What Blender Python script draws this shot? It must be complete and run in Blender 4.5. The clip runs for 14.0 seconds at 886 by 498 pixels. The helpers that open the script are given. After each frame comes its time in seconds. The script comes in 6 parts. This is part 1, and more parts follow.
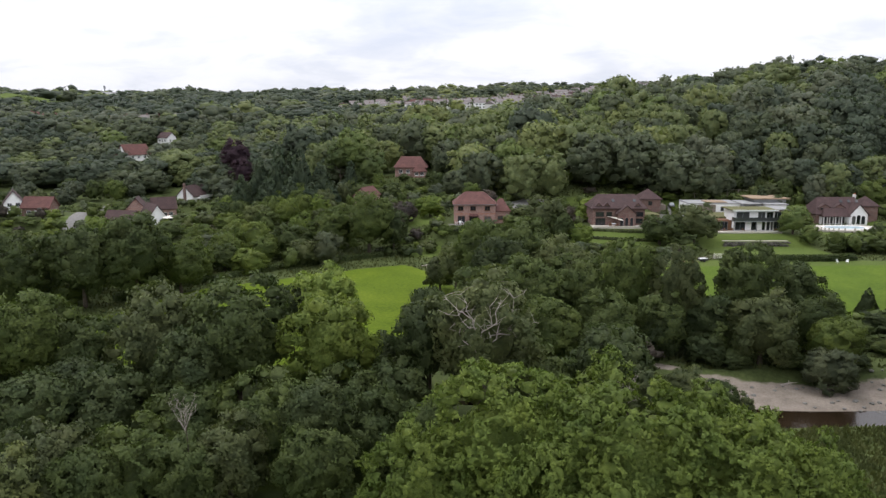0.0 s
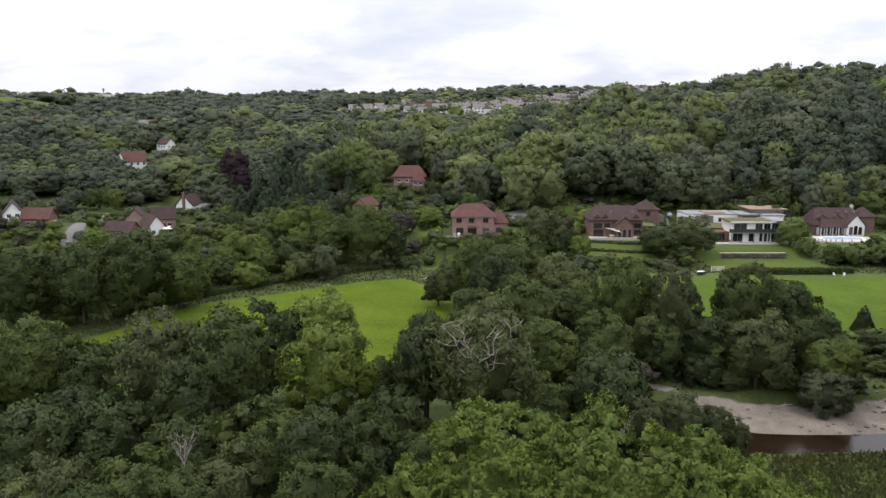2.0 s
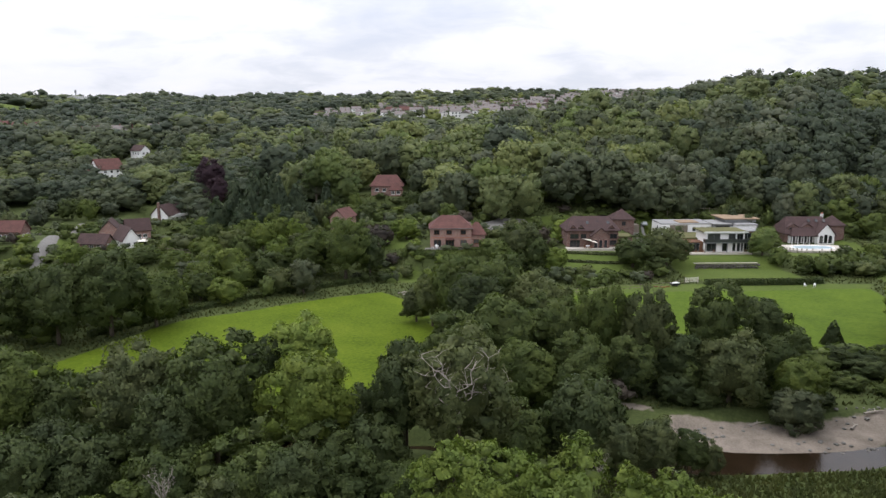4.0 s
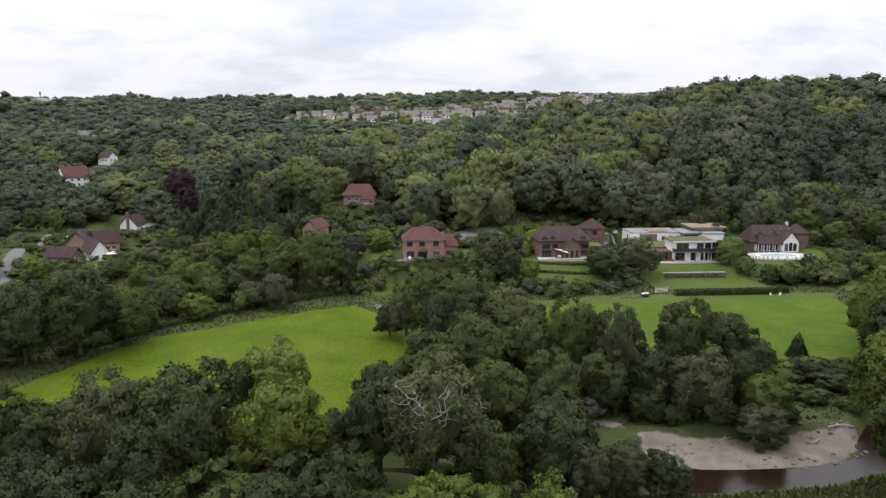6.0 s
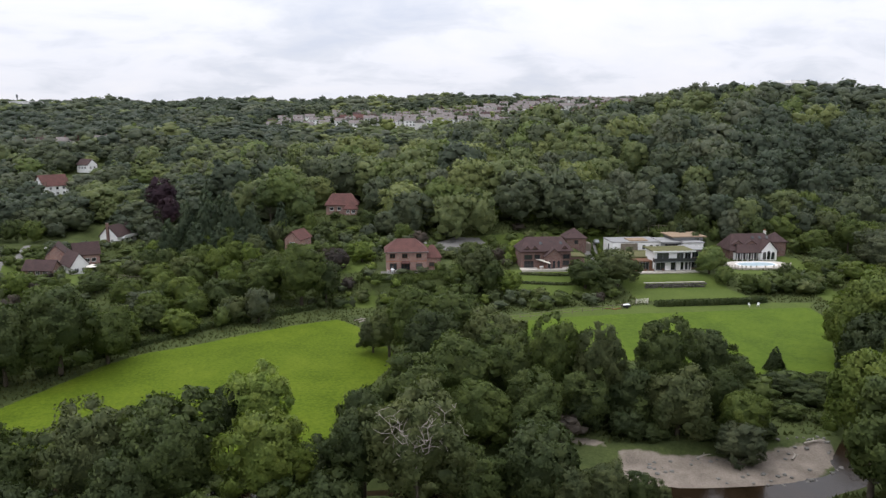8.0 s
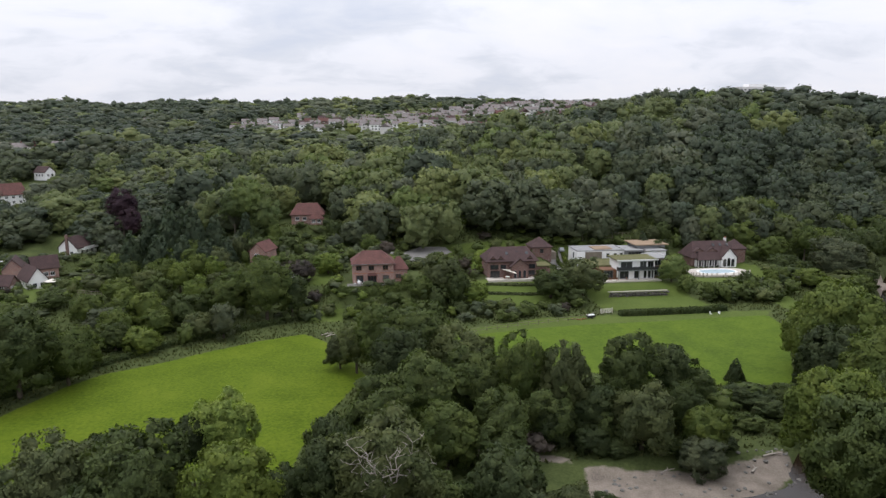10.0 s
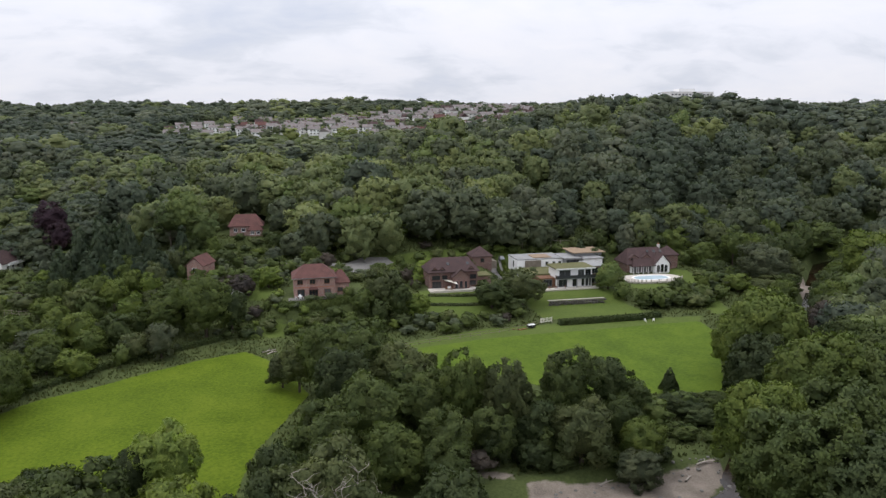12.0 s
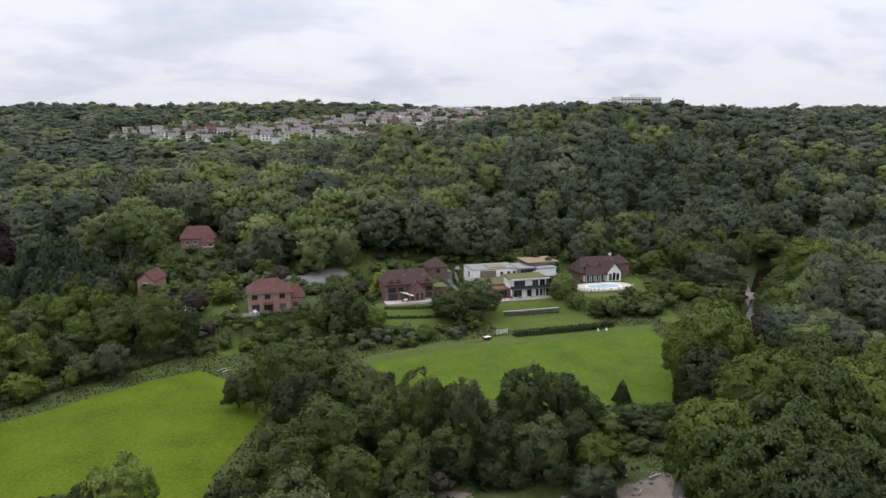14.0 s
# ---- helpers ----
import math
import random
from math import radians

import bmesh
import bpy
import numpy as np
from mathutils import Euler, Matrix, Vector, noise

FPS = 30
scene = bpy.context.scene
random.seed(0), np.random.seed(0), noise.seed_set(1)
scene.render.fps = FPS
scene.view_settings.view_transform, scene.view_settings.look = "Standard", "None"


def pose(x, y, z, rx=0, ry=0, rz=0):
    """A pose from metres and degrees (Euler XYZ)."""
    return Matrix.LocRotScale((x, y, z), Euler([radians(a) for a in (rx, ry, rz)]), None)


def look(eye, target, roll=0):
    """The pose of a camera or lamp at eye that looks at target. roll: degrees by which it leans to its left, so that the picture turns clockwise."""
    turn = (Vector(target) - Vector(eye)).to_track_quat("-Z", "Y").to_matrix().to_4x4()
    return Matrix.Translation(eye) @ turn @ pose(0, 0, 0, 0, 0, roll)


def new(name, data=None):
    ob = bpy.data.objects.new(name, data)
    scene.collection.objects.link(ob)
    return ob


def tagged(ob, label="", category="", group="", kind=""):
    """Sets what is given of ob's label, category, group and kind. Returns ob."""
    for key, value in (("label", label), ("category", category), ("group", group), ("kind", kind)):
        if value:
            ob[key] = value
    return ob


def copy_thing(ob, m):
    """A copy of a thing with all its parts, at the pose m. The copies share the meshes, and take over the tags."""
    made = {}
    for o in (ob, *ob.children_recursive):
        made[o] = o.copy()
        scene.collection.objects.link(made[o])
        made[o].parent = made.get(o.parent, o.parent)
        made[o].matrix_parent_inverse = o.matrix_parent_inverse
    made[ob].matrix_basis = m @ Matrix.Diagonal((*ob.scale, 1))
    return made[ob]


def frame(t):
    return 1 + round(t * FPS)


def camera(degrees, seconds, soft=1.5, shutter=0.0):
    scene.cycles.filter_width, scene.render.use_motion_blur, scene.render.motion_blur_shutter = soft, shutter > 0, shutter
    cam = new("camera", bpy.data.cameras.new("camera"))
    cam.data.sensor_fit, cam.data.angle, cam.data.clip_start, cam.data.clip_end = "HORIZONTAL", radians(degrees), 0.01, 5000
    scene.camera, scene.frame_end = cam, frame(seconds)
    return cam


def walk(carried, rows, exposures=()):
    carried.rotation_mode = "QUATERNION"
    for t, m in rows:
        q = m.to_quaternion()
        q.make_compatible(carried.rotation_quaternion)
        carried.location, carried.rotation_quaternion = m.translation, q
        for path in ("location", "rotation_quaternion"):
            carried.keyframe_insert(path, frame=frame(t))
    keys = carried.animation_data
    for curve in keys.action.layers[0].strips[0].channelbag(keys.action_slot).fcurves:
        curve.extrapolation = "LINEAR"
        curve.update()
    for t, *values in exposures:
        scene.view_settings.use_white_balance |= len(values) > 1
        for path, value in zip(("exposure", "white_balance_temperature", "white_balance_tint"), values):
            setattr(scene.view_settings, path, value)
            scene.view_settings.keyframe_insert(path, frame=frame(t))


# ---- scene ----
# ---------------------------------------------------------------- camera
cam = camera(62.8, 14.0, soft=1.4)
METRES, EYE, TILT, LEAN, TURN = 22.0, 36.0, -10.3, 0.0, 0.0
ROWS = [
    (0.0, 0.0, 0.0, 0.0, -0.0, 0.0, 0.0),
    (0.5, 0.0005, -0.0048, 0.0356, 0.0, 0.01, -0.01),
    (1.0, 0.0015, -0.0096, 0.0707, -0.0, 0.02, -0.0),
    (1.5, 0.0031, -0.0171, 0.1028, -0.01, 0.03, -0.01),
    (2.0, 0.0064, -0.026, 0.1356, -0.08, 0.05, -0.01),
    (2.5, 0.0082, -0.0336, 0.1713, -0.51, 0.07, 0.07),
    (3.0, 0.0095, -0.0406, 0.2079, -0.95, 0.08, 0.15),
    (5.5, 0.0037, -0.0726, 0.3719, -3.39, 0.1, 0.59),
    (6.0, 0.0063, -0.0845, 0.4065, -3.96, 0.12, 0.68),
    (6.5, 0.0081, -0.0963, 0.4431, -4.33, 0.13, 0.77),
    (7.0, 0.0094, -0.1017, 0.4741, -4.63, 0.16, 0.83),
    (7.5, 0.0094, -0.1095, 0.5057, -4.93, 0.17, 0.9),
    (10.0, 0.013, -0.1372, 0.6789, -7.93, 0.13, 1.48),
    (10.5, 0.0108, -0.148, 0.7119, -8.96, 0.1, 1.69),
    (11.0, 0.0085, -0.161, 0.7466, -10.21, 0.08, 1.9),
    (11.5, 0.0057, -0.1719, 0.7846, -11.4, 0.05, 2.1),
    (12.0, 0.0039, -0.1848, 0.8231, -12.58, 0.01, 2.3),
    (12.5, -0.0015, -0.1971, 0.8617, -13.77, -0.03, 2.5),
    (13.0, -0.0031, -0.2096, 0.8992, -14.97, -0.08, 2.68),
    (13.5, -0.0093, -0.2187, 0.9372, -16.06, -0.1, 2.85),
    (14.0, -0.0123, -0.2253, 0.9698, -16.15, -0.06, 2.84),
]
walk(cam, [(t, pose(0, 0, EYE, TILT, LEAN, TURN) @ pose(METRES * x, METRES * y, METRES * z, 90 + pitch, roll, yaw)) for t, x, y, z, yaw, pitch, roll in ROWS],
     exposures=[(0.0, 0.15, 6380, 12), (6.5, 0.05, 6350, 12), (14.0, -0.11, 6320, 12)])

# ---------------------------------------------------------------- world and sun
SUN_UP, SUN_ROUND = radians(66), radians(-60)
world = bpy.data.worlds.new("overcast_sky")
scene.world = world
world.use_nodes = True
nt = world.node_tree
nt.nodes.clear()


def wnode(kind, **values):
    n = nt.nodes.new(kind)
    for key, value in values.items():
        n.inputs[key].default_value = value
    return n


sky = nt.nodes.new("ShaderNodeTexSky")
sky.sky_type = "NISHITA"
sky.sun_disc = False
sky.sun_elevation, sky.sun_rotation = SUN_UP, SUN_ROUND
sky.air_density, sky.dust_density = 1.0, 3.0
coords = nt.nodes.new("ShaderNodeTexCoord")
sep = nt.nodes.new("ShaderNodeSeparateXYZ")
nt.links.new(coords.outputs["Generated"], sep.inputs[0])
lift = nt.nodes.new("ShaderNodeMath")
lift.operation = "MAXIMUM"
lift.inputs[1].default_value = 0.0
nt.links.new(sep.outputs["Z"], lift.inputs[0])
lift2 = nt.nodes.new("ShaderNodeMath")
lift2.operation = "ADD"
lift2.inputs[1].default_value = 0.30
nt.links.new(lift.outputs[0], lift2.inputs[0])
flat = nt.nodes.new("ShaderNodeVectorMath")
flat.operation = "DIVIDE"
nt.links.new(coords.outputs["Generated"], flat.inputs[0])
spread = nt.nodes.new("ShaderNodeCombineXYZ")
for i in range(3):
    nt.links.new(lift2.outputs[0], spread.inputs[i])
nt.links.new(spread.outputs[0], flat.inputs[1])
stretch = nt.nodes.new("ShaderNodeMapping")
stretch.inputs["Scale"].default_value = (1.0, 1.25, 0.9)
stretch.inputs["Rotation"].default_value = (0, 0, radians(12))
nt.links.new(flat.outputs[0], stretch.inputs[0])
billow = wnode("ShaderNodeTexNoise", Scale=1.6, Detail=7.0, Roughness=0.5, Distortion=0.45)
nt.links.new(stretch.outputs[0], billow.inputs["Vector"])
wisps = wnode("ShaderNodeTexNoise", Scale=4.5, Detail=5.0, Roughness=0.55, Distortion=0.5)
nt.links.new(stretch.outputs[0], wisps.inputs["Vector"])
blend = nt.nodes.new("ShaderNodeMix")
blend.data_type = "FLOAT"
blend.inputs[0].default_value = 0.32
nt.links.new(billow.outputs["Fac"], blend.inputs[2])
nt.links.new(wisps.outputs["Fac"], blend.inputs[3])
clouds = nt.nodes.new("ShaderNodeValToRGB")
ramp = clouds.color_ramp
ramp.elements[0].position, ramp.elements[0].color = 0.34, (0.74, 0.785, 0.885, 1)
ramp.elements[1].position, ramp.elements[1].color = 0.60, (1.02, 1.02, 1.06, 1)
for spot, shade in ((0.42, (0.83, 0.86, 0.93, 1)), (0.50, (0.965, 0.98, 1.04, 1))):
    e = ramp.elements.new(spot)
    e.color = shade
nt.links.new(blend.outputs[0], clouds.inputs[0])
clear = nt.nodes.new("ShaderNodeBackground")
clear.inputs["Strength"].default_value = 0.08
nt.links.new(sky.outputs[0], clear.inputs["Color"])
cover = nt.nodes.new("ShaderNodeBackground")
# an overcast sky grows brighter towards the zenith
rise = nt.nodes.new("ShaderNodeMath")
rise.operation = "MULTIPLY_ADD"
rise.inputs[1].default_value, rise.inputs[2].default_value = 1.15, 0.90
nt.links.new(lift.outputs[0], rise.inputs[0])
nt.links.new(rise.outputs[0], cover.inputs["Strength"])
nt.links.new(clouds.outputs[0], cover.inputs["Color"])
both = nt.nodes.new("ShaderNodeMixShader")
both.inputs[0].default_value = 0.93
nt.links.new(clear.outputs[0], both.inputs[1])
nt.links.new(cover.outputs[0], both.inputs[2])
out = nt.nodes.new("ShaderNodeOutputWorld")
nt.links.new(both.outputs[0], out.inputs[0])

sun = new("sun", bpy.data.lights.new("sun", "SUN"))
sun.data.energy, sun.data.angle, sun.data.color = 0.9, radians(20), (1.0, 0.96, 0.9)
sun.matrix_world = look((0, 0, 0), (-math.cos(SUN_UP) * math.sin(SUN_ROUND), -math.cos(SUN_UP) * math.cos(SUN_ROUND), -math.sin(SUN_UP)))
scene.view_settings.exposure = 0.0

# ---------------------------------------------------------------- materials


def mat(name, rough=0.8, spec=0.3, metal=0.0):
    m = bpy.data.materials.new(name)
    m.use_nodes = True
    b = m.node_tree.nodes["Principled BSDF"]
    b.inputs["Roughness"].default_value = rough
    b.inputs["Specular IOR Level"].default_value = spec
    b.inputs["Metallic"].default_value = metal
    return m, m.node_tree, b


def ramp_node(tree, fac, stops):
    r = tree.nodes.new("ShaderNodeValToRGB")
    els = r.color_ramp.elements
    els[0].position, els[0].color = stops[0][0], (*stops[0][1], 1)
    els[1].position, els[1].color = stops[-1][0], (*stops[-1][1], 1)
    for at, c in stops[1:-1]:
        els.new(at).color = (*c, 1)
    tree.links.new(fac, r.inputs[0])
    return r.outputs[0]


def noise_node(tree, scale, detail=4.0, rough=0.55, vector=None):
    n = tree.nodes.new("ShaderNodeTexNoise")
    n.inputs["Scale"].default_value, n.inputs["Detail"].default_value, n.inputs["Roughness"].default_value = scale, detail, rough
    if vector is None:
        vector = tree.nodes.new("ShaderNodeNewGeometry").outputs["Position"]
    tree.links.new(vector, n.inputs["Vector"])
    return n.outputs["Fac"]


def mixed(tree, fac, a, b, how="MIX"):
    n = tree.nodes.new("ShaderNodeMix")
    n.data_type, n.blend_type = "RGBA", how
    for socket, value in ((n.inputs[0], fac), (n.inputs[6], a), (n.inputs[7], b)):
        if isinstance(value, (int, float)):
            socket.default_value = value
        elif isinstance(value, tuple):
            socket.default_value = (*value, 1)
        else:
            tree.links.new(value, socket)
    return n.outputs[2]


def bumped(tree, b, fac, strength=0.3, distance=0.05):
    n = tree.nodes.new("ShaderNodeBump")
    n.inputs["Strength"].default_value, n.inputs["Distance"].default_value = strength, distance
    tree.links.new(fac, n.inputs["Height"])
    tree.links.new(n.outputs[0], b.inputs["Normal"])


def spotted(name, dark, light, scale=2.0, rough=0.8, spec=0.3, fine=14.0, bump=0.2, metal=0.0):
    """A surface whose colour wanders between two tones at two scales."""
    m, tree, b = mat(name, rough, spec, metal)
    big, small = noise_node(tree, scale, 3.0), noise_node(tree, fine, 4.0)
    c = mixed(tree, 0.5, ramp_node(tree, big, ((0.3, dark), (0.7, light))), ramp_node(tree, small, ((0.3, dark), (0.7, light))))
    tree.links.new(c, b.inputs["Base Color"])
    bumped(tree, b, small, bump, 0.02)
    return m


def leaf(name, shade, young, wander=0.35):
    """Foliage: leaf masses mottled at leaf and at bough scale; each spray has its own tone, each tree another."""
    m, tree, b = mat(name, 0.65, 0.2)
    middle = tuple((s + y) / 2 for s, y in zip(shade, young))
    island = tree.nodes.new("ShaderNodeNewGeometry").outputs["Random Per Island"]
    tone = ramp_node(tree, island, ((0.0, tuple(0.45 * m1 + 0.55 * s for m1, s in zip(middle, shade))), (1.0, tuple(0.45 * m1 + 0.55 * y for m1, y in zip(middle, young)))))
    tree_tone = tree.nodes.new("ShaderNodeObjectInfo").outputs["Random"]
    tint = ramp_node(tree, tree_tone, ((0.0, (1 - wander * 0.75, 1 - wander * 0.7, 1 - wander * 0.6)), (0.5, (1, 1, 1)), (1.0, (1 + wander * 0.5, 1 + wander * 0.5, 1.0))))
    c = mixed(tree, 1.0, tone, tint, "MULTIPLY")
    grain = noise_node(tree, 2.2, 4.0, 0.65)
    c = mixed(tree, 1.0, c, ramp_node(tree, grain, ((0.30, (0.76, 0.78, 0.80)), (0.52, (1, 1, 1)), (0.72, (1.24, 1.20, 1.10)))), "MULTIPLY")
    patch = ramp_node(tree, noise_node(tree, 0.35, 2.0), ((0.3, (0.80, 0.84, 0.87)), (0.7, (1.18, 1.10, 1.0))))
    c = mixed(tree, 1.0, c, patch, "MULTIPLY")
    tree.links.new(c, b.inputs["Base Color"])
    bumped(tree, b, grain, 0.35, 0.3)
    # light that comes through the leaves
    glow = tree.nodes.new("ShaderNodeBsdfTranslucent")
    tree.links.new(mixed(tree, 1.0, c, (1.05, 1.15, 0.75), "MULTIPLY"), glow.inputs["Color"])
    both = tree.nodes.new("ShaderNodeMixShader")
    both.inputs[0].default_value = 0.32
    tree.links.new(b.outputs[0], both.inputs[1])
    tree.links.new(glow.outputs[0], both.inputs[2])
    tree.links.new(both.outputs[0], tree.nodes["Material Output"].inputs["Surface"])
    return m


LEAF = {
    "oak": leaf("oak_foliage", (0.054, 0.074, 0.026), (0.098, 0.131, 0.036)),
    "dark": leaf("dark_foliage", (0.039, 0.057, 0.021), (0.078, 0.103, 0.036)),
    "lime": leaf("lime_foliage", (0.079, 0.110, 0.025), (0.142, 0.183, 0.041)),
    "olive": leaf("olive_foliage", (0.067, 0.085, 0.034), (0.122, 0.143, 0.057)),
    "bright": leaf("bright_foliage", (0.077, 0.111, 0.022), (0.162, 0.218, 0.043), 0.12),
    # copper is lightened: its colour holds some haze of the western gardens
    "copper": leaf("copper_foliage", (0.031, 0.018, 0.025), (0.07, 0.04, 0.055), 0.1),
    "silver": leaf("silver_foliage", (0.062, 0.076, 0.042), (0.112, 0.130, 0.076), 0.15),
    # spruce is lifted as well, haze mixed into its green
    "spruce": leaf("spruce_foliage", (0.038, 0.058, 0.035), (0.081, 0.109, 0.061), 0.15),
    "rust": leaf("rust_foliage", (0.052, 0.044, 0.038), (0.088, 0.074, 0.063), 0.15),
    "gold": leaf("gold_foliage", (0.124, 0.175, 0.037), (0.215, 0.279, 0.067), 0.1),
    # distance haze is put into the hill kinds' colours, paler and bluer
    "beech": leaf("hazed_beech_foliage", (0.105, 0.130, 0.056), (0.169, 0.203, 0.090)),
    "ash": leaf("hazed_ash_foliage", (0.128, 0.151, 0.061), (0.203, 0.236, 0.094)),
    "hazed_alder": leaf("hazed_alder_foliage", (0.064, 0.079, 0.052), (0.107, 0.130, 0.074)),
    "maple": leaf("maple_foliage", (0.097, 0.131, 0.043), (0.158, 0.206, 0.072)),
    "hazed_birch": leaf("hazed_birch_foliage", (0.091, 0.107, 0.075), (0.142, 0.160, 0.109)),
    "hazed_pine": leaf("hazed_pine_foliage", (0.050, 0.063, 0.047), (0.081, 0.108, 0.072)),
}
BARK = spotted("bark", (0.045, 0.036, 0.026), (0.11, 0.092, 0.07), 1.5, 0.95, 0.1, 9.0, 0.6)
DEADWOOD = spotted("dead_wood", (0.22, 0.19, 0.16), (0.42, 0.38, 0.33), 2.0, 0.9, 0.1, 12.0, 0.4)


def brick_material(name, dark, light, mortar):
    m, tree, b = mat(name, 0.9, 0.15)
    t = tree.nodes.new("ShaderNodeTexBrick")
    co = tree.nodes.new("ShaderNodeTexCoord").outputs["Object"]
    sepn = tree.nodes.new("ShaderNodeSeparateXYZ")
    tree.links.new(co, sepn.inputs[0])
    addn = tree.nodes.new("ShaderNodeMath")
    tree.links.new(sepn.outputs["X"], addn.inputs[0])
    tree.links.new(sepn.outputs["Y"], addn.inputs[1])
    comb = tree.nodes.new("ShaderNodeCombineXYZ")
    tree.links.new(addn.outputs[0], comb.inputs[0])
    tree.links.new(sepn.outputs["Z"], comb.inputs[1])
    tree.links.new(comb.outputs[0], t.inputs["Vector"])
    t.inputs["Color1"].default_value, t.inputs["Color2"].default_value, t.inputs["Mortar"].default_value = (*dark, 1), (*light, 1), (*mortar, 1)
    t.inputs["Scale"].default_value = 1.0
    t.inputs["Mortar Size"].default_value = 0.008
    t.inputs["Brick Width"].default_value, t.inputs["Row Height"].default_value = 0.225, 0.075
    stain = ramp_node(tree, noise_node(tree, 0.7, 4.0), ((0.3, (0.8, 0.8, 0.82)), (0.7, (1.12, 1.08, 1.05))))
    c = mixed(tree, 1.0, t.outputs["Color"], stain, "MULTIPLY")
    tree.links.new(c, b.inputs["Base Color"])
    return m


def tile_material(name, dark, light):
    """Roof tiles in rows, with lichen and weather."""
    m, tree, b = mat(name, 0.85, 0.2)
    co = tree.nodes.new("ShaderNodeTexCoord").outputs["Object"]
    w = tree.nodes.new("ShaderNodeTexWave")
    w.bands_direction = "Z"
    w.inputs["Scale"].default_value, w.inputs["Distortion"].default_value = 1.6, 0.6
    tree.links.new(co, w.inputs["Vector"])
    rows = ramp_node(tree, w.outputs["Fac"], ((0.0, (0.72, 0.72, 0.72)), (0.35, (1, 1, 1)), (1.0, (1.08, 1.08, 1.08))))
    fine = ramp_node(tree, noise_node(tree, 9.0, 3.0), ((0.3, dark), (0.7, light)))
    wide = ramp_node(tree, noise_node(tree, 0.6, 4.0), ((0.3, (0.78, 0.8, 0.8)), (0.7, (1.15, 1.1, 1.08))))
    c = mixed(tree, 1.0, mixed(tree, 1.0, fine, rows, "MULTIPLY"), wide, "MULTIPLY")
    tree.links.new(c, b.inputs["Base Color"])
    bumped(tree, b, w.outputs["Fac"], 0.5, 0.04)
    return m


BRICK = brick_material("pink_brick", (0.27, 0.155, 0.128), (0.36, 0.215, 0.180), (0.36, 0.31, 0.28))
BRICK_DARK = brick_material("brown_brick", (0.135, 0.078, 0.066), (0.195, 0.115, 0.096), (0.24, 0.20, 0.18))
RED_TILE = tile_material("red_roof_tile", (0.094, 0.045, 0.040), (0.146, 0.072, 0.062))
BROWN_TILE = tile_material("brown_roof_tile", (0.052, 0.034, 0.033), (0.090, 0.058, 0.055))
GREY_TILE = tile_material("grey_roof_tile", (0.16, 0.142, 0.136), (0.25, 0.228, 0.218))
RENDER_WHITE = spotted("white_render", (0.74, 0.735, 0.72), (0.86, 0.855, 0.845), 0.6, 0.85, 0.2, 5.0, 0.05)
RENDER_GREY = spotted("grey_render", (0.58, 0.56, 0.54), (0.70, 0.68, 0.66), 0.6, 0.85, 0.2, 5.0, 0.05)
PAINT_WHITE = spotted("white_paint", (0.70, 0.70, 0.69), (0.82, 0.82, 0.81), 1.5, 0.5, 0.4, 12.0, 0.03)
TIMBER = spotted("brown_timber", (0.11, 0.052, 0.028), (0.20, 0.10, 0.055), 1.2, 0.7, 0.3, 9.0, 0.2)
TIMBER_DARK = spotted("dark_timber", (0.028, 0.020, 0.016), (0.060, 0.042, 0.034), 1.2, 0.7, 0.3, 9.0, 0.2)
WEATHERED = spotted("weathered_timber", (0.12, 0.10, 0.08), (0.24, 0.21, 0.17), 1.2, 0.9, 0.15, 9.0, 0.3)
ROOF_FELT = spotted("grey_roof_felt", (0.20, 0.20, 0.20), (0.32, 0.32, 0.31), 0.5, 0.85, 0.25, 4.0, 0.1)
ROOF_TAN = spotted("tan_flat_roof", (0.22, 0.155, 0.10), (0.31, 0.23, 0.155), 0.5, 0.85, 0.2, 4.0, 0.1)
SEDUM = spotted("sedum_roof", (0.085, 0.09, 0.04), (0.16, 0.15, 0.075), 0.8, 0.95, 0.1, 7.0, 0.5)
PAVING = spotted("pale_paving", (0.42, 0.38, 0.33), (0.56, 0.52, 0.46), 0.8, 0.85, 0.2, 6.0, 0.15)
STONE = spotted("grey_stone", (0.09, 0.087, 0.08), (0.22, 0.21, 0.19), 1.4, 0.9, 0.2, 6.0, 0.6)
BOULDER = spotted("dark_boulder", (0.045, 0.042, 0.036), (0.15, 0.14, 0.12), 1.1, 0.95, 0.15, 5.0, 0.8)
METAL_GREY = spotted("grey_metal", (0.20, 0.21, 0.22), (0.30, 0.31, 0.32), 1.0, 0.45, 0.5, 8.0, 0.05, 0.6)
CANVAS = spotted("cream_canvas", (0.62, 0.58, 0.50), (0.74, 0.70, 0.62), 1.0, 0.9, 0.1, 10.0, 0.1)
ORANGE = spotted("orange_paint", (0.20, 0.055, 0.025), (0.32, 0.10, 0.05), 2.0, 0.5, 0.4, 10.0, 0.05)
BLACK = spotted("black_rubber", (0.018, 0.018, 0.019), (0.035, 0.035, 0.036), 2.0, 0.7, 0.3, 10.0, 0.1)
CLAY = spotted("terracotta", (0.30, 0.12, 0.07), (0.42, 0.18, 0.11), 2.0, 0.85, 0.2, 10.0, 0.1)
POOL_BLUE = spotted("pool_water", (0.42, 0.56, 0.62), (0.52, 0.64, 0.68), 0.6, 0.08, 0.5, 3.0, 0.15)


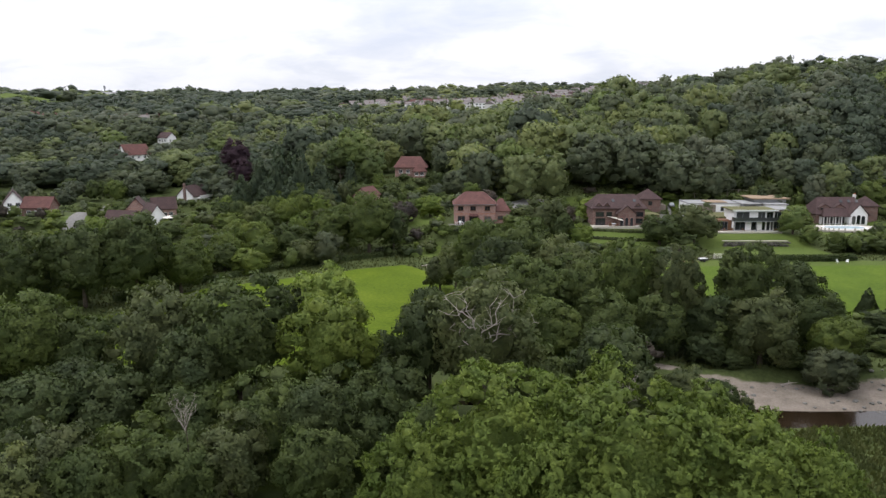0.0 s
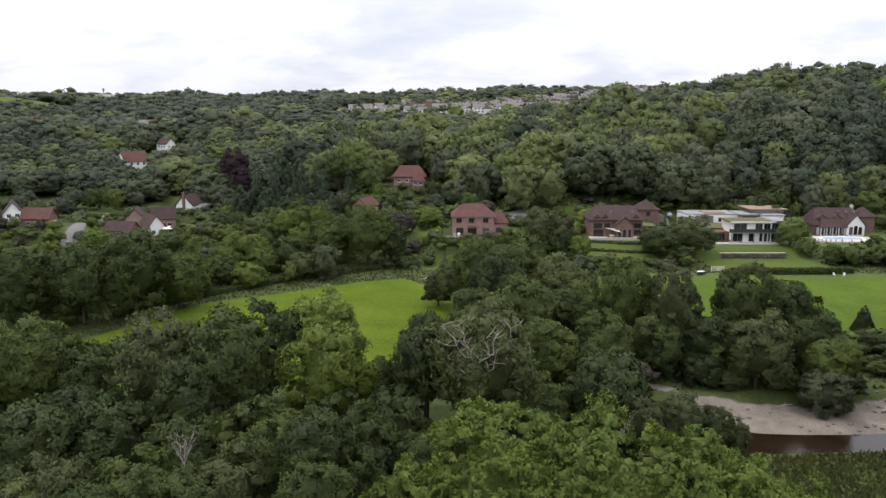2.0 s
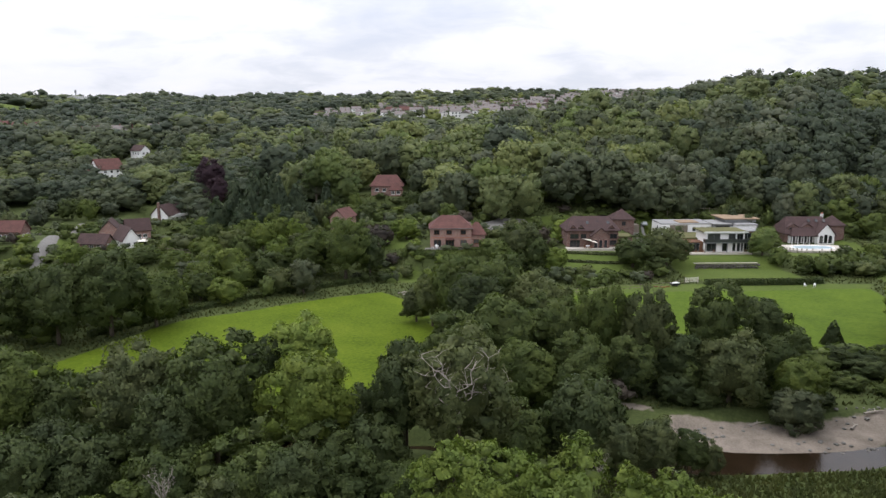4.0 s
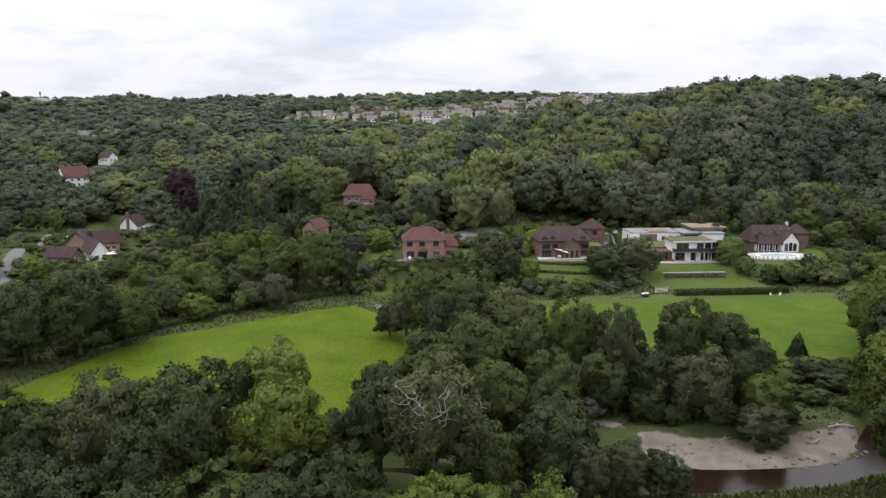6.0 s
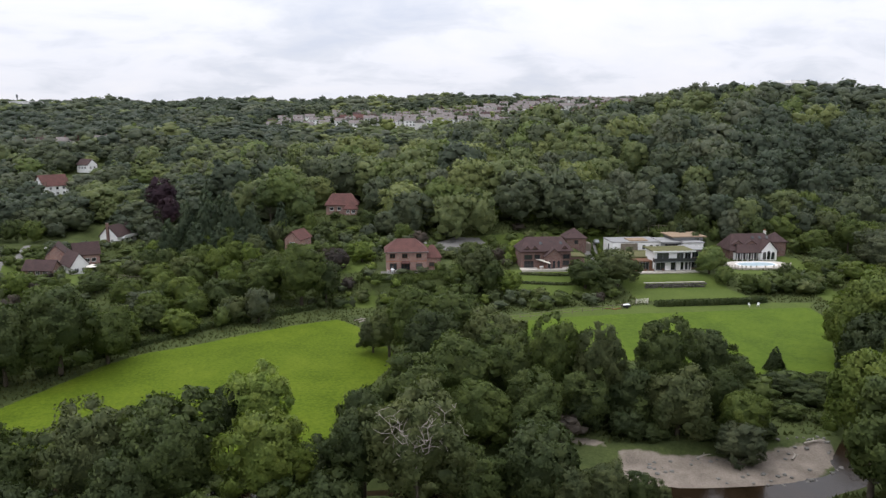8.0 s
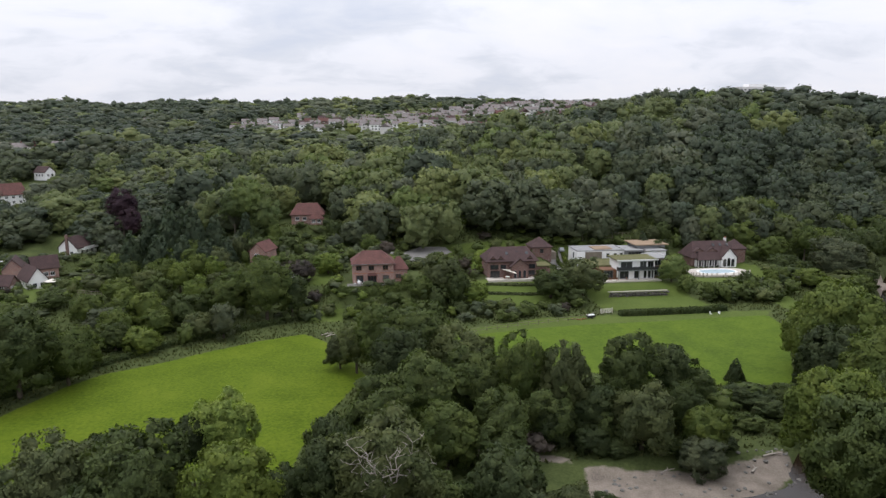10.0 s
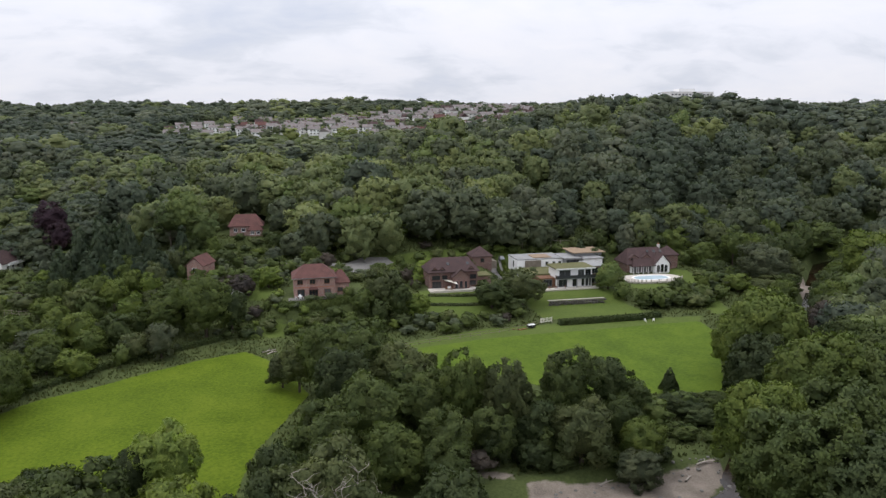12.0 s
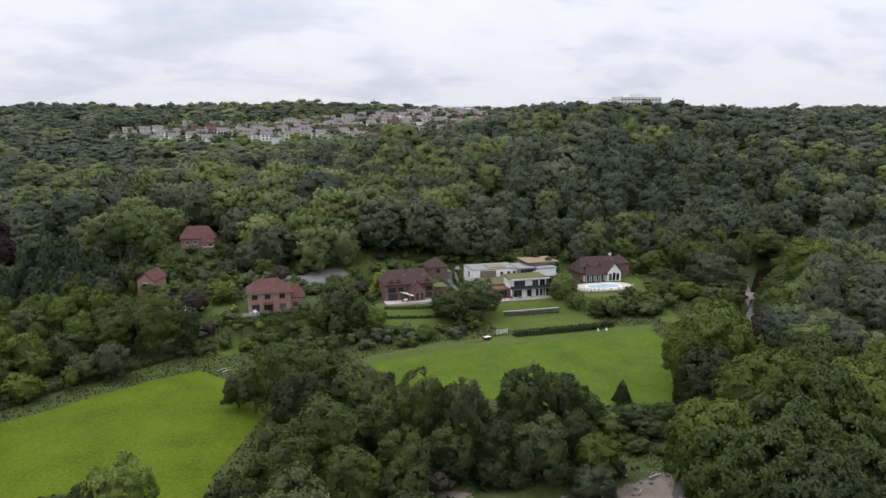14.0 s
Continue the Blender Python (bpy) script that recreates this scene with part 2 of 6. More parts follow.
def glass_material():
    m, tree, b = mat("window_glass", 0.06, 0.6)
    r = tree.nodes.new("ShaderNodeObjectInfo").outputs["Random"]
    c = ramp_node(tree, r, ((0.0, (0.012, 0.014, 0.016)), (0.7, (0.03, 0.034, 0.038)), (1.0, (0.10, 0.10, 0.095))))
    tree.links.new(c, b.inputs["Base Color"])
    return m


GLASS = glass_material()


def water_material():
    m, tree, b = mat("river_water", 0.11, 0.5)
    c = ramp_node(tree, noise_node(tree, 0.12, 3.0), ((0.35, (0.010, 0.006, 0.003)), (0.65, (0.026, 0.016, 0.009))))
    tree.links.new(c, b.inputs["Base Color"])
    b.inputs["IOR"].default_value = 1.33
    bumped(tree, b, noise_node(tree, 1.1, 6.0, 0.65), 0.22, 0.10)
    return m


WATER = water_material()


def ground_material():
    """Woodland floor, mown meadow, garden lawn, sand and stone, gravel drive: each where its own ground cover lies."""
    m, tree, b = mat("ground_cover", 0.95, 0.1)

    def grown(attribute, soft=0.10):
        a = tree.nodes.new("ShaderNodeAttribute")
        a.attribute_name = attribute
        add = tree.nodes.new("ShaderNodeMath")
        add.operation = "MULTIPLY_ADD"
        tree.links.new(noise_node(tree, 0.9, 4.0), add.inputs[0])
        add.inputs[1].default_value = 0.5
        tree.links.new(a.outputs["Fac"], add.inputs[2])
        r = tree.nodes.new("ShaderNodeMapRange")
        r.interpolation_type = "SMOOTHSTEP"
        tree.links.new(add.outputs[0], r.inputs[0])
        r.inputs[1].default_value, r.inputs[2].default_value = 0.75 - soft, 0.75 + soft
        return r.outputs[0]

    rough = mixed(tree, 0.5, ramp_node(tree, noise_node(tree, 0.25, 4.0), ((0.3, (0.036, 0.050, 0.017)), (0.7, (0.086, 0.106, 0.034)))),
                  ramp_node(tree, noise_node(tree, 2.2, 5.0), ((0.3, (0.032, 0.044, 0.015)), (0.7, (0.086, 0.106, 0.036)))))
    mown = mixed(tree, 0.55, ramp_node(tree, noise_node(tree, 0.10, 6.0, 0.6), ((0.34, (0.053, 0.090, 0.004)), (0.5, (0.084, 0.130, 0.007)), (0.66, (0.121, 0.164, 0.012)))),
                 ramp_node(tree, noise_node(tree, 1.6, 6.0, 0.65), ((0.30, (0.038, 0.066, 0.004)), (0.70, (0.124, 0.160, 0.012)))))
    pasture = mixed(tree, 0.5, ramp_node(tree, noise_node(tree, 0.11, 6.0, 0.6), ((0.34, (0.055, 0.093, 0.008)), (0.5, (0.082, 0.130, 0.010)), (0.66, (0.114, 0.164, 0.014)))),
                    ramp_node(tree, noise_node(tree, 1.3, 6.0, 0.7), ((0.30, (0.032, 0.060, 0.009)), (0.70, (0.108, 0.152, 0.022)))))
    lawn = mixed(tree, 0.5, ramp_node(tree, noise_node(tree, 0.12, 3.0), ((0.3, (0.062, 0.092, 0.018)), (0.7, (0.102, 0.132, 0.030)))),
                 ramp_node(tree, noise_node(tree, 2.5, 5.0), ((0.3, (0.050, 0.080, 0.016)), (0.7, (0.112, 0.140, 0.036)))))
    sand = mixed(tree, 0.5, ramp_node(tree, noise_node(tree, 0.35, 4.0), ((0.32, (0.11, 0.092, 0.072)), (0.5, (0.21, 0.178, 0.145)), (0.68, (0.30, 0.255, 0.21)))),
                 ramp_node(tree, noise_node(tree, 4.0, 5.0, 0.7), ((0.3, (0.12, 0.10, 0.08)), (0.7, (0.31, 0.265, 0.22)))))
    gravel = ramp_node(tree, noise_node(tree, 3.0, 5.0, 0.7), ((0.3, (0.13, 0.125, 0.115)), (0.7, (0.25, 0.24, 0.225))))
    c = mixed(tree, grown("lawn"), rough, lawn)
    c = mixed(tree, grown("mown", 0.07), c, mown)
    c = mixed(tree, grown("pasture", 0.07), c, pasture)
    c = mixed(tree, grown("gravel", 0.05), c, gravel)
    c = mixed(tree, grown("sand", 0.12), c, sand)
    tree.links.new(c, b.inputs["Base Color"])
    bumped(tree, b, noise_node(tree, 2.6, 6.0, 0.65), 0.5, 0.12)
    return m


GROUND = ground_material()

# ---------------------------------------------------------------- mesh helpers


def bm_mesh(name, bm, materials, smooth=False):
    me = bpy.data.meshes.new(name)
    bm.to_mesh(me)
    bm.free()
    for m in materials if isinstance(materials, (list, tuple)) else [materials]:
        me.materials.append(m)
    if smooth:
        me.polygons.foreach_set("use_smooth", [True] * len(me.polygons))
    return me


def part(name, bm, material, parent, label=""):
    ob = new(name, bm_mesh(name, bm, material) if isinstance(bm, bmesh.types.BMesh) else bm)
    ob.parent = parent
    return tagged(ob, label)


def thing(name, m, label, category, group="", kind=""):
    ob = new(name)
    ob.matrix_basis = m
    return tagged(ob, label, category, group, kind)


def box(bm, x0, x1, y0, y1, z0, z1, bevel=0.0):
    made = bmesh.ops.create_cube(bm, size=1.0, matrix=Matrix.LocRotScale(((x0 + x1) / 2, (y0 + y1) / 2, (z0 + z1) / 2), None, (x1 - x0, y1 - y0, z1 - z0)))
    if bevel:
        edges = list({e for v in made["verts"] for e in v.link_edges})
        bmesh.ops.bevel(bm, geom=edges, offset=bevel, segments=1, affect="EDGES")
    return bm


def boxes(*rows):
    bm = bmesh.new()
    for r in rows:
        box(bm, *r)
    return bm


def solid(bm, verts, faces):
    vs = [bm.verts.new(v) for v in verts]
    for f in faces:
        bm.faces.new([vs[i] for i in f])
    return bm


def hip_roof(x0, x1, y0, y1, z, h, over=0.45, run=None, thick=0.18, bm=None):
    """A hipped roof with eaves; run: how far the hips reach in along x (0: gables)."""
    bm = bm or bmesh.new()
    x0, x1, y0, y1 = x0 - over, x1 + over, y0 - over, y1 + over
    run = (y1 - y0) / 2 if run is None else run
    ym = (y0 + y1) / 2
    v = [(x0, y0, z), (x1, y0, z), (x1, y1, z), (x0, y1, z), (x0 + run, ym, z + h), (x1 - run, ym, z + h),
         (x0, y0, z - thick), (x1, y0, z - thick), (x1, y1, z - thick), (x0, y1, z - thick)]
    if run <= 0.01:
        f = [(0, 1, 5, 4), (2, 3, 4, 5), (1, 2, 5), (3, 0, 4)]
    else:
        f = [(0, 1, 5, 4), (1, 2, 5), (2, 3, 4, 5), (3, 0, 4)]
    f += [(0, 6, 7, 1), (1, 7, 8, 2), (2, 8, 9, 3), (3, 9, 6, 0), (9, 8, 7, 6)]
    return solid(bm, v, f)


def gable_roof_y(x0, x1, y0, y1, z, h, over=0.4, thick=0.2, bm=None):
    """A gabled roof whose ridge runs along y: two slabs of tiles."""
    bm = bm or bmesh.new()
    xm = (x0 + x1) / 2
    drop = over * h / ((x1 - x0) / 2)
    for xe in (x0 - over, x1 + over):
        a = [(xe, y0 - over, z - drop), (xm, y0 - over, z + h), (xm, y1 + over, z + h), (xe, y1 + over, z - drop)]
        v = a + [(x, y, zz + thick) for x, y, zz in a]
        f = [(0, 1, 2, 3), (7, 6, 5, 4), (0, 4, 5, 1), (1, 5, 6, 2), (2, 6, 7, 3), (3, 7, 4, 0)]
        solid(bm, v, f if xe < xm else [tuple(reversed(q)) for q in f])
    return bm


def gable_wall(x0, x1, y0, y1, z0, z1, h):
    """A block with pointed gables towards -y and +y."""
    xm = (x0 + x1) / 2
    v = [(x0, y0, z0), (x1, y0, z0), (x1, y0, z1), (xm, y0, z1 + h), (x0, y0, z1),
         (x0, y1, z0), (x1, y1, z0), (x1, y1, z1), (xm, y1, z1 + h), (x0, y1, z1)]
    f = [(0, 1, 2, 3, 4), (9, 8, 7, 6, 5), (0, 5, 6, 1), (1, 6, 7, 2), (2, 7, 8, 3), (3, 8, 9, 4), (4, 9, 5, 0)]
    return solid(bmesh.new(), v, f)


def gable_wall_x(x0, x1, y0, y1, z0, z1, h):
    ym = (y0 + y1) / 2
    v = [(x0, y0, z0), (x0, y1, z0), (x0, y1, z1), (x0, ym, z1 + h), (x0, y0, z1),
         (x1, y0, z0), (x1, y1, z0), (x1, y1, z1), (x1, ym, z1 + h), (x1, y0, z1)]
    f = [(4, 3, 2, 1, 0), (5, 6, 7, 8, 9), (1, 6, 5, 0), (2, 7, 6, 1), (3, 8, 7, 2), (4, 9, 8, 3), (0, 5, 9, 4)]
    return solid(bmesh.new(), v, f)


def window_at(house, x, y, z, w, h, side="front", frame_mat=None, bars=1, name="window", sill=True):
    """A window set in a wall: frame with bars, panes behind, a sill below. side: the way that it looks."""
    frame_mat = frame_mat or PAINT_WHITE
    turn = {"front": 0, "right": 90, "back": 180, "left": -90}[side]
    ob = new(name)
    ob.parent = house
    ob.matrix_basis = pose(x, y, z, 0, 0, turn)
    t = 0.09
    bm = boxes((-w / 2, w / 2, -0.06, 0.08, h - t, h), (-w / 2, w / 2, -0.06, 0.08, 0, t),
               (-w / 2, -w / 2 + t, -0.06, 0.08, t, h - t), (w / 2 - t, w / 2, -0.06, 0.08, t, h - t))
    for i in range(bars):
        xb = -w / 2 + w * (i + 1) / (bars + 1)
        box(bm, xb - 0.035, xb + 0.035, -0.05, 0.06, t, h - t)
    part("window_frame", bm, frame_mat, ob)
    part("pane", boxes((-w / 2 + t, w / 2 - t, -0.012, 0.02, t, h - t)), GLASS, ob)
    if sill:
        part("window_sill", boxes((-w / 2 - 0.06, w / 2 + 0.06, -0.13, 0.0, -0.07, 0.0)), frame_mat, ob)
    return ob


def arched_window(house, x, y, z, w, h, frame_mat):
    ob = new("arched_window")
    ob.parent = house
    ob.matrix_basis = pose(x, y, z)
    r = w / 2
    ring = [(-r, 0), (r, 0)] + [(r * math.cos(a), h - r + r * math.sin(a)) for a in (math.pi * i / 10 for i in range(11))]
    bm = bmesh.new()
    n = len(ring)
    solid(bm, [(px, -0.02, pz) for px, pz in ring] + [(px, 0.02, pz) for px, pz in ring],
          [tuple(range(n)), tuple(reversed(range(n, 2 * n)))] + [(i, n + i, n + (i + 1) % n, (i + 1) % n) for i in range(n)])
    part("pane", bm, GLASS, ob)
    bm = bmesh.new()
    inner = [(px * 0.84, 0.08 + (pz - 0.08) * 0.93 if pz > 0 else 0.08) for px, pz in ring]
    v = [(px, -0.07, pz) for px, pz in ring] + [(px, -0.07, pz) for px, pz in inner] + [(px, 0.05, pz) for px, pz in ring] + [(px, 0.05, pz) for px, pz in inner]
    f = []
    for i in range(n):
        j = (i + 1) % n
        f += [(i, j, n + j, n + i), (2 * n + i, 3 * n + i, 3 * n + j, 2 * n + j), (i, 2 * n + i, 2 * n + j, j), (n + i, n + j, 3 * n + j, 3 * n + i)]
    solid(bm, v, f)
    part("window_frame", bm, frame_mat, ob)
    return ob


def chimney_at(house, x, y, z0, z1, material, w=0.8, parent=None):
    bm = boxes((x - w / 2, x + w / 2, y - w / 2, y + w / 2, z0, z1), (x - w / 2 - 0.06, x + w / 2 + 0.06, y - w / 2 - 0.06, y + w / 2 + 0.06, z1 - 0.25, z1 - 0.1))
    ch = part("chimney", bm, material, parent or house)
    bm = bmesh.new()
    for dx in (-0.18, 0.18):
        bmesh.ops.create_cone(bm, cap_ends=True, segments=8, radius1=0.13, radius2=0.11, depth=0.5, matrix=Matrix.Translation((x + dx, y, z1 + 0.2)))
    if parent is None:
        part("chimney_pot", bm, CLAY, ch)
    else:
        bm.free()
    return ch


# ---------------------------------------------------------------- the lie of the land
Y_KNOTS = (-400, 60, 100, 180, 200, 235, 262, 310, 350, 420, 550, 700, 850, 1000, 1400, 2200, 5000)
X_KNOTS = (-130, 10, 100, 205, 270, 380)
PROFILES = (
    (1.6, 1.5, 1.7, 2.0, 3.6, 4.4, 5.0, 9.0, 15.0, 23.0, 32.0, 41.0, 48.0, 55.0, 71.5, 73.0, 73.0),
    (1.6, 1.5, 1.7, 2.0, 7.6, 9.5, 15.0, 19.0, 23.0, 28.0, 36.0, 43.0, 49.0, 56.0, 72.0, 74.0, 74.0),
    (1.6, 1.5, 1.7, 1.9, 4.6, 7.0, 17.0, 27.0, 31.0, 36.0, 41.0, 48.0, 56.0, 63.0, 75.5, 77.0, 77.0),
    (1.6, 1.5, 1.6, 1.8, 2.0, 3.0, 8.0, 31.0, 38.0, 58.0, 55.0, 58.0, 62.0, 66.0, 73.0, 75.0, 75.0),
    (1.6, 1.5, 1.6, 1.8, 2.0, 3.0, 8.0, 28.0, 39.0, 57.5, 57.5, 60.0, 63.0, 65.0, 70.0, 72.0, 72.0),
    (1.6, 1.5, 1.6, 1.8, 2.0, 3.0, 7.0, 26.0, 37.0, 52.5, 57.0, 60.0, 62.0, 63.0, 64.0, 66.0, 66.0),
)
RIVER = ((420, 262), (300, 256), (230, 246), (200, 232), (176, 206), (160, 187), (132, 156), (118, 140), (100, 122), (82, 104), (67, 88), (52, 83), (38, 82.5), (24, 83.5), (0, 87), (-40, 92), (-110, 88), (-400, 60))
# level ground on which the houses stand: x, y, half sizes, height
PADS = ((11, 197, 11, 8, 7.9), (50, 207, 12, 9, 6.0), (63, 225, 6, 5, 8.2), (85, 213, 16, 13, 4.8), (84, 196, 14, 4, 4.5), (84, 183.5, 14, 4, 2.1), (114, 222, 14, 10, 4.3), (119, 207, 11, 6, 3.9),
        (-11, 263, 9, 8, 15.0), (-92, 228, 16, 12, 4.2), (-93, 268, 9, 7, 4.6), (-148, 354, 13, 11, 13.2), (-118, 208, 10, 8, 8.0))
SIGHT = (((-11, 260), (-9, 225)), ((-147, 352), (-130, 308)), ((-92, 266), (-62, 178)), ((-91, 220), (-78, 188)), ((-117, 206), (-103, 180)), ((-153, 399), (-136, 355)), ((-104, 205), (-98, 186)), ((-117, 245), (-104, 212)))


def smoothstep(a, b, x):
    t = np.clip((x - a) / (b - a), 0, 1)
    return t * t * (3 - 2 * t)


def to_line(x, y, line):
    """Distance to a broken line."""
    best = np.full(np.shape(x), 1e9)
    for (ax, ay), (bx, by) in zip(line, line[1:]):
        dx, dy = bx - ax, by - ay
        t = np.clip(((x - ax) * dx + (y - ay) * dy) / (dx * dx + dy * dy), 0, 1)
        best = np.minimum(best, np.hypot(x - ax - t * dx, y - ay - t * dy))
    return best


def inside(x, y, ring):
    hit = np.zeros(np.shape(x), bool)
    for (ax, ay), (bx, by) in zip(ring, ring[1:] + ring[:1]):
        cross = (ay > y) != (by > y)
        hit ^= cross & (x < (bx - ax) * (y - ay) / ((by - ay) or 1e-9) + ax)
    return hit


def within_ring(x, y, ring, soft):
    """1 inside a ring, 0 outside, 0.5 on its edge."""
    d = to_line(x, y, ring + ring[:1])
    return np.clip(0.5 + np.where(inside(x, y, ring), d, -d) / (2 * soft), 0, 1)


def land(x, y):
    x, y = np.asarray(x, float), np.asarray(y, float)
    rows = [np.interp(y, Y_KNOTS, p) for p in PROFILES]
    z = rows[0]
    for i in range(5):
        s = smoothstep(X_KNOTS[i], X_KNOTS[i + 1], x)
        z = z * (1 - s) + rows[i + 1] * s
    hill = smoothstep(240, 420, y)
    z = z + hill * (1.6 * np.sin(x / 37 + y / 90) + 1.3 * np.sin(y / 43 - x / 61) + 3.0 * np.sin(x / 170 + 1.0) * smoothstep(500, 900, y))
    z = z + 0.18 * np.sin(x / 9.0 + 1.3) * np.sin(y / 11.0)
    for px, py, hx, hy, pz in PADS:
        d = np.maximum(np.maximum(np.abs(x - px) - hx, np.abs(y - py) - hy), 0)
        s = 1 - smoothstep(0, 7, d)
        z = z * (1 - s) + pz * s
    d = to_line(x, y, RIVER)
    wide = np.where(x > 72, 0.42, np.where(x > 18, 0.62, 0.30))
    s = 1 - smoothstep(4.5 * wide, 9.5 * wide, d)
    z = z * (1 - s) - 0.7 * s
    bar = np.hypot((x - 48) / 18.0, (y - 89.5) / 5.0)
    s = 1 - smoothstep(0.75, 1.25, bar)
    z = z * (1 - s) + (0.42 - 0.25 * smoothstep(0.2, 1.0, bar)) * s
    bar = np.hypot((x - 166) / 9.0, (y - 199) / 5.0)
    s = 1 - smoothstep(0.7, 1.2, bar)
    z = z * (1 - s) + 0.3 * s
    # a grassy knoll far to the west, raised to fit the camera's view
    return z + 20.0 * np.exp(-((x + 425) / 55.0) ** 2 - ((y - 745) / 60.0) ** 2)


def at(x, y):
    return float(land(x, y))

# ---------------------------------------------------------------- ground and river
MEADOW_WEST = [(-120, 88), (-64, 113), (-52, 138), (-46.4, 144.6), (-37.8, 149.5), (-28.8, 156.7), (-18.2, 162.9), (-8.8, 166.3), (-3.7, 159), (0.9, 148.7), (4.4, 136.5), (0, 126), (-5, 114), (-8, 98), (-60, 97)]
MEADOW_EAST = [(20, 157), (33, 161.3), (47, 163.5), (60, 164.5), (78, 165.4), (95, 166.8), (108, 166.4), (106.5, 158), (95.5, 138), (84.5, 119.5), (60, 124), (38, 140)]
LAWNS = ([(20, 157), (33, 161), (60, 164), (108, 166), (112, 171), (86, 173), (50, 172), (30, 166)], [(20, 226), (60, 232), (100, 234), (100, 239), (60, 243), (24, 236)], [(38, 182), (62, 184), (62, 200), (38, 200)], [(68, 176), (98, 177), (97, 198), (68, 196)], [(104, 196), (132, 197), (134, 216), (128, 222), (120, 200), (106, 203)],
         [(-12, 198), (-2, 196), (-3, 222), (-11, 222)], [(-110, 200), (-72, 196), (-70, 214), (-104, 222)],
         [(-60, 58), (-4, 64), (-6, 69), (-60, 66)], [(-10, 176), (0, 176), (0, 184), (-10, 184)],
         [(116, 172), (122, 172), (126, 186), (120, 188)], [(-30, 190), (-18, 196), (-18, 210), (-30, 205)])
SANDS = ([(34.5, 94.2), (33.0, 88), (34, 82), (44, 80.5), (54, 83), (60, 86.5), (66.5, 91.5), (67, 95.2), (62, 93.6), (57, 93.6), (51, 92.4), (47, 93.6), (41, 93.8), (37, 94.6)], [(11, 102.5), (20, 102.4), (33, 97.4), (33, 95.5), (20, 99.5), (11, 100.5)], [(152, 190), (162, 182), (178, 200), (170, 208)])
DRIVES = ([(-1, 236), (6, 234), (14.6, 231.5), (20, 230.5), (26, 237), (34.5, 237), (36, 231), (29.6, 222.5), (21.3, 218.2), (15, 226), (4, 228.5), (-1, 231.5)], [(-100, 180), (-97, 181), (-105.5, 212), (-112.5, 242), (-119, 262), (-122, 262), (-115.5, 241), (-108.5, 211)],
          [(66, 206), (69, 204), (73, 232), (69, 236)])


def axis(lo, fine_lo, fine_hi, hi, step, growth=1.12):
    """Grid lines: even between fine_lo and fine_hi, then ever wider."""
    mid = list(np.arange(fine_lo, fine_hi + step / 2, step))
    left, right, s = [], [], step
    while (left[-1] if left else fine_lo) > lo:
        s *= growth
        left.append((left[-1] if left else fine_lo) - s)
    s = step
    while (right[-1] if right else mid[-1]) < hi:
        s *= growth
        right.append((right[-1] if right else mid[-1]) + s)
    return np.array(left[::-1] + mid + right)


def sheet(name, xs, ys, height, material):
    gx, gy = np.meshgrid(xs, ys)
    gz = height(gx, gy)
    nx, ny = len(xs), len(ys)
    i = np.arange(nx * ny).reshape(ny, nx)
    quads = np.stack([i[:-1, :-1], i[:-1, 1:], i[1:, 1:], i[1:, :-1]], -1).reshape(-1, 4)
    me = quick_mesh(name, np.stack([gx, gy, gz], -1).reshape(-1, 3), quads)
    me.materials.append(material)
    me.polygons.foreach_set("use_smooth", np.ones(len(quads), bool))
    return me, gx.ravel(), gy.ravel()


def quick_mesh(name, verts, faces, slots=None, normals=None):
    """A mesh from number arrays, all faces with the same count of corners."""
    me = bpy.data.meshes.new(name)
    n, k = faces.shape
    me.vertices.add(len(verts))
    me.vertices.foreach_set("co", np.asarray(verts, np.float32).ravel())
    me.loops.add(n * k)
    me.loops.foreach_set("vertex_index", faces.astype(np.int32).ravel())
    me.polygons.add(n)
    me.polygons.foreach_set("loop_start", np.arange(0, n * k, k, dtype=np.int32))
    if slots is not None:
        me.polygons.foreach_set("material_index", slots.astype(np.int32))
    if normals is not None:
        layer = me.attributes.new("custom_normal", "FLOAT_VECTOR", "POINT")
        layer.data.foreach_set("vector", np.asarray(normals, np.float32).ravel())
    me.update(calc_edges=True)
    return me


me, gx, gy = sheet("ground", axis(-3800, -135, 200, 3800, 1.4), axis(-1500, 24, 260, 4600, 1.4), land, GROUND)
for key, rings, soft in (("mown", [MEADOW_WEST], 1.2), ("pasture", [MEADOW_EAST], 1.2), ("lawn", LAWNS, 4.0), ("sand", SANDS, 1.3), ("gravel", DRIVES, 0.9)):
    level = np.zeros(len(gx))
    for ring in rings:
        level = np.maximum(level, within_ring(gx, gy, ring, soft))
    if key == "lawn":
        far = 1 - smoothstep(30, 60, np.hypot(gx + 425, gy - 735))
        level = np.maximum(level, far)
    layer = me.attributes.new(key, "FLOAT", "POINT")
    layer.data.foreach_set("value", level.astype(np.float32))
tagged(new("ground", me), "rolling valley ground of meadow, lawn, sand and woodland floor", "ground", kind="structure")

me, _, _ = sheet("river", axis(-400, -60, 190, 420, 4.0), axis(40, 70, 215, 330, 4.0), lambda x, y: np.zeros_like(x), WATER)
tagged(new("river", me), "peat-brown river water sliding round a sandbank", "river", kind="structure")

# ---------------------------------------------------------------- trees
ICO = {}


def ico(level):
    if level not in ICO:
        bm = bmesh.new()
        bmesh.ops.create_icosphere(bm, subdivisions=level, radius=1.0)
        ICO[level] = (np.array([v.co for v in bm.verts]), np.array([[v.index for v in f.verts] for f in bm.faces]))
        bm.free()
    return ICO[level]


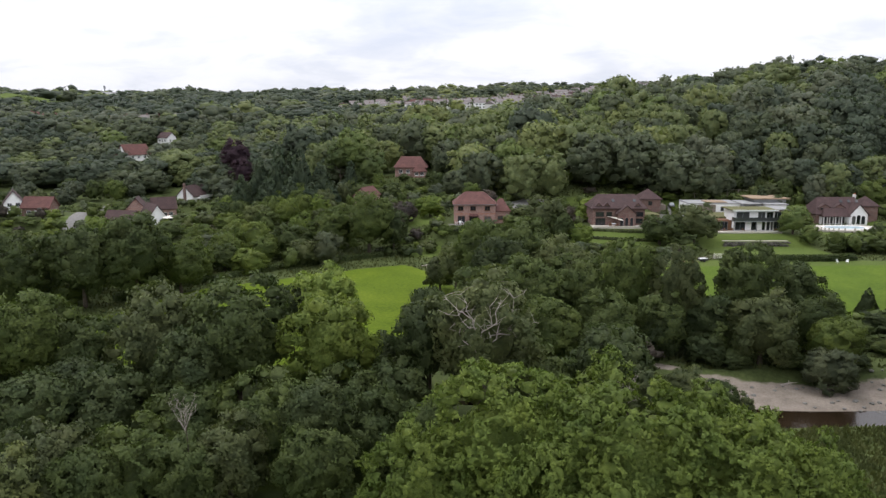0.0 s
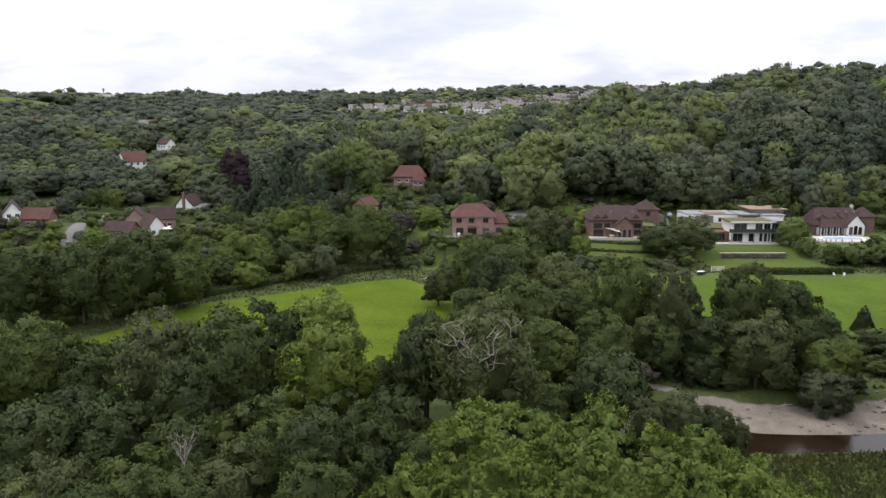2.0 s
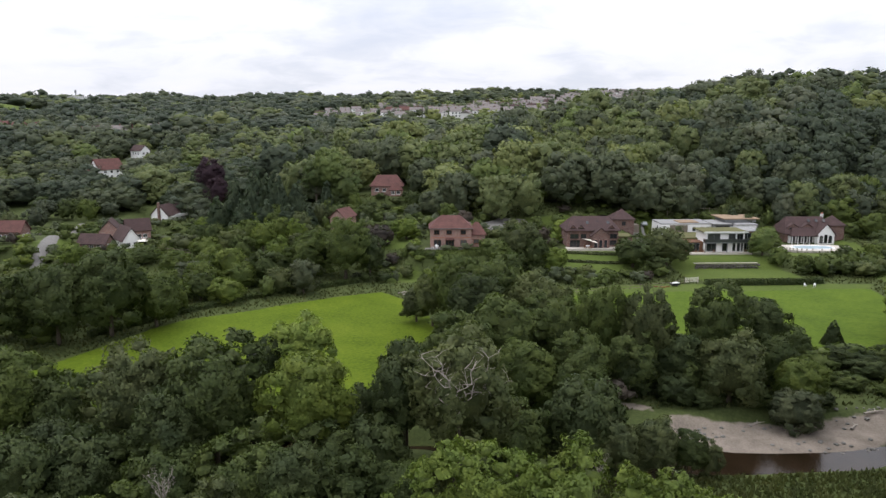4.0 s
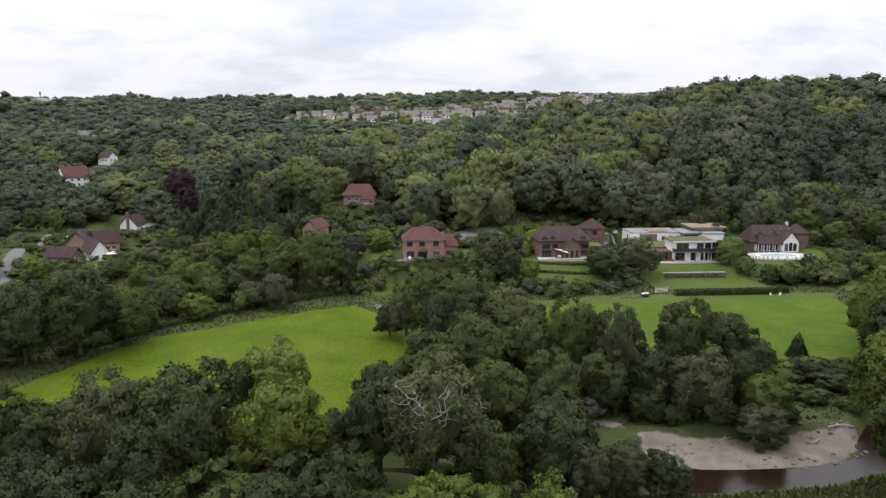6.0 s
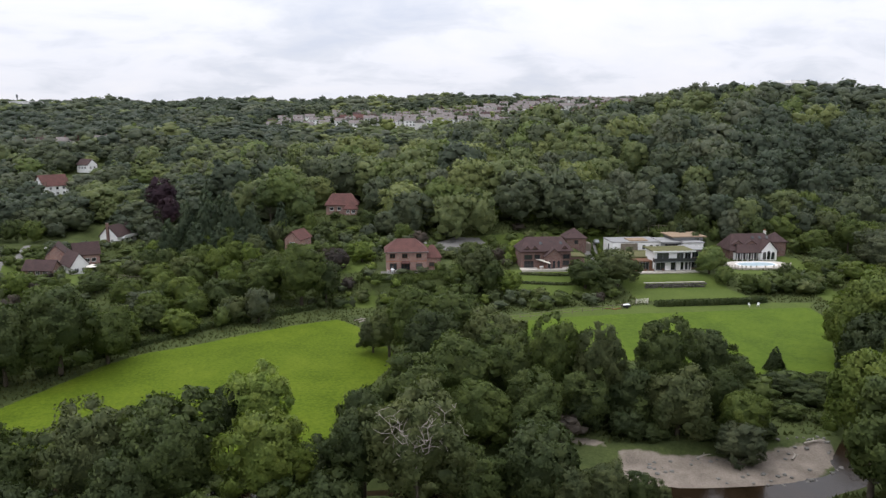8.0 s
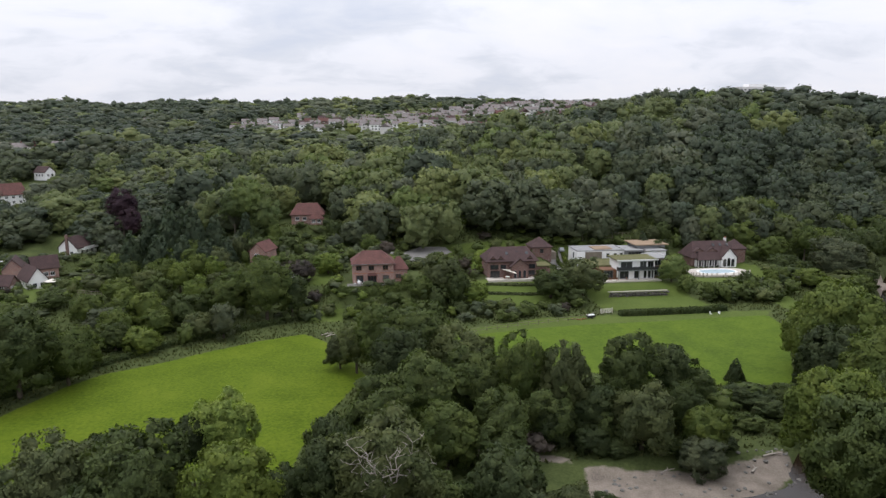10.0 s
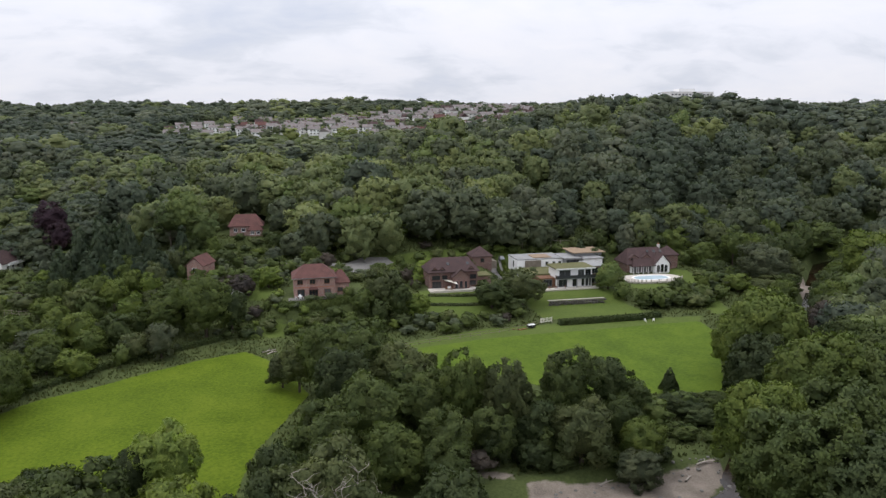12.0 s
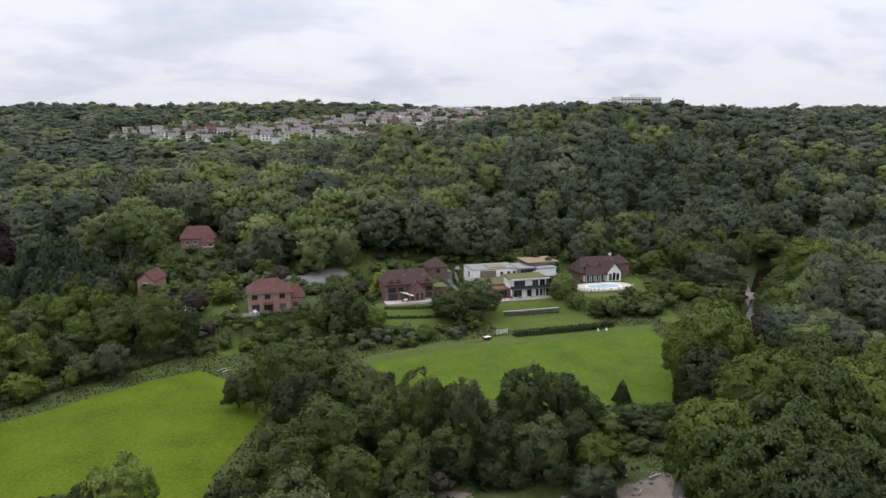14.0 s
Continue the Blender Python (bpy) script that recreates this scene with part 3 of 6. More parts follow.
def unit(v):
    return v / np.maximum(np.linalg.norm(v, axis=-1, keepdims=True), 1e-9)


def sprays(rng, points, normals, size, droop=0.2, ruffle=0.8):
    """Sprays of leaves: pointed blades that lie more or less along the crown's surface."""
    n = len(points)
    nrm = unit(normals + ruffle * rng.normal(size=(n, 3)))
    side = unit(np.cross(nrm, rng.normal(size=(n, 3))))
    tip = np.cross(nrm, side)
    tip[:, 2] -= droop
    tip = unit(tip)
    s = (size * rng.uniform(0.6, 1.4, n))[:, None]
    v = np.stack([points - tip * s * 0.6 - side * s * 0.5, points - tip * s * 0.6 + side * s * 0.5, points + tip * s * 0.75], 1).reshape(-1, 3)
    return v, np.arange(3 * n).reshape(-1, 3), nrm


def crown_arrays(rng, radius, height, lumps, tufts, leaves, size, kind="round", lobes=7, puff=(0.20, 0.33), droop=0.2, ruffle=0.5, heart=0.66, core=2, rough=0.27):
    """A crown from z = 0 to height: leafy puffs over an uneven dome whose boughs part it into lobes, round a dense middle."""
    i = np.arange(lumps)
    u = (i + rng.uniform(0.2, 0.8, lumps)) / lumps
    a = 2.39996 * i + rng.uniform(-0.5, 0.5, lumps)
    if kind == "cone":
        u = 1 - (1 - u) ** 0.62
        belly = 0.10 + 0.90 * (1 - u) ** 0.9
        br = radius * rng.uniform(0.20, 0.32, lumps) * (0.35 + 0.85 * (1 - u))
    elif kind == "column":
        belly = np.maximum(1 - np.abs((u - 0.36) / 0.68) ** 2.4, 0.02) ** 0.6
        br = radius * rng.uniform(*puff, lumps) * 1.15
    else:
        u = 1 - (1 - u) ** 1.12
        belly = np.where(u > 0.42, np.maximum(1 - ((u - 0.42) / 0.60) ** 2.4, 0.02) ** 0.5, 1 - 0.30 * ((0.42 - u) / 0.42) ** 2)
        br = radius * rng.uniform(*puff, lumps)
    sway = 1 + 0.08 * np.cos(2 * a + rng.uniform(0, 6.3)) + 0.06 * np.cos(3 * a + 4 * u + rng.uniform(0, 6.3))
    hearts = np.stack([radius * belly * sway * np.cos(a), radius * belly * sway * np.sin(a), height * u], 1)
    mid = np.array([0, 0, height * 0.40])
    span = np.array([radius, radius, height * 0.6])
    out = unit((hearts - mid) / span)
    if kind != "cone":
        # boughs: each lobe swells out, with creases between
        axes = unit(rng.normal(size=(lobes, 3)) + [0, 0, 0.35])
        near = np.sort(out @ axes.T, 1)
        swell = np.clip((near[:, -1] - near[:, -2]) * 2.2, 0, 1)
        hearts = mid + (hearts - mid) * (0.82 + rough * swell + rng.uniform(-0.07, 0.07, lumps))[:, None]
    hearts -= out * br[:, None] * 0.85
    hearts[:, 2] = np.maximum(hearts[:, 2], br * 0.5)
    low = np.array([1, 1, 0.72])
    verts, faces, shading, count = [], [], [], 0
    iv, jf = ico(1)
    hv = hearts[:, None] + iv[None] * (br[:, None, None] * heart) * (1 + 0.12 * rng.normal(size=(lumps, len(iv), 1))) * low
    verts.append(hv.reshape(-1, 3))
    shading.append(unit(iv[None] + out[:, None]).reshape(-1, 3))
    faces.append((jf[None] + (np.arange(lumps) * len(iv))[:, None, None]).reshape(-1, 3))
    count = lumps * len(iv)
    iv, jf = ico(core)
    lean = 0.30 if kind == "cone" else 0.60
    verts.append(np.array([0, 0, height * 0.40]) + iv * np.array([radius * lean, radius * lean, height * 0.31]))
    shading.append(iv)
    faces.append(jf + count)
    count += len(iv)
    # leaf sprays on the puffs, gathered in tufts where they are near enough to be told apart
    which = np.repeat(np.arange(lumps), tufts)
    d = unit(rng.normal(size=(len(which), 3)) + 0.9 * out[which] + [0, 0, 0.35])
    p = hearts[which] + d * (br[which] * rng.uniform(0.62, 1.16, len(which)))[:, None] * low
    if leaves > 1:
        tuft = (br[which] * rng.uniform(0.20, 0.34, len(which)))
        k = np.repeat(np.arange(len(which)), leaves)
        e = unit(rng.normal(size=(len(k), 3)) + 0.8 * d[k] + [0, 0, 0.5])
        p, d, which = p[k] + e * (tuft[k] * rng.uniform(0.4, 1.1, len(k)))[:, None], unit(e + 0.6 * d[k]), which[k]
    # looser sprays bridge the creases between neighbouring puffs
    gap = np.linalg.norm(hearts[:, None] - hearts[None], axis=2)
    beside = np.argsort(gap, 1)[:, 1:5]
    i = rng.integers(0, lumps, int(0.55 * len(p)))
    j = beside[i, rng.integers(0, 4, len(i))]
    w = rng.uniform(0.25, 0.75, (len(i), 1))
    face = unit(out[i] * (1 - w) + out[j] * w)
    lift = rng.uniform(0.45, 1.0, (len(i), 1)) * (br[i] * (1 - w[:, 0]) + br[j] * w[:, 0])[:, None]
    p = np.concatenate([p, hearts[i] * (1 - w) + hearts[j] * w + face * lift * low])
    d = np.concatenate([d, unit(face + 0.5 * rng.normal(size=face.shape))])
    # and a coat over the middle, where boughs part
    face = unit(rng.normal(size=(int(0.22 * len(p)), 3)) + [0, 0, 0.5])
    p = np.concatenate([p, [0, 0, height * 0.40] + face * [radius * lean, radius * lean, height * 0.31] * rng.uniform(0.98, 1.16, (len(face), 1))])
    d = np.concatenate([d, face])
    keep = p[:, 2] > 0
    for h, r in zip(hearts, br):
        keep &= np.linalg.norm((p - h) / low, axis=1) > 0.58 * r
    p, d = p[keep], d[keep]
    dome = unit((p - mid) / span)
    v, f, own = sprays(rng, p, unit(0.5 * dome + 0.8 * d), size, droop, ruffle)
    verts.append(v)
    faces.append(f + count)
    # normals are bent towards puff and dome, so each crown shades as one mass
    shading.append(np.repeat(unit(0.50 * d + 0.65 * dome + 0.32 * own), 3, 0))
    v = np.concatenate(verts)
    tall, wide = np.percentile(v[:, 2], 99.8), np.percentile(np.hypot(v[:, 0], v[:, 1]), 96 if kind == "cone" else 88)
    return v * [radius / wide, radius / wide, height / tall], np.concatenate(faces), np.concatenate(shading)


def limb_tube(bm, path, radii, sides=6):
    rings = []
    for i, (p, r) in enumerate(zip(path, radii)):
        way = (path[min(i + 1, len(path) - 1)] - path[max(i - 1, 0)]).normalized()
        q = way.to_track_quat("Z", "Y")
        rings.append([bm.verts.new(p + q @ Vector((r * math.cos(2 * math.pi * k / sides), r * math.sin(2 * math.pi * k / sides), 0))) for k in range(sides)])
    for a, b in zip(rings, rings[1:]):
        for k in range(sides):
            bm.faces.new((a[k], a[(k + 1) % sides], b[(k + 1) % sides], b[k]))


def trunk_mesh(rng, height, girth, limbs=4, spread=2.5):
    bm = bmesh.new()
    lean = Vector((rng.uniform(-0.3, 0.3), rng.uniform(-0.3, 0.3), 0))
    path = [Vector((0, 0, -0.6)), Vector((0, 0, 0.3)), lean * 0.4 + Vector((0, 0, height * 0.45)), lean + Vector((0, 0, height))]
    limb_tube(bm, path, [girth * 1.5, girth * 1.1, girth * 0.8, girth * 0.35], 8)
    for i in range(limbs):
        a = 2.4 * i + rng.uniform(-0.4, 0.4)
        s = path[2].lerp(path[3], rng.uniform(0.0, 0.8))
        out = Vector((math.cos(a), math.sin(a), 0))
        limb_tube(bm, [s, s + out * spread * 0.45 + Vector((0, 0, height * 0.16)), s + out * spread + Vector((0, 0, height * 0.36))], [girth * 0.45, girth * 0.3, girth * 0.1], 5)
    return bm_mesh("trunk", bm, BARK, True)


# kinds of crown by how near they stand: puffs, tufts a puff, sprays a tuft, spray size for a crown of 5 m, lobes, size of the puffs
DETAIL = {"great": (100, 84, 1, 0.23, 12, (0.14, 0.23)), "near": (110, 12, 20, 0.125, 12, (0.12, 0.19)), "mid": (56, 84, 1, 0.26, 8, (0.18, 0.29)), "far": (30, 30, 1, 0.42, 7, (0.20, 0.32)), "bush": (9, 18, 1, 0.72, 4, (0.32, 0.46))}
SHAPES = {}


def tree_kind(detail, kind, foliage, variant):
    """Meshes of one kind of tree: a crown of radius 5 and height 10 and its trunk, made once."""
    key = (detail, kind, foliage, variant)
    if key not in SHAPES:
        rng = np.random.default_rng(abs(hash((len(detail), len(kind), sum(map(ord, foliage)), variant))) % 100000)
        lumps, tufts, leaves, size, lobes, puff = DETAIL[detail]
        v, f, n = crown_arrays(rng, 5.0, 10.0, lumps + (14 if kind == "cone" else 0), tufts, leaves, size, kind, lobes, puff, -0.5 if detail == "near" else 0.2, 0.5, 0.50 if detail == "near" else 0.66)
        me = quick_mesh("crown", v, f, None, n)
        me.materials.append(LEAF[foliage])
        me.polygons.foreach_set("use_smooth", np.ones(len(f), bool))
        SHAPES[key] = (me, trunk_mesh(rng, 5.5, 0.32))
    return SHAPES[key]


SPECIES = {"spruce": ("conifer", "dark blue-green spruce"), "oak": ("oak tree", "spreading dark green broadleaf tree in full leaf"), "dark": ("tree", "dense very dark green tree in full leaf"),
           "lime": ("tree", "yellow-green broadleaf tree in full leaf"), "olive": ("tree", "greyish olive-green tree with loose foliage"),
           "bright": ("tree", "bright fresh green tree with clustered leaves"), "copper": ("copper beech", "dark purple copper beech in full leaf"),
           "silver": ("tree", "pale silvery-leaved tree by the water"), "maple": ("lime tree", "tall pale yellow-green lime tree in full leaf"), "rust": ("shrub", "reddish brown garden shrub"), "gold": ("shrub", "golden yellow-green garden shrub")}
tree_count = 0


def plant(x, y, top, radius, foliage="oak", kind="round", detail="mid", skirt=0.12, group="", where=""):
    """A tree (or, if low, a bush) rooted in the ground, its crown reaching up to the height top."""
    global tree_count
    tree_count += 1
    z = at(x, y)
    tall = max(top - z, 1.0)
    bush = tall < 5
    detail = "bush" if bush and detail == "far" else detail
    crown_me, trunk_me = tree_kind(detail, kind, foliage, tree_count % 3)
    base = tall * 0.02 if bush else min(max(tall * skirt, tall - 2.05 * radius), tall * (0.28 if skirt > 0.07 else 0.55)) if kind == "round" else tall * skirt
    category, label = SPECIES[foliage]
    if kind == "cone":
        category, label = "conifer", "dark green pointed conifer" if foliage != "lime" else "light green pointed conifer"
    name = "bush" if bush else "conifer" if kind == "cone" else "tree"
    if bush:
        category, label = "bush", label.replace("tree", "bush").replace("spreading", "rounded")
    ob = thing(name, pose(x, y, z, 0, 0, (tree_count * 137.5) % 360), (label + " " + where).strip(), category, group)
    c = new("crown", crown_me)
    c.parent = ob
    stretch = (tall - base) / 10.0
    c.matrix_basis = Matrix.LocRotScale((0, 0, base), None, (radius * 0.96 / 5.0, radius * 0.96 / 5.0, stretch))
    t = new("trunk", trunk_me)
    t.parent = ob
    t.matrix_basis = Matrix.Diagonal((max(0.25, radius / 5.0), max(0.25, radius / 5.0), tall / 10.0, 1))
    return ob


# the big trees close below the camera
for x, y, top, r, f in ((4.8, 48.5, 18.7, 6.7, "bright"), (12.3, 42.5, 20.7, 7.0, "bright"), (17.8, 41.0, 19.7, 6.0, "bright"), (7.6, 41.0, 16.8, 4.2, "bright"), (21.9, 40.0, 17.8, 4.2, "bright"), (-0.9, 46.0, 15.7, 4.4, "bright")):
    plant(x, y, top, r, f, "round", "near", 0.1, "tall trees on the near bank")
# hedge trees below on the near bank
for x, y, top, r, f in ((-25.0, 67.0, 10.5, 4.5, "dark"), (-16.9, 66.0, 11.9, 4.8, "oak"), (-11.6, 63.0, 12.3, 3.5, "dark"), (-7.5, 66.0, 10.5, 4.2, "oak"), (-32.1, 55.0, 11.6, 4.0, "olive"), (-26.6, 58.0, 10.7, 4.3, "oak"),
                        (-34.0, 52.0, 11.2, 3.7, "olive"), (-28.6, 54.0, 9.9, 3.1, "dark"), (-19.0, 60.0, 10.6, 3.7, "olive"), (-22.4, 58.0, 9.4, 3.7, "dark"), (-10.9, 59.0, 10.0, 3.6, "oak"), (-4.9, 72.0, 11.4, 4.2, "dark"),
                        (-9.2, 69.0, 11.9, 3.8, "oak"), (-40.9, 69.0, 10.8, 5.3, "dark"), (-34.0, 70.0, 11.0, 5.1, "dark"), (-2.4, 66.0, 9.1, 2.8, "dark"),
                        (26.5, 75.5, 9.2, 2.8, "olive"), (22.0, 74.5, 9.8, 2.8, "olive"), (30.5, 76.5, 7.6, 2.4, "oak"), (33.5, 77.5, 5.4, 1.8, "olive")):
    plant(x, y, top, r, f, "round", "mid", 0.05, "trees along the near bank")
# trees along the river's far bank, in front of the west meadow
for x, y, top, r, f in ((-46.5, 78.0, 17.3, 4.9, "oak"), (-41.6, 80.0, 13.3, 4.4, "dark"), (-31.5, 78.0, 17.6, 5.4, "olive"), (-22.4, 75.5, 19.5, 6.3, "oak"), (-12.0, 74.0, 17.6, 4.7, "lime"), (-14.6, 88.0, 18.2, 4.2, "gold"),
                        (-18.5, 87.0, 15.6, 2.6, "dark"), (4.0, 74.5, 20.4, 6.0, "olive"), (-1.8, 77.0, 16.1, 3.7, "dark"), (19.0, 78.0, 12.8, 5.1, "dark"), (10.9, 76.0, 11.3, 3.8, "oak"), (-54.3, 80.0, 15.3, 6.2, "dark"),
                        (25.3, 76.0, 8.0, 2.8, "olive"), (-6.7, 80.0, 11.6, 3.9, "dark"), (-38.9, 73.0, 11.1, 4.1, "dark"), (-25.9, 72.0, 14.5, 4.4, "dark")):
    plant(x, y, top, r, f, "round", "mid", 0.06, "trees along the river")
# the belt of trees between the two meadows
for x, y, top, r, f in ((7.6, 131.0, 17.8, 5.4, "oak"), (14.4, 129.0, 18.0, 6.2, "oak"), (2.6, 138.0, 12.3, 3.9, "olive"), (20.7, 121.0, 16.7, 6.4, "olive"), (28.5, 108.5, 17.8, 3.9, "oak"), (34.6, 104.0, 18.0, 3.8, "olive"),
                        (45.8, 107.5, 17.6, 5.0, "oak"), (54.6, 110.0, 14.0, 4.3, "dark"), (60.5, 112.0, 8.8, 3.6, "dark"), (44.7, 98.0, 12.8, 5.3, "olive"), (53.7, 103.0, 10.3, 3.7, "oak"), (53.8, 96.0, 8.9, 3.8, "lime"),
                        (71.4, 112.0, 5.2, 4.7, "dark"), (12.9, 106.0, 16.1, 6.1, "oak"), (21.3, 110.0, 15.0, 5.5, "oak"), (4.9, 96.0, 15.9, 5.1, "oak"), (-1.6, 83.0, 16.4, 3.5, "dark"), (23.2, 99.0, 12.4, 4.6, "oak"),
                        # the tree at 38.4, 103 has dark leaves to paint a shadowed spot
                        (38.4, 103.0, 10.8, 4.5, "dark"), (31.6, 102.0, 11.5, 4.4, "oak"), (9.6, 118.0, 16.6, 5.4, "dark"), (14.5, 96.0, 12.2, 5.1, "oak"), (-0.6, 141.0, 9.3, 3.3, "olive")):
    plant(x, y, top, r, f, "round", "mid", 0.08, "belt of trees between the meadows")
for x, y, top, r, f in ((71.0, 106.5, 4.8, 3.0, "dark"), (76.5, 111.0, 6.0, 3.2, "oak"), (65.0, 102.5, 4.2, 2.6, "oak"), (4.2, 76.0, 16.6, 4.4, "olive"), (71.0, 110.5, 5.6, 3.0, "dark"), (127.5, 141.5, 8.5, 4.2, "oak"), (139.0, 158.5, 9.0, 4.2, "dark"), (148.0, 168.5, 9.5, 4.4, "oak"),
                        (120.5, 150.0, 8.0, 3.4, "oak"), (128.5, 161.0, 8.0, 3.6, "lime"), (156.0, 178.5, 8.0, 3.6, "dark"), (150.0, 186.5, 9.0, 3.8, "oak")):
    plant(x, y, top, r, f, "round", "mid", 0.05, "trees by the river")
plant(73.0, 121.0, 7.2, 2.2, "dark", "cone", "mid", 0.06)
for x, y, top, r, f in ((74.5, 101.5, 4.6, 2.6, "dark"), (79.0, 106.5, 5.4, 3.0, "oak"), (76.0, 98.0, 3.6, 2.2, "olive"), (81.5, 110.5, 6.0, 3.0, "dark"), (69.5, 100.0, 3.4, 2.2, "oak"), (39.5, 100.5, 7.5, 3.2, "oak"), (31.5, 101.0, 8.5, 3.4, "dark"), (51.2, 92.0, 6.0, 3.6, "silver"), (-31.0, 93.0, 11.0, 4.2, "oak"), (-33.0, 97.5, 9.0, 3.4, "dark"), (-28.5, 87.0, 12.5, 3.8, "dark"), (-26.0, 91.5, 10.0, 3.6, "dark"), (-36.5, 92.0, 10.0, 3.8, "dark"), (22.0, 93.5, 9.6, 4.0, "oak"), (37.0, 98.5, 6.0, 3.0, "dark"), (57.0, 96.5, 4.0, 2.4, "dark"), (40.8, 97.2, 4.0, 2.4, "dark"), (47.6, 96.6, 4.2, 2.4, "oak"), (54.4, 96.2, 3.4, 2.0, "dark")):
    plant(x, y, top, r, f, "round", "mid", 0.03, "bushes by the sandbank")
# great trees on the right bank, and on along the water
# first two crowns are lime: light on the great tree's top left, as colour
for x, y, top, r, f in ((75.0, 84.0, 24.6, 7.0, "lime"), (61.1, 78.0, 21.0, 6.0, "lime"), (82.3, 82.0, 23.0, 6.9, "oak"), (79.2, 75.0, 18.8, 7.7, "oak"), (62.4, 73.0, 19.8, 7.7, "oak"), (71.1, 76.0, 21.1, 6.9, "oak"),
                        (94.2, 84.0, 20.3, 8.3, "lime"), (94.6, 123.0, 20.7, 9.0, "lime"), (89.7, 126.0, 14.4, 4.5, "lime"), (86.9, 113.0, 15.2, 7.2, "dark"), (66.8, 66.0, 18.1, 7.2, "dark"), (81.7, 70.0, 17.5, 8.1, "dark"),
                        (103.0, 134.5, 15.0, 5.0, "dark"), (105.0, 105.0, 18.0, 6.8, "oak"), (98.0, 74.0, 18.5, 6.8, "oak"), (112.0, 119.0, 15.0, 6.2, "dark"), (108.0, 92.0, 18.0, 6.8, "oak"), (122.0, 104.0, 16.0, 6.5, "lime")):
    plant(x, y, top, r, f, "round", "great" if r > 5 else "mid", 0.05, "tall trees by the river")
for x, y, top, r, f in ((149.1, 196.0, 16.3, 9.0, "silver"), (143.3, 186.0, 8.5, 7.1, "olive"), (135.7, 190.0, 9.0, 4.5, "lime"), (183.9, 192.0, 19.4, 9.7, "lime"), (202.1, 240.0, 16.4, 12.9, "oak"), (158.1, 150.0, 7.9, 7.0, "oak"),
                        (141.0, 140.0, 7.6, 5.8, "dark"), (125.3, 142.0, 12.9, 4.6, "rust"), (181.2, 165.0, 7.6, 9.0, "oak"), (187.3, 180.0, 12.9, 9.1, "dark"), (157.5, 172.0, 11.0, 6.0, "oak"), (152.1, 158.0, 7.9, 6.0, "oak"),
                        (123.4, 150.0, 8.9, 4.1, "dark"), (153.3, 135.0, 6.3, 7.2, "oak"), (159.4, 250.0, 17.1, 10.3, "oak"), (184.3, 252.0, 17.1, 11.3, "oak"), (149.4, 222.0, 4.9, 6.4, "oak"), (142.9, 205.0, 0.9, 5.2, "dark"),
                        (222.7, 200.0, 11.3, 10.9, "lime"),
                        (128.0, 172.0, 8.5, 3.6, "oak"), (140.0, 200.0, 9.0, 4.4, "dark"), (110.0, 149.0, 9.5, 3.6, "dark"), (117.0, 158.0, 9.5, 3.8, "olive")):
    plant(x, y, top, r, f, "round", "mid" if r > 6.5 else "far", 0.03, "trees along the upper river")
# trees that lean over the upper river from both banks
for k in range(9):
    x, y, s = 114 + 6.6 * k, 137 + 7.4 * k, (1 if k % 2 else -1) * (6.6 if k % 3 else 5.8)
    plant(x - 0.75 * s, y + 0.66 * s, 9.0 + (k * 37 % 5), 4.4, ("oak", "dark", "olive", "oak", "lime")[k % 5], "round", "far", 0.03, "trees along the upper river")
# garden trees and bushes round the houses
for x, y, top, r, f in ((-18.6, 180.0, 18.0, 6.8, "oak"), (-28.0, 183.0, 13.2, 5.8, "oak"), (-12.5, 181.0, 13.6, 4.4, "dark"), (-27.1, 166.0, 10.0, 3.8, "silver"), (-32.3, 166.0, 8.6, 3.3, "olive"), (-57.7, 133.0, 18.6, 6.8, "dark"),
                        (-65.0, 128.0, 16.4, 6.0, "dark"), (-51.5, 139.0, 13.6, 5.2, "oak"), (-46.6, 178.0, 10.8, 4.6, "lime"), (-54.1, 172.0, 8.6, 5.0, "silver"), (-38.1, 176.0, 10.4, 4.6, "oak"), (-54.7, 158.0, 7.4, 4.2, "oak"),
                        (-46.8, 160.5, 5.6, 3.3, "gold"), (-42.7, 171.0, 8.4, 4.0, "lime"), (-75.0, 122.0, 17.0, 6.2, "oak"), (-73.0, 140.0, 14.0, 5.6, "dark"), (-62.0, 148.0, 11.5, 5.0, "oak"), (-70.0, 158.0, 10.5, 4.8, "oak"), (-83.0, 146.0, 13.0, 5.4, "olive")):
    plant(x, y, top, r, f, "round", "mid" if r > 5 else "far", 0.04, "trees in the western gardens")
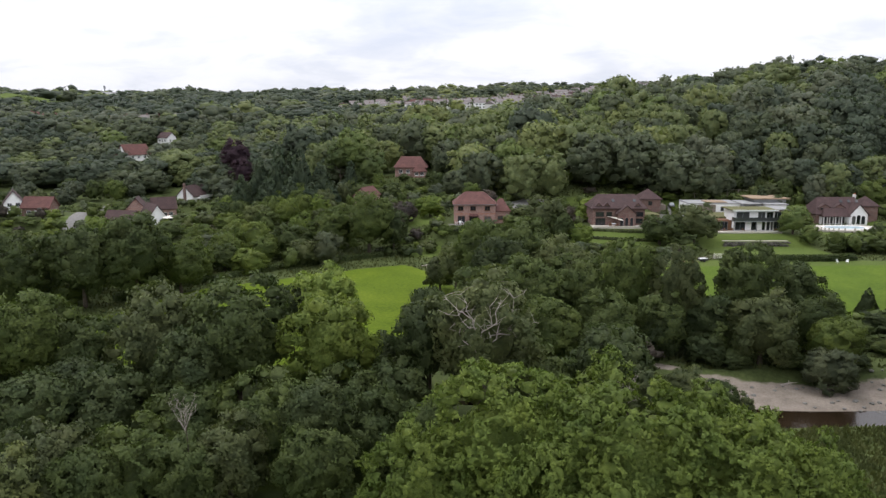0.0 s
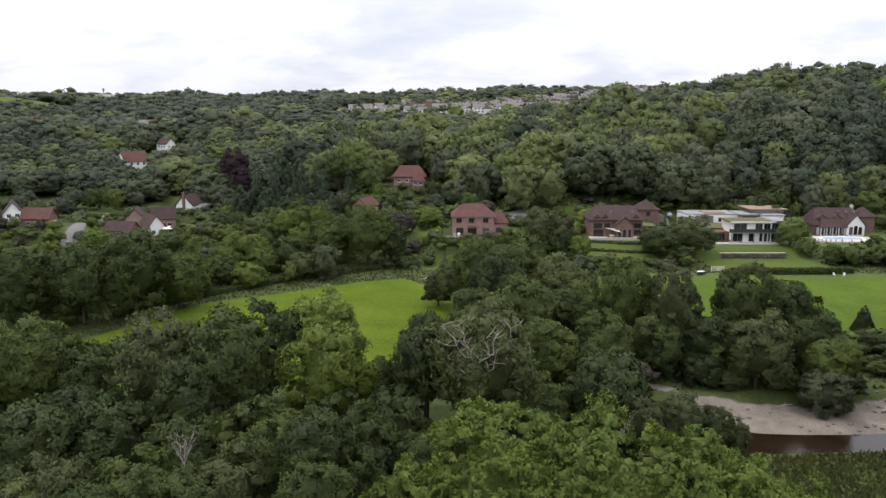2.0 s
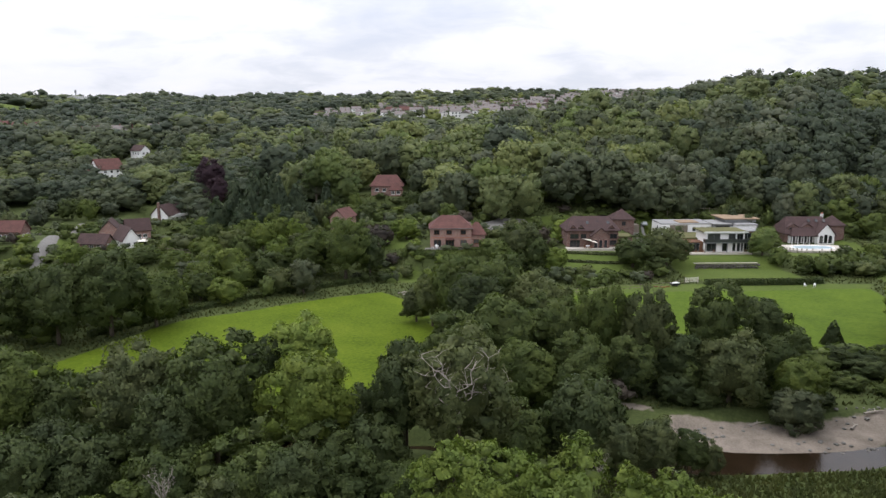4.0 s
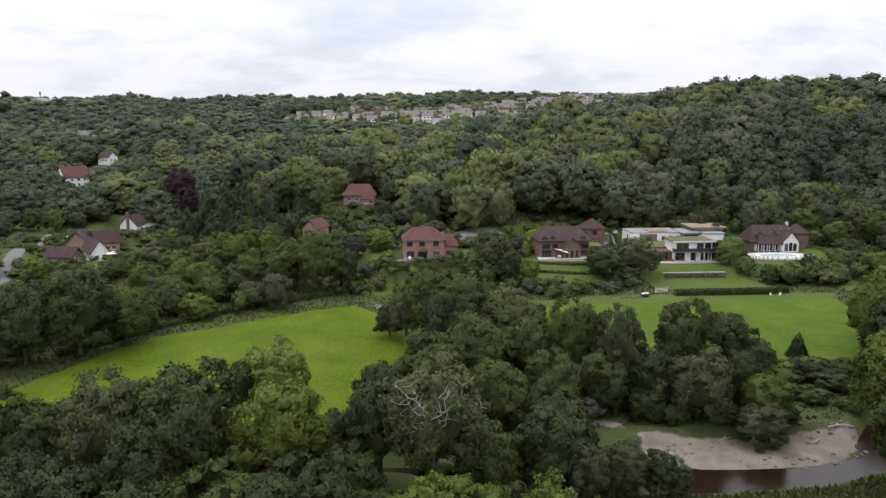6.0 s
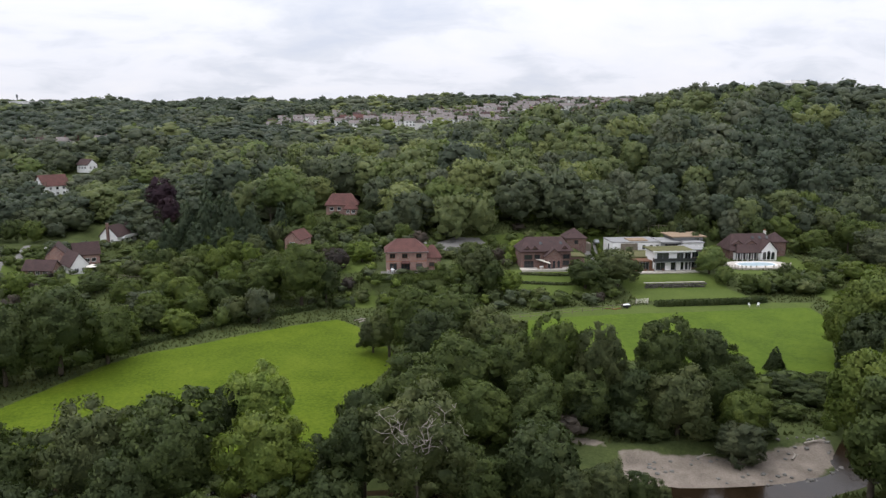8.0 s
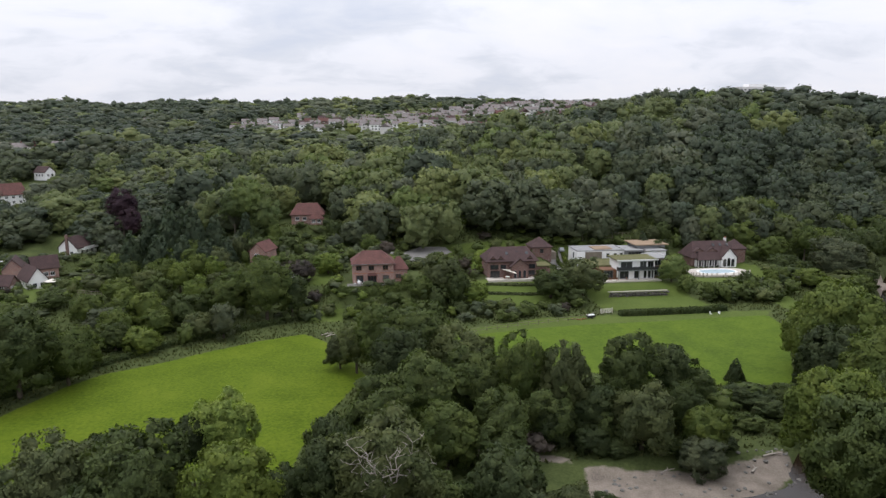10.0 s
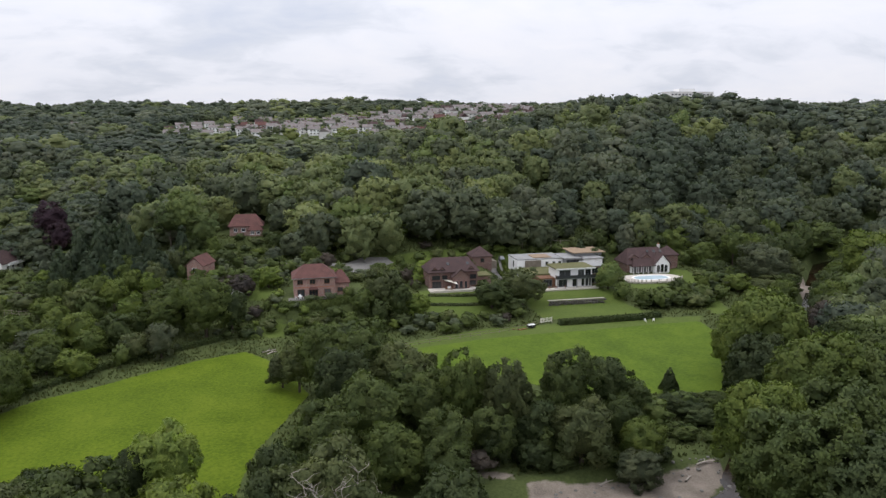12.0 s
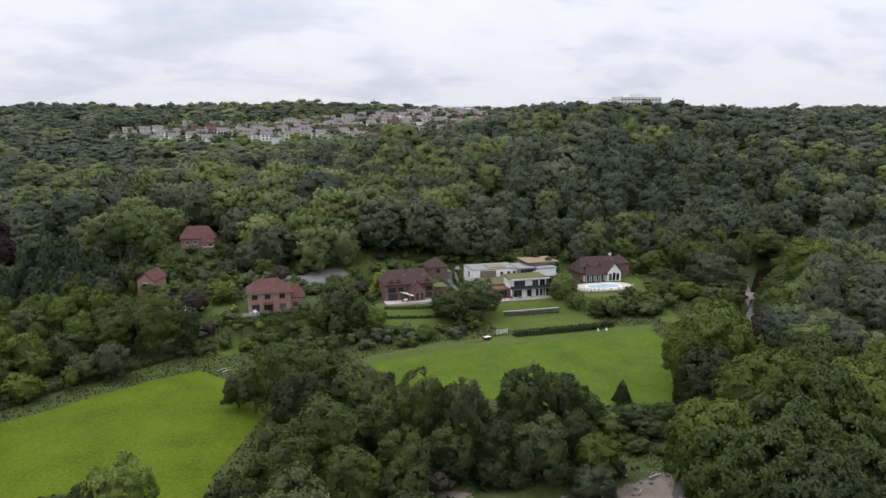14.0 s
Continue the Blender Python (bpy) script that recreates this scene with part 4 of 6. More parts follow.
for x, y, top, r, f in ((-10.7, 200.0, 13.2, 3.9, "rust"), (-14.5, 204.5, 12.4, 3.2, "rust"), (-3.7, 206.0, 14.2, 4.4, "bright"), (26.2, 187.0, 16.6, 5.4, "olive"), (29.6, 184.5, 12.5, 4.6, "oak"), (34.6, 184.0, 9.4, 3.6, "bright"), (21.0, 184.5, 11.0, 3.6, "oak"), (24.5, 181.0, 9.0, 3.6, "dark"),
                        (56.6, 187.0, 11.8, 6.2, "oak"), (66.3, 189.5, 14.2, 6.6, "olive"), (61.5, 184.0, 7.0, 4.4, "dark"), (95.6, 196.0, 12.6, 4.5, "maple"), (97.5, 190.0, 8.0, 2.6, "maple"), (42.9, 214.0, 12.6, 3.2, "gold"), (37.0, 211.5, 10.8, 2.2, "rust"), (39.5, 208.5, 9.6, 1.8, "gold"),
                        (10.0, 214.0, 14.4, 2.2, "silver"), (16.8, 212.0, 12.8, 2.0, "dark"), (138.5, 207.0, 9.6, 5.0, "oak"), (133.0, 197.5, 8.0, 4.4, "oak"), (27.4, 213.0, 12.0, 2.0, "dark"), (58.4, 219.5, 10.8, 2.0, "oak"), (-1.0, 194.0, 10.2, 1.8, "gold"), (103.0, 221.0, 13.0, 3.4, "dark"),
                        (-25.0, 229.0, 15.5, 4.4, "dark"), (-17.0, 232.0, 15.0, 4.2, "oak"), (-73.0, 192.0, 9.0, 4.2, "oak"), (-62.0, 182.0, 9.5, 4.2, "lime"), (-80.0, 178.0, 9.0, 4.6, "oak"), (-66.0, 204.0, 10.0, 4.2, "olive"), (-58.0, 196.0, 10.5, 4.4, "lime"), (-52.0, 204.0, 11.0, 4.2, "oak"), (-70.0, 232.0, 11.0, 4.6, "oak")):
    plant(x, y, top, r, f, "round", "far", 0.05, "garden trees")
for x, y, top, r in ((-74.4, 262.0, 28.6, 5.4), (-70.9, 258.0, 22.0, 4.2), (-134.0, 300.0, 16.0, 4.4)):
    plant(x, y, top, r, "copper", "round", "far", 0.05, "copper beeches")
for x, y, top, r in ((-57.6, 228.0, 23.9, 5.0), (-51.0, 226.0, 27.5, 5.4), (-43.9, 224.0, 26.6, 5.4), (-38.0, 226.0, 23.2, 5.0), (-52.3, 217.0, 18.6, 5.2), (-39.3, 215.0, 17.0, 5.4), (-45.8, 216.5, 18.4, 5.2), (-61.0, 220.0, 18.8, 4.6), (-34.3, 222.0, 16.7, 4.4), (-48.0, 231.0, 25.0, 5.0), (-30.5, 240.0, 22.0, 3.6), (-64.0, 230.0, 18.0, 4.4), (99.5, 226.0, 15.0, 3.4)):
    plant(x, y, top, r, "spruce", "cone", "far", 0.04, "dark conifers")
for x, y, top, r in ((-30.8, 250.0, 32.6, 6.6), (-25.0, 246.0, 25.4, 5.2), (-35.3, 250.0, 28.0, 4.8)):
    plant(x, y, top, r, "maple", "round", "far", 0.04, "pale green limes")
for x, y, top, r, f in ((100.5, 182.5, 5.0, 3.0, "dark"), (105.5, 182.0, 5.4, 3.2, "dark"), (110.5, 182.5, 5.8, 3.4, "oak"), (116.0, 183.0, 5.8, 3.4, "dark"), (121.5, 187.0, 6.4, 3.6, "oak"), (127.5, 193.0, 6.8, 3.8, "dark"), (133.0, 199.0, 7.6, 3.6, "oak"), (103.5, 187.0, 4.0, 1.8, "oak"), (119.0, 181.0, 5.0, 2.6, "oak"),
                        (30.0, 177.5, 5.6, 2.6, "dark"), (36.0, 178.5, 5.2, 2.4, "oak"), (42.0, 179.0, 5.0, 2.4, "oak"), (48.0, 179.5, 4.6, 2.2, "dark"), (23.0, 175.0, 6.0, 2.8, "oak"), (16.0, 172.5, 6.2, 3.0, "dark"), (-9.0, 177.5, 4.6, 2.4, "dark"), (-13.5, 178.0, 4.4, 1.8, "dark")):
    plant(x, y, top, r, f, "round", "far", 0.02, "garden bushes")
for x, y, top, r, f in ((8.0, 181.5, 6.0, 2.4, "olive"), (2.5, 179.0, 5.2, 2.2, "lime"), (-3.5, 181.0, 5.4, 2.2, "olive"), (13.5, 184.0, 7.2, 2.4, "oak"), (9.5, 188.0, 9.0, 1.4, "oak"), (17.0, 180.0, 6.6, 2.6, "oak"), (-7.0, 188.0, 7.4, 2.0, "rust"), (-12.0, 187.0, 6.2, 1.9, "gold"), (-14.5, 194.5, 8.2, 2.2, "oak"), (5.5, 185.0, 7.6, 1.6, "gold"),
                        (41.0, 209.5, 8.6, 1.8, "gold"), (38.0, 205.5, 8.4, 1.8, "rust"), (-5.5, 214.0, 10.6, 1.8, "bright"), (23.0, 214.0, 10.4, 1.6, "dark"), (27.0, 212.0, 10.2, 1.7, "dark"), (-44.0, 176.0, 7.5, 3.4, "lime"), (-55.0, 176.0, 7.5, 3.4, "olive"), (-36.0, 194.0, 9.5, 3.6, "oak"), (-66.0, 166.0, 8.0, 3.8, "oak")):
    plant(x, y, top, r, f, "round", "far", 0.02, "garden bushes")
for x, y, r, f in ((-13.5, 253.0, 2.2, "oak"), (-8.0, 250.5, 2.4, "olive"), (-11.5, 247.0, 2.0, "dark"), (-14.5, 243.5, 2.4, "oak"), (-7.0, 243.5, 2.2, "lime"), (-10.5, 239.0, 2.2, "oak"), (-16.5, 249.0, 2.4, "dark"), (-9.5, 233.0, 2.4, "rust"), (-4.5, 254.5, 2.4, "dark")):
    plant(x, y, at(x, y) + 2.2, r, f, "round", "far", 0.02, "shrubs below the red-roofed house")
# loose random planting that keeps the houses, lawns, lane and the views of them free
KEEP_FREE = ((-91, 224, 12), (-88, 263, 14), (-148, 354, 15), (-118, 208, 11), (-11, 263, 11), (-105, 212, 4), (-111, 235, 3.5), (-118, 255, 4), (-101, 192, 4), (-152, 398, 10))
rng = np.random.default_rng(5)
placed, shrubs, copses = [], [], []


def grove(ring, count, apart, tall, wide, kinds, group, edge=2.0, detail="far", close=1.0):
    """Trees or bushes strewn over a piece of ground."""
    xs, ys = [p[0] for p in ring], [p[1] for p in ring]
    made = 0
    for _ in range(count * 30):
        if made >= count:
            break
        x, y = rng.uniform(min(xs), max(xs)), rng.uniform(min(ys), max(ys))
        p, q = np.array(x), np.array(y)
        if not inside(p, q, ring) or inside(p, q, MEADOW_WEST) or inside(p, q, MEADOW_EAST):
            continue
        if min(float(to_line(p, q, MEADOW_WEST + MEADOW_WEST[:1])), float(to_line(p, q, MEADOW_EAST + MEADOW_EAST[:1]))) < edge:
            continue
        if any(inside(p, q, drive) for drive in DRIVES):
            continue
        if any(math.hypot(x - a, y - b) < r * close for a, b, r in KEEP_FREE) or any(math.hypot(x - a, y - b) < apart for a, b in placed):
            continue
        t = rng.uniform(*tall)
        if t > 4 and any(float(to_line(p, q, line)) < 7.5 for line in SIGHT):
            t = rng.uniform(1.2, 2.4)
        made += 1
        placed.append((x, y))
        if t < 5.2:
            shrubs.append((x, y, rng.uniform(*wide) * (1 if tall[1] < 6 else 0.5), t))
            continue
        if detail == "far" and (y > 222 or x < -66):
            copses.append((x, y, rng.uniform(*wide), t))
            continue
        plant(x, y, at(x, y) + t, rng.uniform(*wide) * (1 if t > 4 or tall[1] < 4 else 0.5), str(rng.choice(kinds)), "round", detail, 0.03, group)


grove([(-100, 126), (-66, 128), (-46, 150), (-30, 166), (-34, 186), (-60, 190), (-96, 184)], 40, 4.2, (4.2, 8.0), (2.8, 4.2), ["oak", "olive", "oak", "lime", "olive"], "trees in the western gardens", 4.0)
grove([(-64, 186), (-30, 184), (-26, 214), (-34, 240), (-66, 246), (-76, 214)], 36, 4.6, (5.0, 9.5), (2.8, 4.2), ["oak", "olive", "lime", "bright", "olive"], "trees in the western gardens")
grove([(-160, 180), (-66, 180), (-64, 250), (-80, 300), (-190, 300)], 70, 6.0, (4.5, 8.0), (2.6, 4.4), ["oak", "dark", "lime", "olive", "oak"], "trees in the western gardens")
grove([(-128, 192), (-104, 190), (-92, 200), (-104, 204), (-128, 200)], 16, 3.0, (1.8, 3.4), (1.4, 2.4), ["oak", "olive", "lime"], "garden bushes")
grove([(-16, 177), (22, 177), (20, 190), (2, 189), (-16, 196)], 46, 1.7, (1.4, 3.0), (0.9, 1.8), ["olive", "oak", "lime", "oak", "gold", "rust"], "shrubs in the brick house's garden")
grove([(-24, 198), (-2, 204), (2, 216), (16, 207), (26, 210), (16, 224), (20, 238), (-6, 242), (-24, 236)], 60, 2.5, (2.0, 5.2), (1.4, 2.8), ["oak", "dark", "olive", "rust", "oak"], "shrubs behind the brick house")
grove([(26, 196), (40, 200), (41, 216), (60, 218), (58, 232), (36, 222), (26, 214)], 22, 2.6, (1.6, 3.4), (1.1, 2.0), ["oak", "gold", "olive", "rust", "oak"], "shrubs beside the brown brick house")
grove([(100, 178), (122, 180), (140, 198), (150, 220), (142, 240), (137, 226), (137, 214), (126, 194), (100, 185)], 30, 3.2, (2.4, 5.4), (2.0, 3.4), ["oak", "dark", "oak", "lime"], "bushes by the pool house")
grove([(-4, 228), (20, 236), (60, 250), (110, 236), (140, 236), (150, 252), (60, 262), (0, 262)], 80, 3.0, (3.0, 7.5), (2.0, 3.6), ["oak", "dark", "lime", "oak"], "bushes at the foot of the wood")
grove([(0, 166), (26, 166), (64, 176), (62, 183), (30, 182), (2, 178)], 26, 2.8, (1.8, 4.0), (1.5, 2.6), ["oak", "dark", "oak", "olive"], "hedge bushes above the meadow", 1.0)
grove([(2, 94), (30, 98), (64, 104), (80, 112), (60, 122), (36, 132), (18, 158), (4, 158), (8, 130)], 26, 4.0, (2.6, 5.0), (2.0, 3.4), ["oak", "dark", "olive"], "belt of trees between the meadows", 1.5, "mid")
grove([(-70, 66), (-50, 72), (-4, 74), (24, 80), (20, 92), (-60, 94)], 18, 4.2, (2.6, 5.0), (2.2, 3.6), ["oak", "dark", "olive"], "trees along the river", 1.0, "mid")

grove([(-112, 192), (-72, 188), (-70, 214), (-84, 212), (-96, 208), (-108, 206)], 40, 2.4, (1.4, 3.2), (1.0, 2.0), ["oak", "olive", "lime", "oak", "gold"], "garden bushes", 2.0, "far", 0.7)
grove([(-100, 238), (-70, 214), (-62, 250), (-84, 262), (-104, 258)], 36, 2.6, (1.0, 2.2), (1.2, 2.4), ["oak", "olive", "lime", "dark"], "garden bushes", 2.0, "far", 0.7)
grove([(-124, 214), (-108, 206), (-101, 214), (-100, 250), (-124, 256)], 34, 2.6, (1.8, 4.6), (1.4, 2.6), ["oak"], "garden bushes", 2.0, "far", 1.0)
grove([(-172, 330), (-120, 322), (-120, 345), (-168, 346)], 20, 3.2, (2.0, 4.6), (1.6, 2.8), ["oak", "olive", "lime", "dark"], "garden bushes", 2.0, "far", 0.7)
grove([(-132, 190), (-104, 188), (-104, 203), (-130, 202)], 16, 2.8, (2.0, 4.6), (1.4, 2.6), ["oak", "olive", "dark"], "garden bushes", 2.0, "far", 0.4)
grove([(-32, 220), (-16, 224), (-20, 250), (-34, 248)], 14, 3.6, (4.5, 8.0), (2.2, 3.4), ["oak", "dark", "olive"], "trees below the wood", 2.0)
grove([(2, 218), (36, 222), (60, 232), (104, 234), (104, 246), (62, 250), (36, 246), (2, 240)], 26, 4.4, (1.6, 4.0), (1.6, 2.8), ["oak", "olive", "lime", "oak", "dark"], "shrubs on the slope above the houses")
grove([(128, 226), (150, 212), (162, 212), (205, 240), (200, 266), (150, 262), (128, 250)], 44, 4.6, (8.0, 14.0), (4.0, 6.0), ["oak", "dark", "olive", "lime", "oak"], "trees behind the pool house")
grove([(-3, 222), (14, 220), (14, 240), (-3, 246)], 16, 3.2, (3.5, 7.0), (2.0, 3.2), ["oak", "dark", "lime"], "trees below the wood", 2.0)

# ---------------------------------------------------------------- woods on the hills: nobody could count them


def wood(name, spots, variants, seed, label, palette=("hazed_pine", "hazed_alder", "hazed_birch", "beech", "ash", "maple"), category="woodland"):
    """One body of woodland: spots are rows of x, y, radius, height."""
    rng = np.random.default_rng(seed)
    vs, fs, ss, ns, count = [], [], [], [], 0
    spots = np.asarray(spots)
    pick = rng.integers(0, len(variants), len(spots))
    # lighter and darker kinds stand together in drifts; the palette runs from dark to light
    # bluish kinds prevail far off and westward, so haze sits in the colours
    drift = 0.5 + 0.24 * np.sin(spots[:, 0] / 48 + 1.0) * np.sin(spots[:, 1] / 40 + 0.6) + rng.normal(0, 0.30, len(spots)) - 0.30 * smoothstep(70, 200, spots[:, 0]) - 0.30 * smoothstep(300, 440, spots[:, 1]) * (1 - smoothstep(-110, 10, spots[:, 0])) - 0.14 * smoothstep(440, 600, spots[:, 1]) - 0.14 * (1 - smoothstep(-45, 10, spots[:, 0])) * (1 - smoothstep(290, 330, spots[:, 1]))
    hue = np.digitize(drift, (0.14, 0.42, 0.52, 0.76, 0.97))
    z = land(spots[:, 0], spots[:, 1])
    for k, (v, f, n) in enumerate(variants):
        idx = np.flatnonzero(pick == k)
        if not len(idx):
            continue
        turn = rng.uniform(0, 2 * math.pi, len(idx))
        c, s = np.cos(turn)[:, None], np.sin(turn)[:, None]
        r, h = spots[idx, 2][:, None], spots[idx, 3][:, None]
        px = (v[None, :, 0] * c - v[None, :, 1] * s) * r + spots[idx, 0][:, None]
        py = (v[None, :, 0] * s + v[None, :, 1] * c) * r + spots[idx, 1][:, None]
        pz = v[None, :, 2] * h + z[idx][:, None] + 0.02 * h
        vs.append(np.stack([px, py, pz], -1).reshape(-1, 3))
        ns.append(unit(np.stack([(n[None, :, 0] * c - n[None, :, 1] * s) / r, (n[None, :, 0] * s + n[None, :, 1] * c) / r, n[None, :, 2] / (h * 0.5) + 0 * r], -1).reshape(-1, 3)))
        fs.append((f[None] + (np.arange(len(idx)) * len(v))[:, None, None] + count).reshape(-1, 3))
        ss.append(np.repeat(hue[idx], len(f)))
        count += len(idx) * len(v)
    me = quick_mesh(name, np.concatenate(vs), np.concatenate(fs), np.concatenate(ss), np.concatenate(ns))
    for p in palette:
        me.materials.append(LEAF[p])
    tagged(new(name, me), label, category, kind="stuff")


def variants(n, seed, lumps, leaves, size, cones=0, lobes=7, puff=(0.20, 0.34), core=1):
    made = []
    for i in range(n):
        v, f, normals = crown_arrays(np.random.default_rng(seed + i), 1.0, 2.0, lumps, leaves, 1, size, "cone" if i < cones else "round", lobes, puff, 0.2, 0.4, 0.80, core, 0.12)
        made.append((v * [1, 1, 0.5], f, normals))
    return made


# hazed alder replaces the dark kind, its paler colour imitating haze
wood("copses", copses, variants(8, 120, 22, 20, 0.10), 29, "loose copses of broadleaf trees round the houses", ("hazed_alder", "oak", "olive", "lime", "olive", "bright"), "trees")
wood("shrubbery", shrubs, variants(8, 90, 8, 10, 0.19, 0, 3, (0.30, 0.46)), 27, "garden shrubs and hedge bushes of many greens", ("hazed_alder", "oak", "olive", "oak", "lime", "rust"), "shrubs")
VILLAGE = [(-112, 640), (-40, 600), (-20, 545), (60, 532), (125, 528), (180, 540), (232, 545), (290, 640), (330, 960), (60, 930), (-60, 860), (-116, 790)]
HOUSE_GAPS = ((-11, 263, 11, 1.0), (-148, 356, 15, 1.0), (-153, 399, 10, 1.0), (-304, 548, 26, 1.0), (-208, 474, 22, 1.0), (-190, 466, 18, 1.0), (-262, 742, 22, 1.0), (-225, 742, 24, 1.0), (-185, 742, 24, 1.0), (-165, 752, 16, 1.0), (62, 225, 9, 1.0), (427, 703, 34, 1.0), (114, 222, 15, 1), (85, 211, 22, 1), (149, 238, 6, 1), (190, 256, 5, 1), (-425, 735, 56, 1), (-415, 700, 40, 1), (-30, 246, 8, 1), (-74.4, 262, 5, 1))


def scatter(near, far, spacing, seed, radius, height, keep):
    """Spots of trees in the ring of land between two distances, over the width that the valley shows."""
    rng = np.random.default_rng(seed)
    gx, gy = np.meshgrid(np.arange(-far, far, spacing), np.arange(0, far, spacing))
    x = (gx + rng.uniform(-0.42, 0.42, gx.shape) * spacing + (np.arange(len(gx)) % 2)[:, None] * spacing / 2).ravel()
    y = (gy + rng.uniform(-0.42, 0.42, gx.shape) * spacing).ravel()
    d, a = np.hypot(x, y), np.degrees(np.arctan2(x, y))
    ring = (d > near) & (d < far) & (a > -36) & (a < 52)
    x, y = x[ring], y[ring]
    ok = keep(x, y)
    for hx, hy, hr, _ in HOUSE_GAPS:
        ok &= np.hypot(x - hx, y - hy) > hr
    x, y = x[ok], y[ok]
    k = rng.uniform(0.70, 1.32, len(x))
    # taller clumps and lower stretches
    k *= 1 + 0.22 * np.sin(x / 47 + 2.0) * np.sin(y / 38 + x / 90) + 0.18 * smoothstep(700, 1200, y) * np.sin(x / 31) * np.sin(x / 13 + 1) + 0.14 * np.sin(x / 19 + y / 23)
    return np.stack([x, y, radius * k, height * k ** 0.8 * rng.uniform(0.85, 1.12, len(x))], 1)


def foot(x):
    """Where the hillside woods begin."""
    return np.interp(x, (-200, -60, -30, -18, -6, -3, 20, 60, 105, 120, 250), (300, 258, 248, 264, 264, 236, 231, 242, 238, 238, 254))


def open_view(x, y, width=6.0):
    ok = np.ones(len(x), bool)
    for line in SIGHT:
        ok &= to_line(x, y, line) > width
    return ok


CLEAR = [(34, 230), (66, 232), (104, 234), (104, 238), (64, 242), (42, 241), (34, 237)]
hill_keep = lambda x, y: (y > foot(x)) & ~inside(x, y, CLEAR) & (to_line(x, y, RIVER) > 6) & ~inside(x, y, VILLAGE) & open_view(x, y)
hillside = scatter(235, 345, 10.8, 11, 6.8, 14.6, hill_keep)
hillside[hillside[:, 0] < -60, 3] *= 0.68
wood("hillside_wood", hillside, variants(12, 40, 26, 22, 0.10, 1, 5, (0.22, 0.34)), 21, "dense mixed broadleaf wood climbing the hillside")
upper = scatter(340, 470, 11.4, 15, 6.9, 14.0, hill_keep)
soft = (upper[:, 0] > -40) & (upper[:, 0] < 190) & (upper[:, 1] > 400)
upper[soft, 3] *= 0.72
upper[upper[:, 0] < -60, 3] *= 0.72
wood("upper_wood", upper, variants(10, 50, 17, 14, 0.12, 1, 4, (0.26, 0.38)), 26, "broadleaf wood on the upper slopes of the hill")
middle = scatter(465, 900, 14.0, 12, 8.0, 11.5, lambda x, y: ~inside(x, y, VILLAGE))
near_village = (middle[:, 0] > -130) & (middle[:, 0] < 210) & (middle[:, 1] < 680)
middle[near_village, 3] *= 0.74
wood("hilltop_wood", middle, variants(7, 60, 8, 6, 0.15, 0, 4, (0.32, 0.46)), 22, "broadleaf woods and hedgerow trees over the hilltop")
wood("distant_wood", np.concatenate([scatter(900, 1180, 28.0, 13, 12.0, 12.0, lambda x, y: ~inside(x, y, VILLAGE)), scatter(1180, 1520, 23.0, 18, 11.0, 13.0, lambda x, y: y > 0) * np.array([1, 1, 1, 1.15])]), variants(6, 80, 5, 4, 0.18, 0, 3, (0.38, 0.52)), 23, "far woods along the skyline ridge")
verge = scatter(520, 960, 22.0, 14, 5.0, 8.0, lambda x, y: inside(x, y, VILLAGE))
wood("village_trees", verge, variants(5, 60, 8, 6, 0.14, 0, 4, (0.28, 0.42)), 24, "garden trees among the hilltop houses")
bank = [(x, y) for x, y in zip(rng.uniform(105, 290, 420), rng.uniform(70, 262, 420))]
bank = np.array([(x, y, rng.uniform(4.4, 6.6), rng.uniform(10, 15)) for x, y in bank
                 if x * 0.95 < y * 1.2 and x > 118 and y < x * 1.02 + 8 and float(to_line(np.array(x), np.array(y), RIVER)) > 6 and not inside(np.array(x), np.array(y), MEADOW_EAST)])
wood("riverside_wood", bank, variants(7, 140, 32, 30, 0.085, 0, 8), 25, "wood of broadleaf trees on the river's near bank")

# ---------------------------------------------------------------- houses


def house_brick():
    """The pink brick house with a hipped red roof and a lower side wing."""
    h = thing("brick_house", pose(3.0, 192.0, 7.9), "pink brick detached house with hipped red tiled roof and side wing", "house")
    part("wall", boxes((0, 11, 0, 8, -1.5, 5.3)), BRICK, h, "pink brick walls")
    part("roof", hip_roof(0, 11, 0, 8, 5.3, 3.0, 0.45, 3.4), RED_TILE, h, "hipped red tiled roof")
    part("wing_wall", boxes((11, 14.8, 1.2, 7.0, -1.5, 3.4)), BRICK, h)
    part("wing_roof", hip_roof(10.6, 14.8, 1.2, 7.0, 3.4, 3.0, 0.4, 2.0), RED_TILE, h)
    part("string_course", boxes((-0.04, 11.04, -0.04, 0.0, 2.62, 2.8)), CLAY, h)
    part("gutter", boxes((-0.5, 11.5, -0.58, -0.46, 5.14, 5.26)), METAL_GREY, h)
    for x in (1.7, 5.0, 8.8):
        window_at(h, x, 0, 3.55, 1.5, 1.25, frame_mat=TIMBER)
    window_at(h, 1.9, 0, 0.2, 2.0, 2.0, frame_mat=TIMBER, sill=False, name="patio_door")
    window_at(h, 5.2, 0, 0.2, 2.4, 2.1, frame_mat=TIMBER, sill=False, bars=2, name="patio_door")
    window_at(h, 8.9, 0, 0.9, 1.8, 1.2, frame_mat=TIMBER)
    window_at(h, 12.4, 1.2, 0.9, 1.5, 1.2, frame_mat=TIMBER)
    window_at(h, 14.8, 3.5, 0.9, 1.4, 1.3, "right", TIMBER)
    part("canopy", hip_roof(4.0, 6.4, -1.1, 0.0, 2.35, 0.5, 0.1, 0.4), RED_TILE, h)


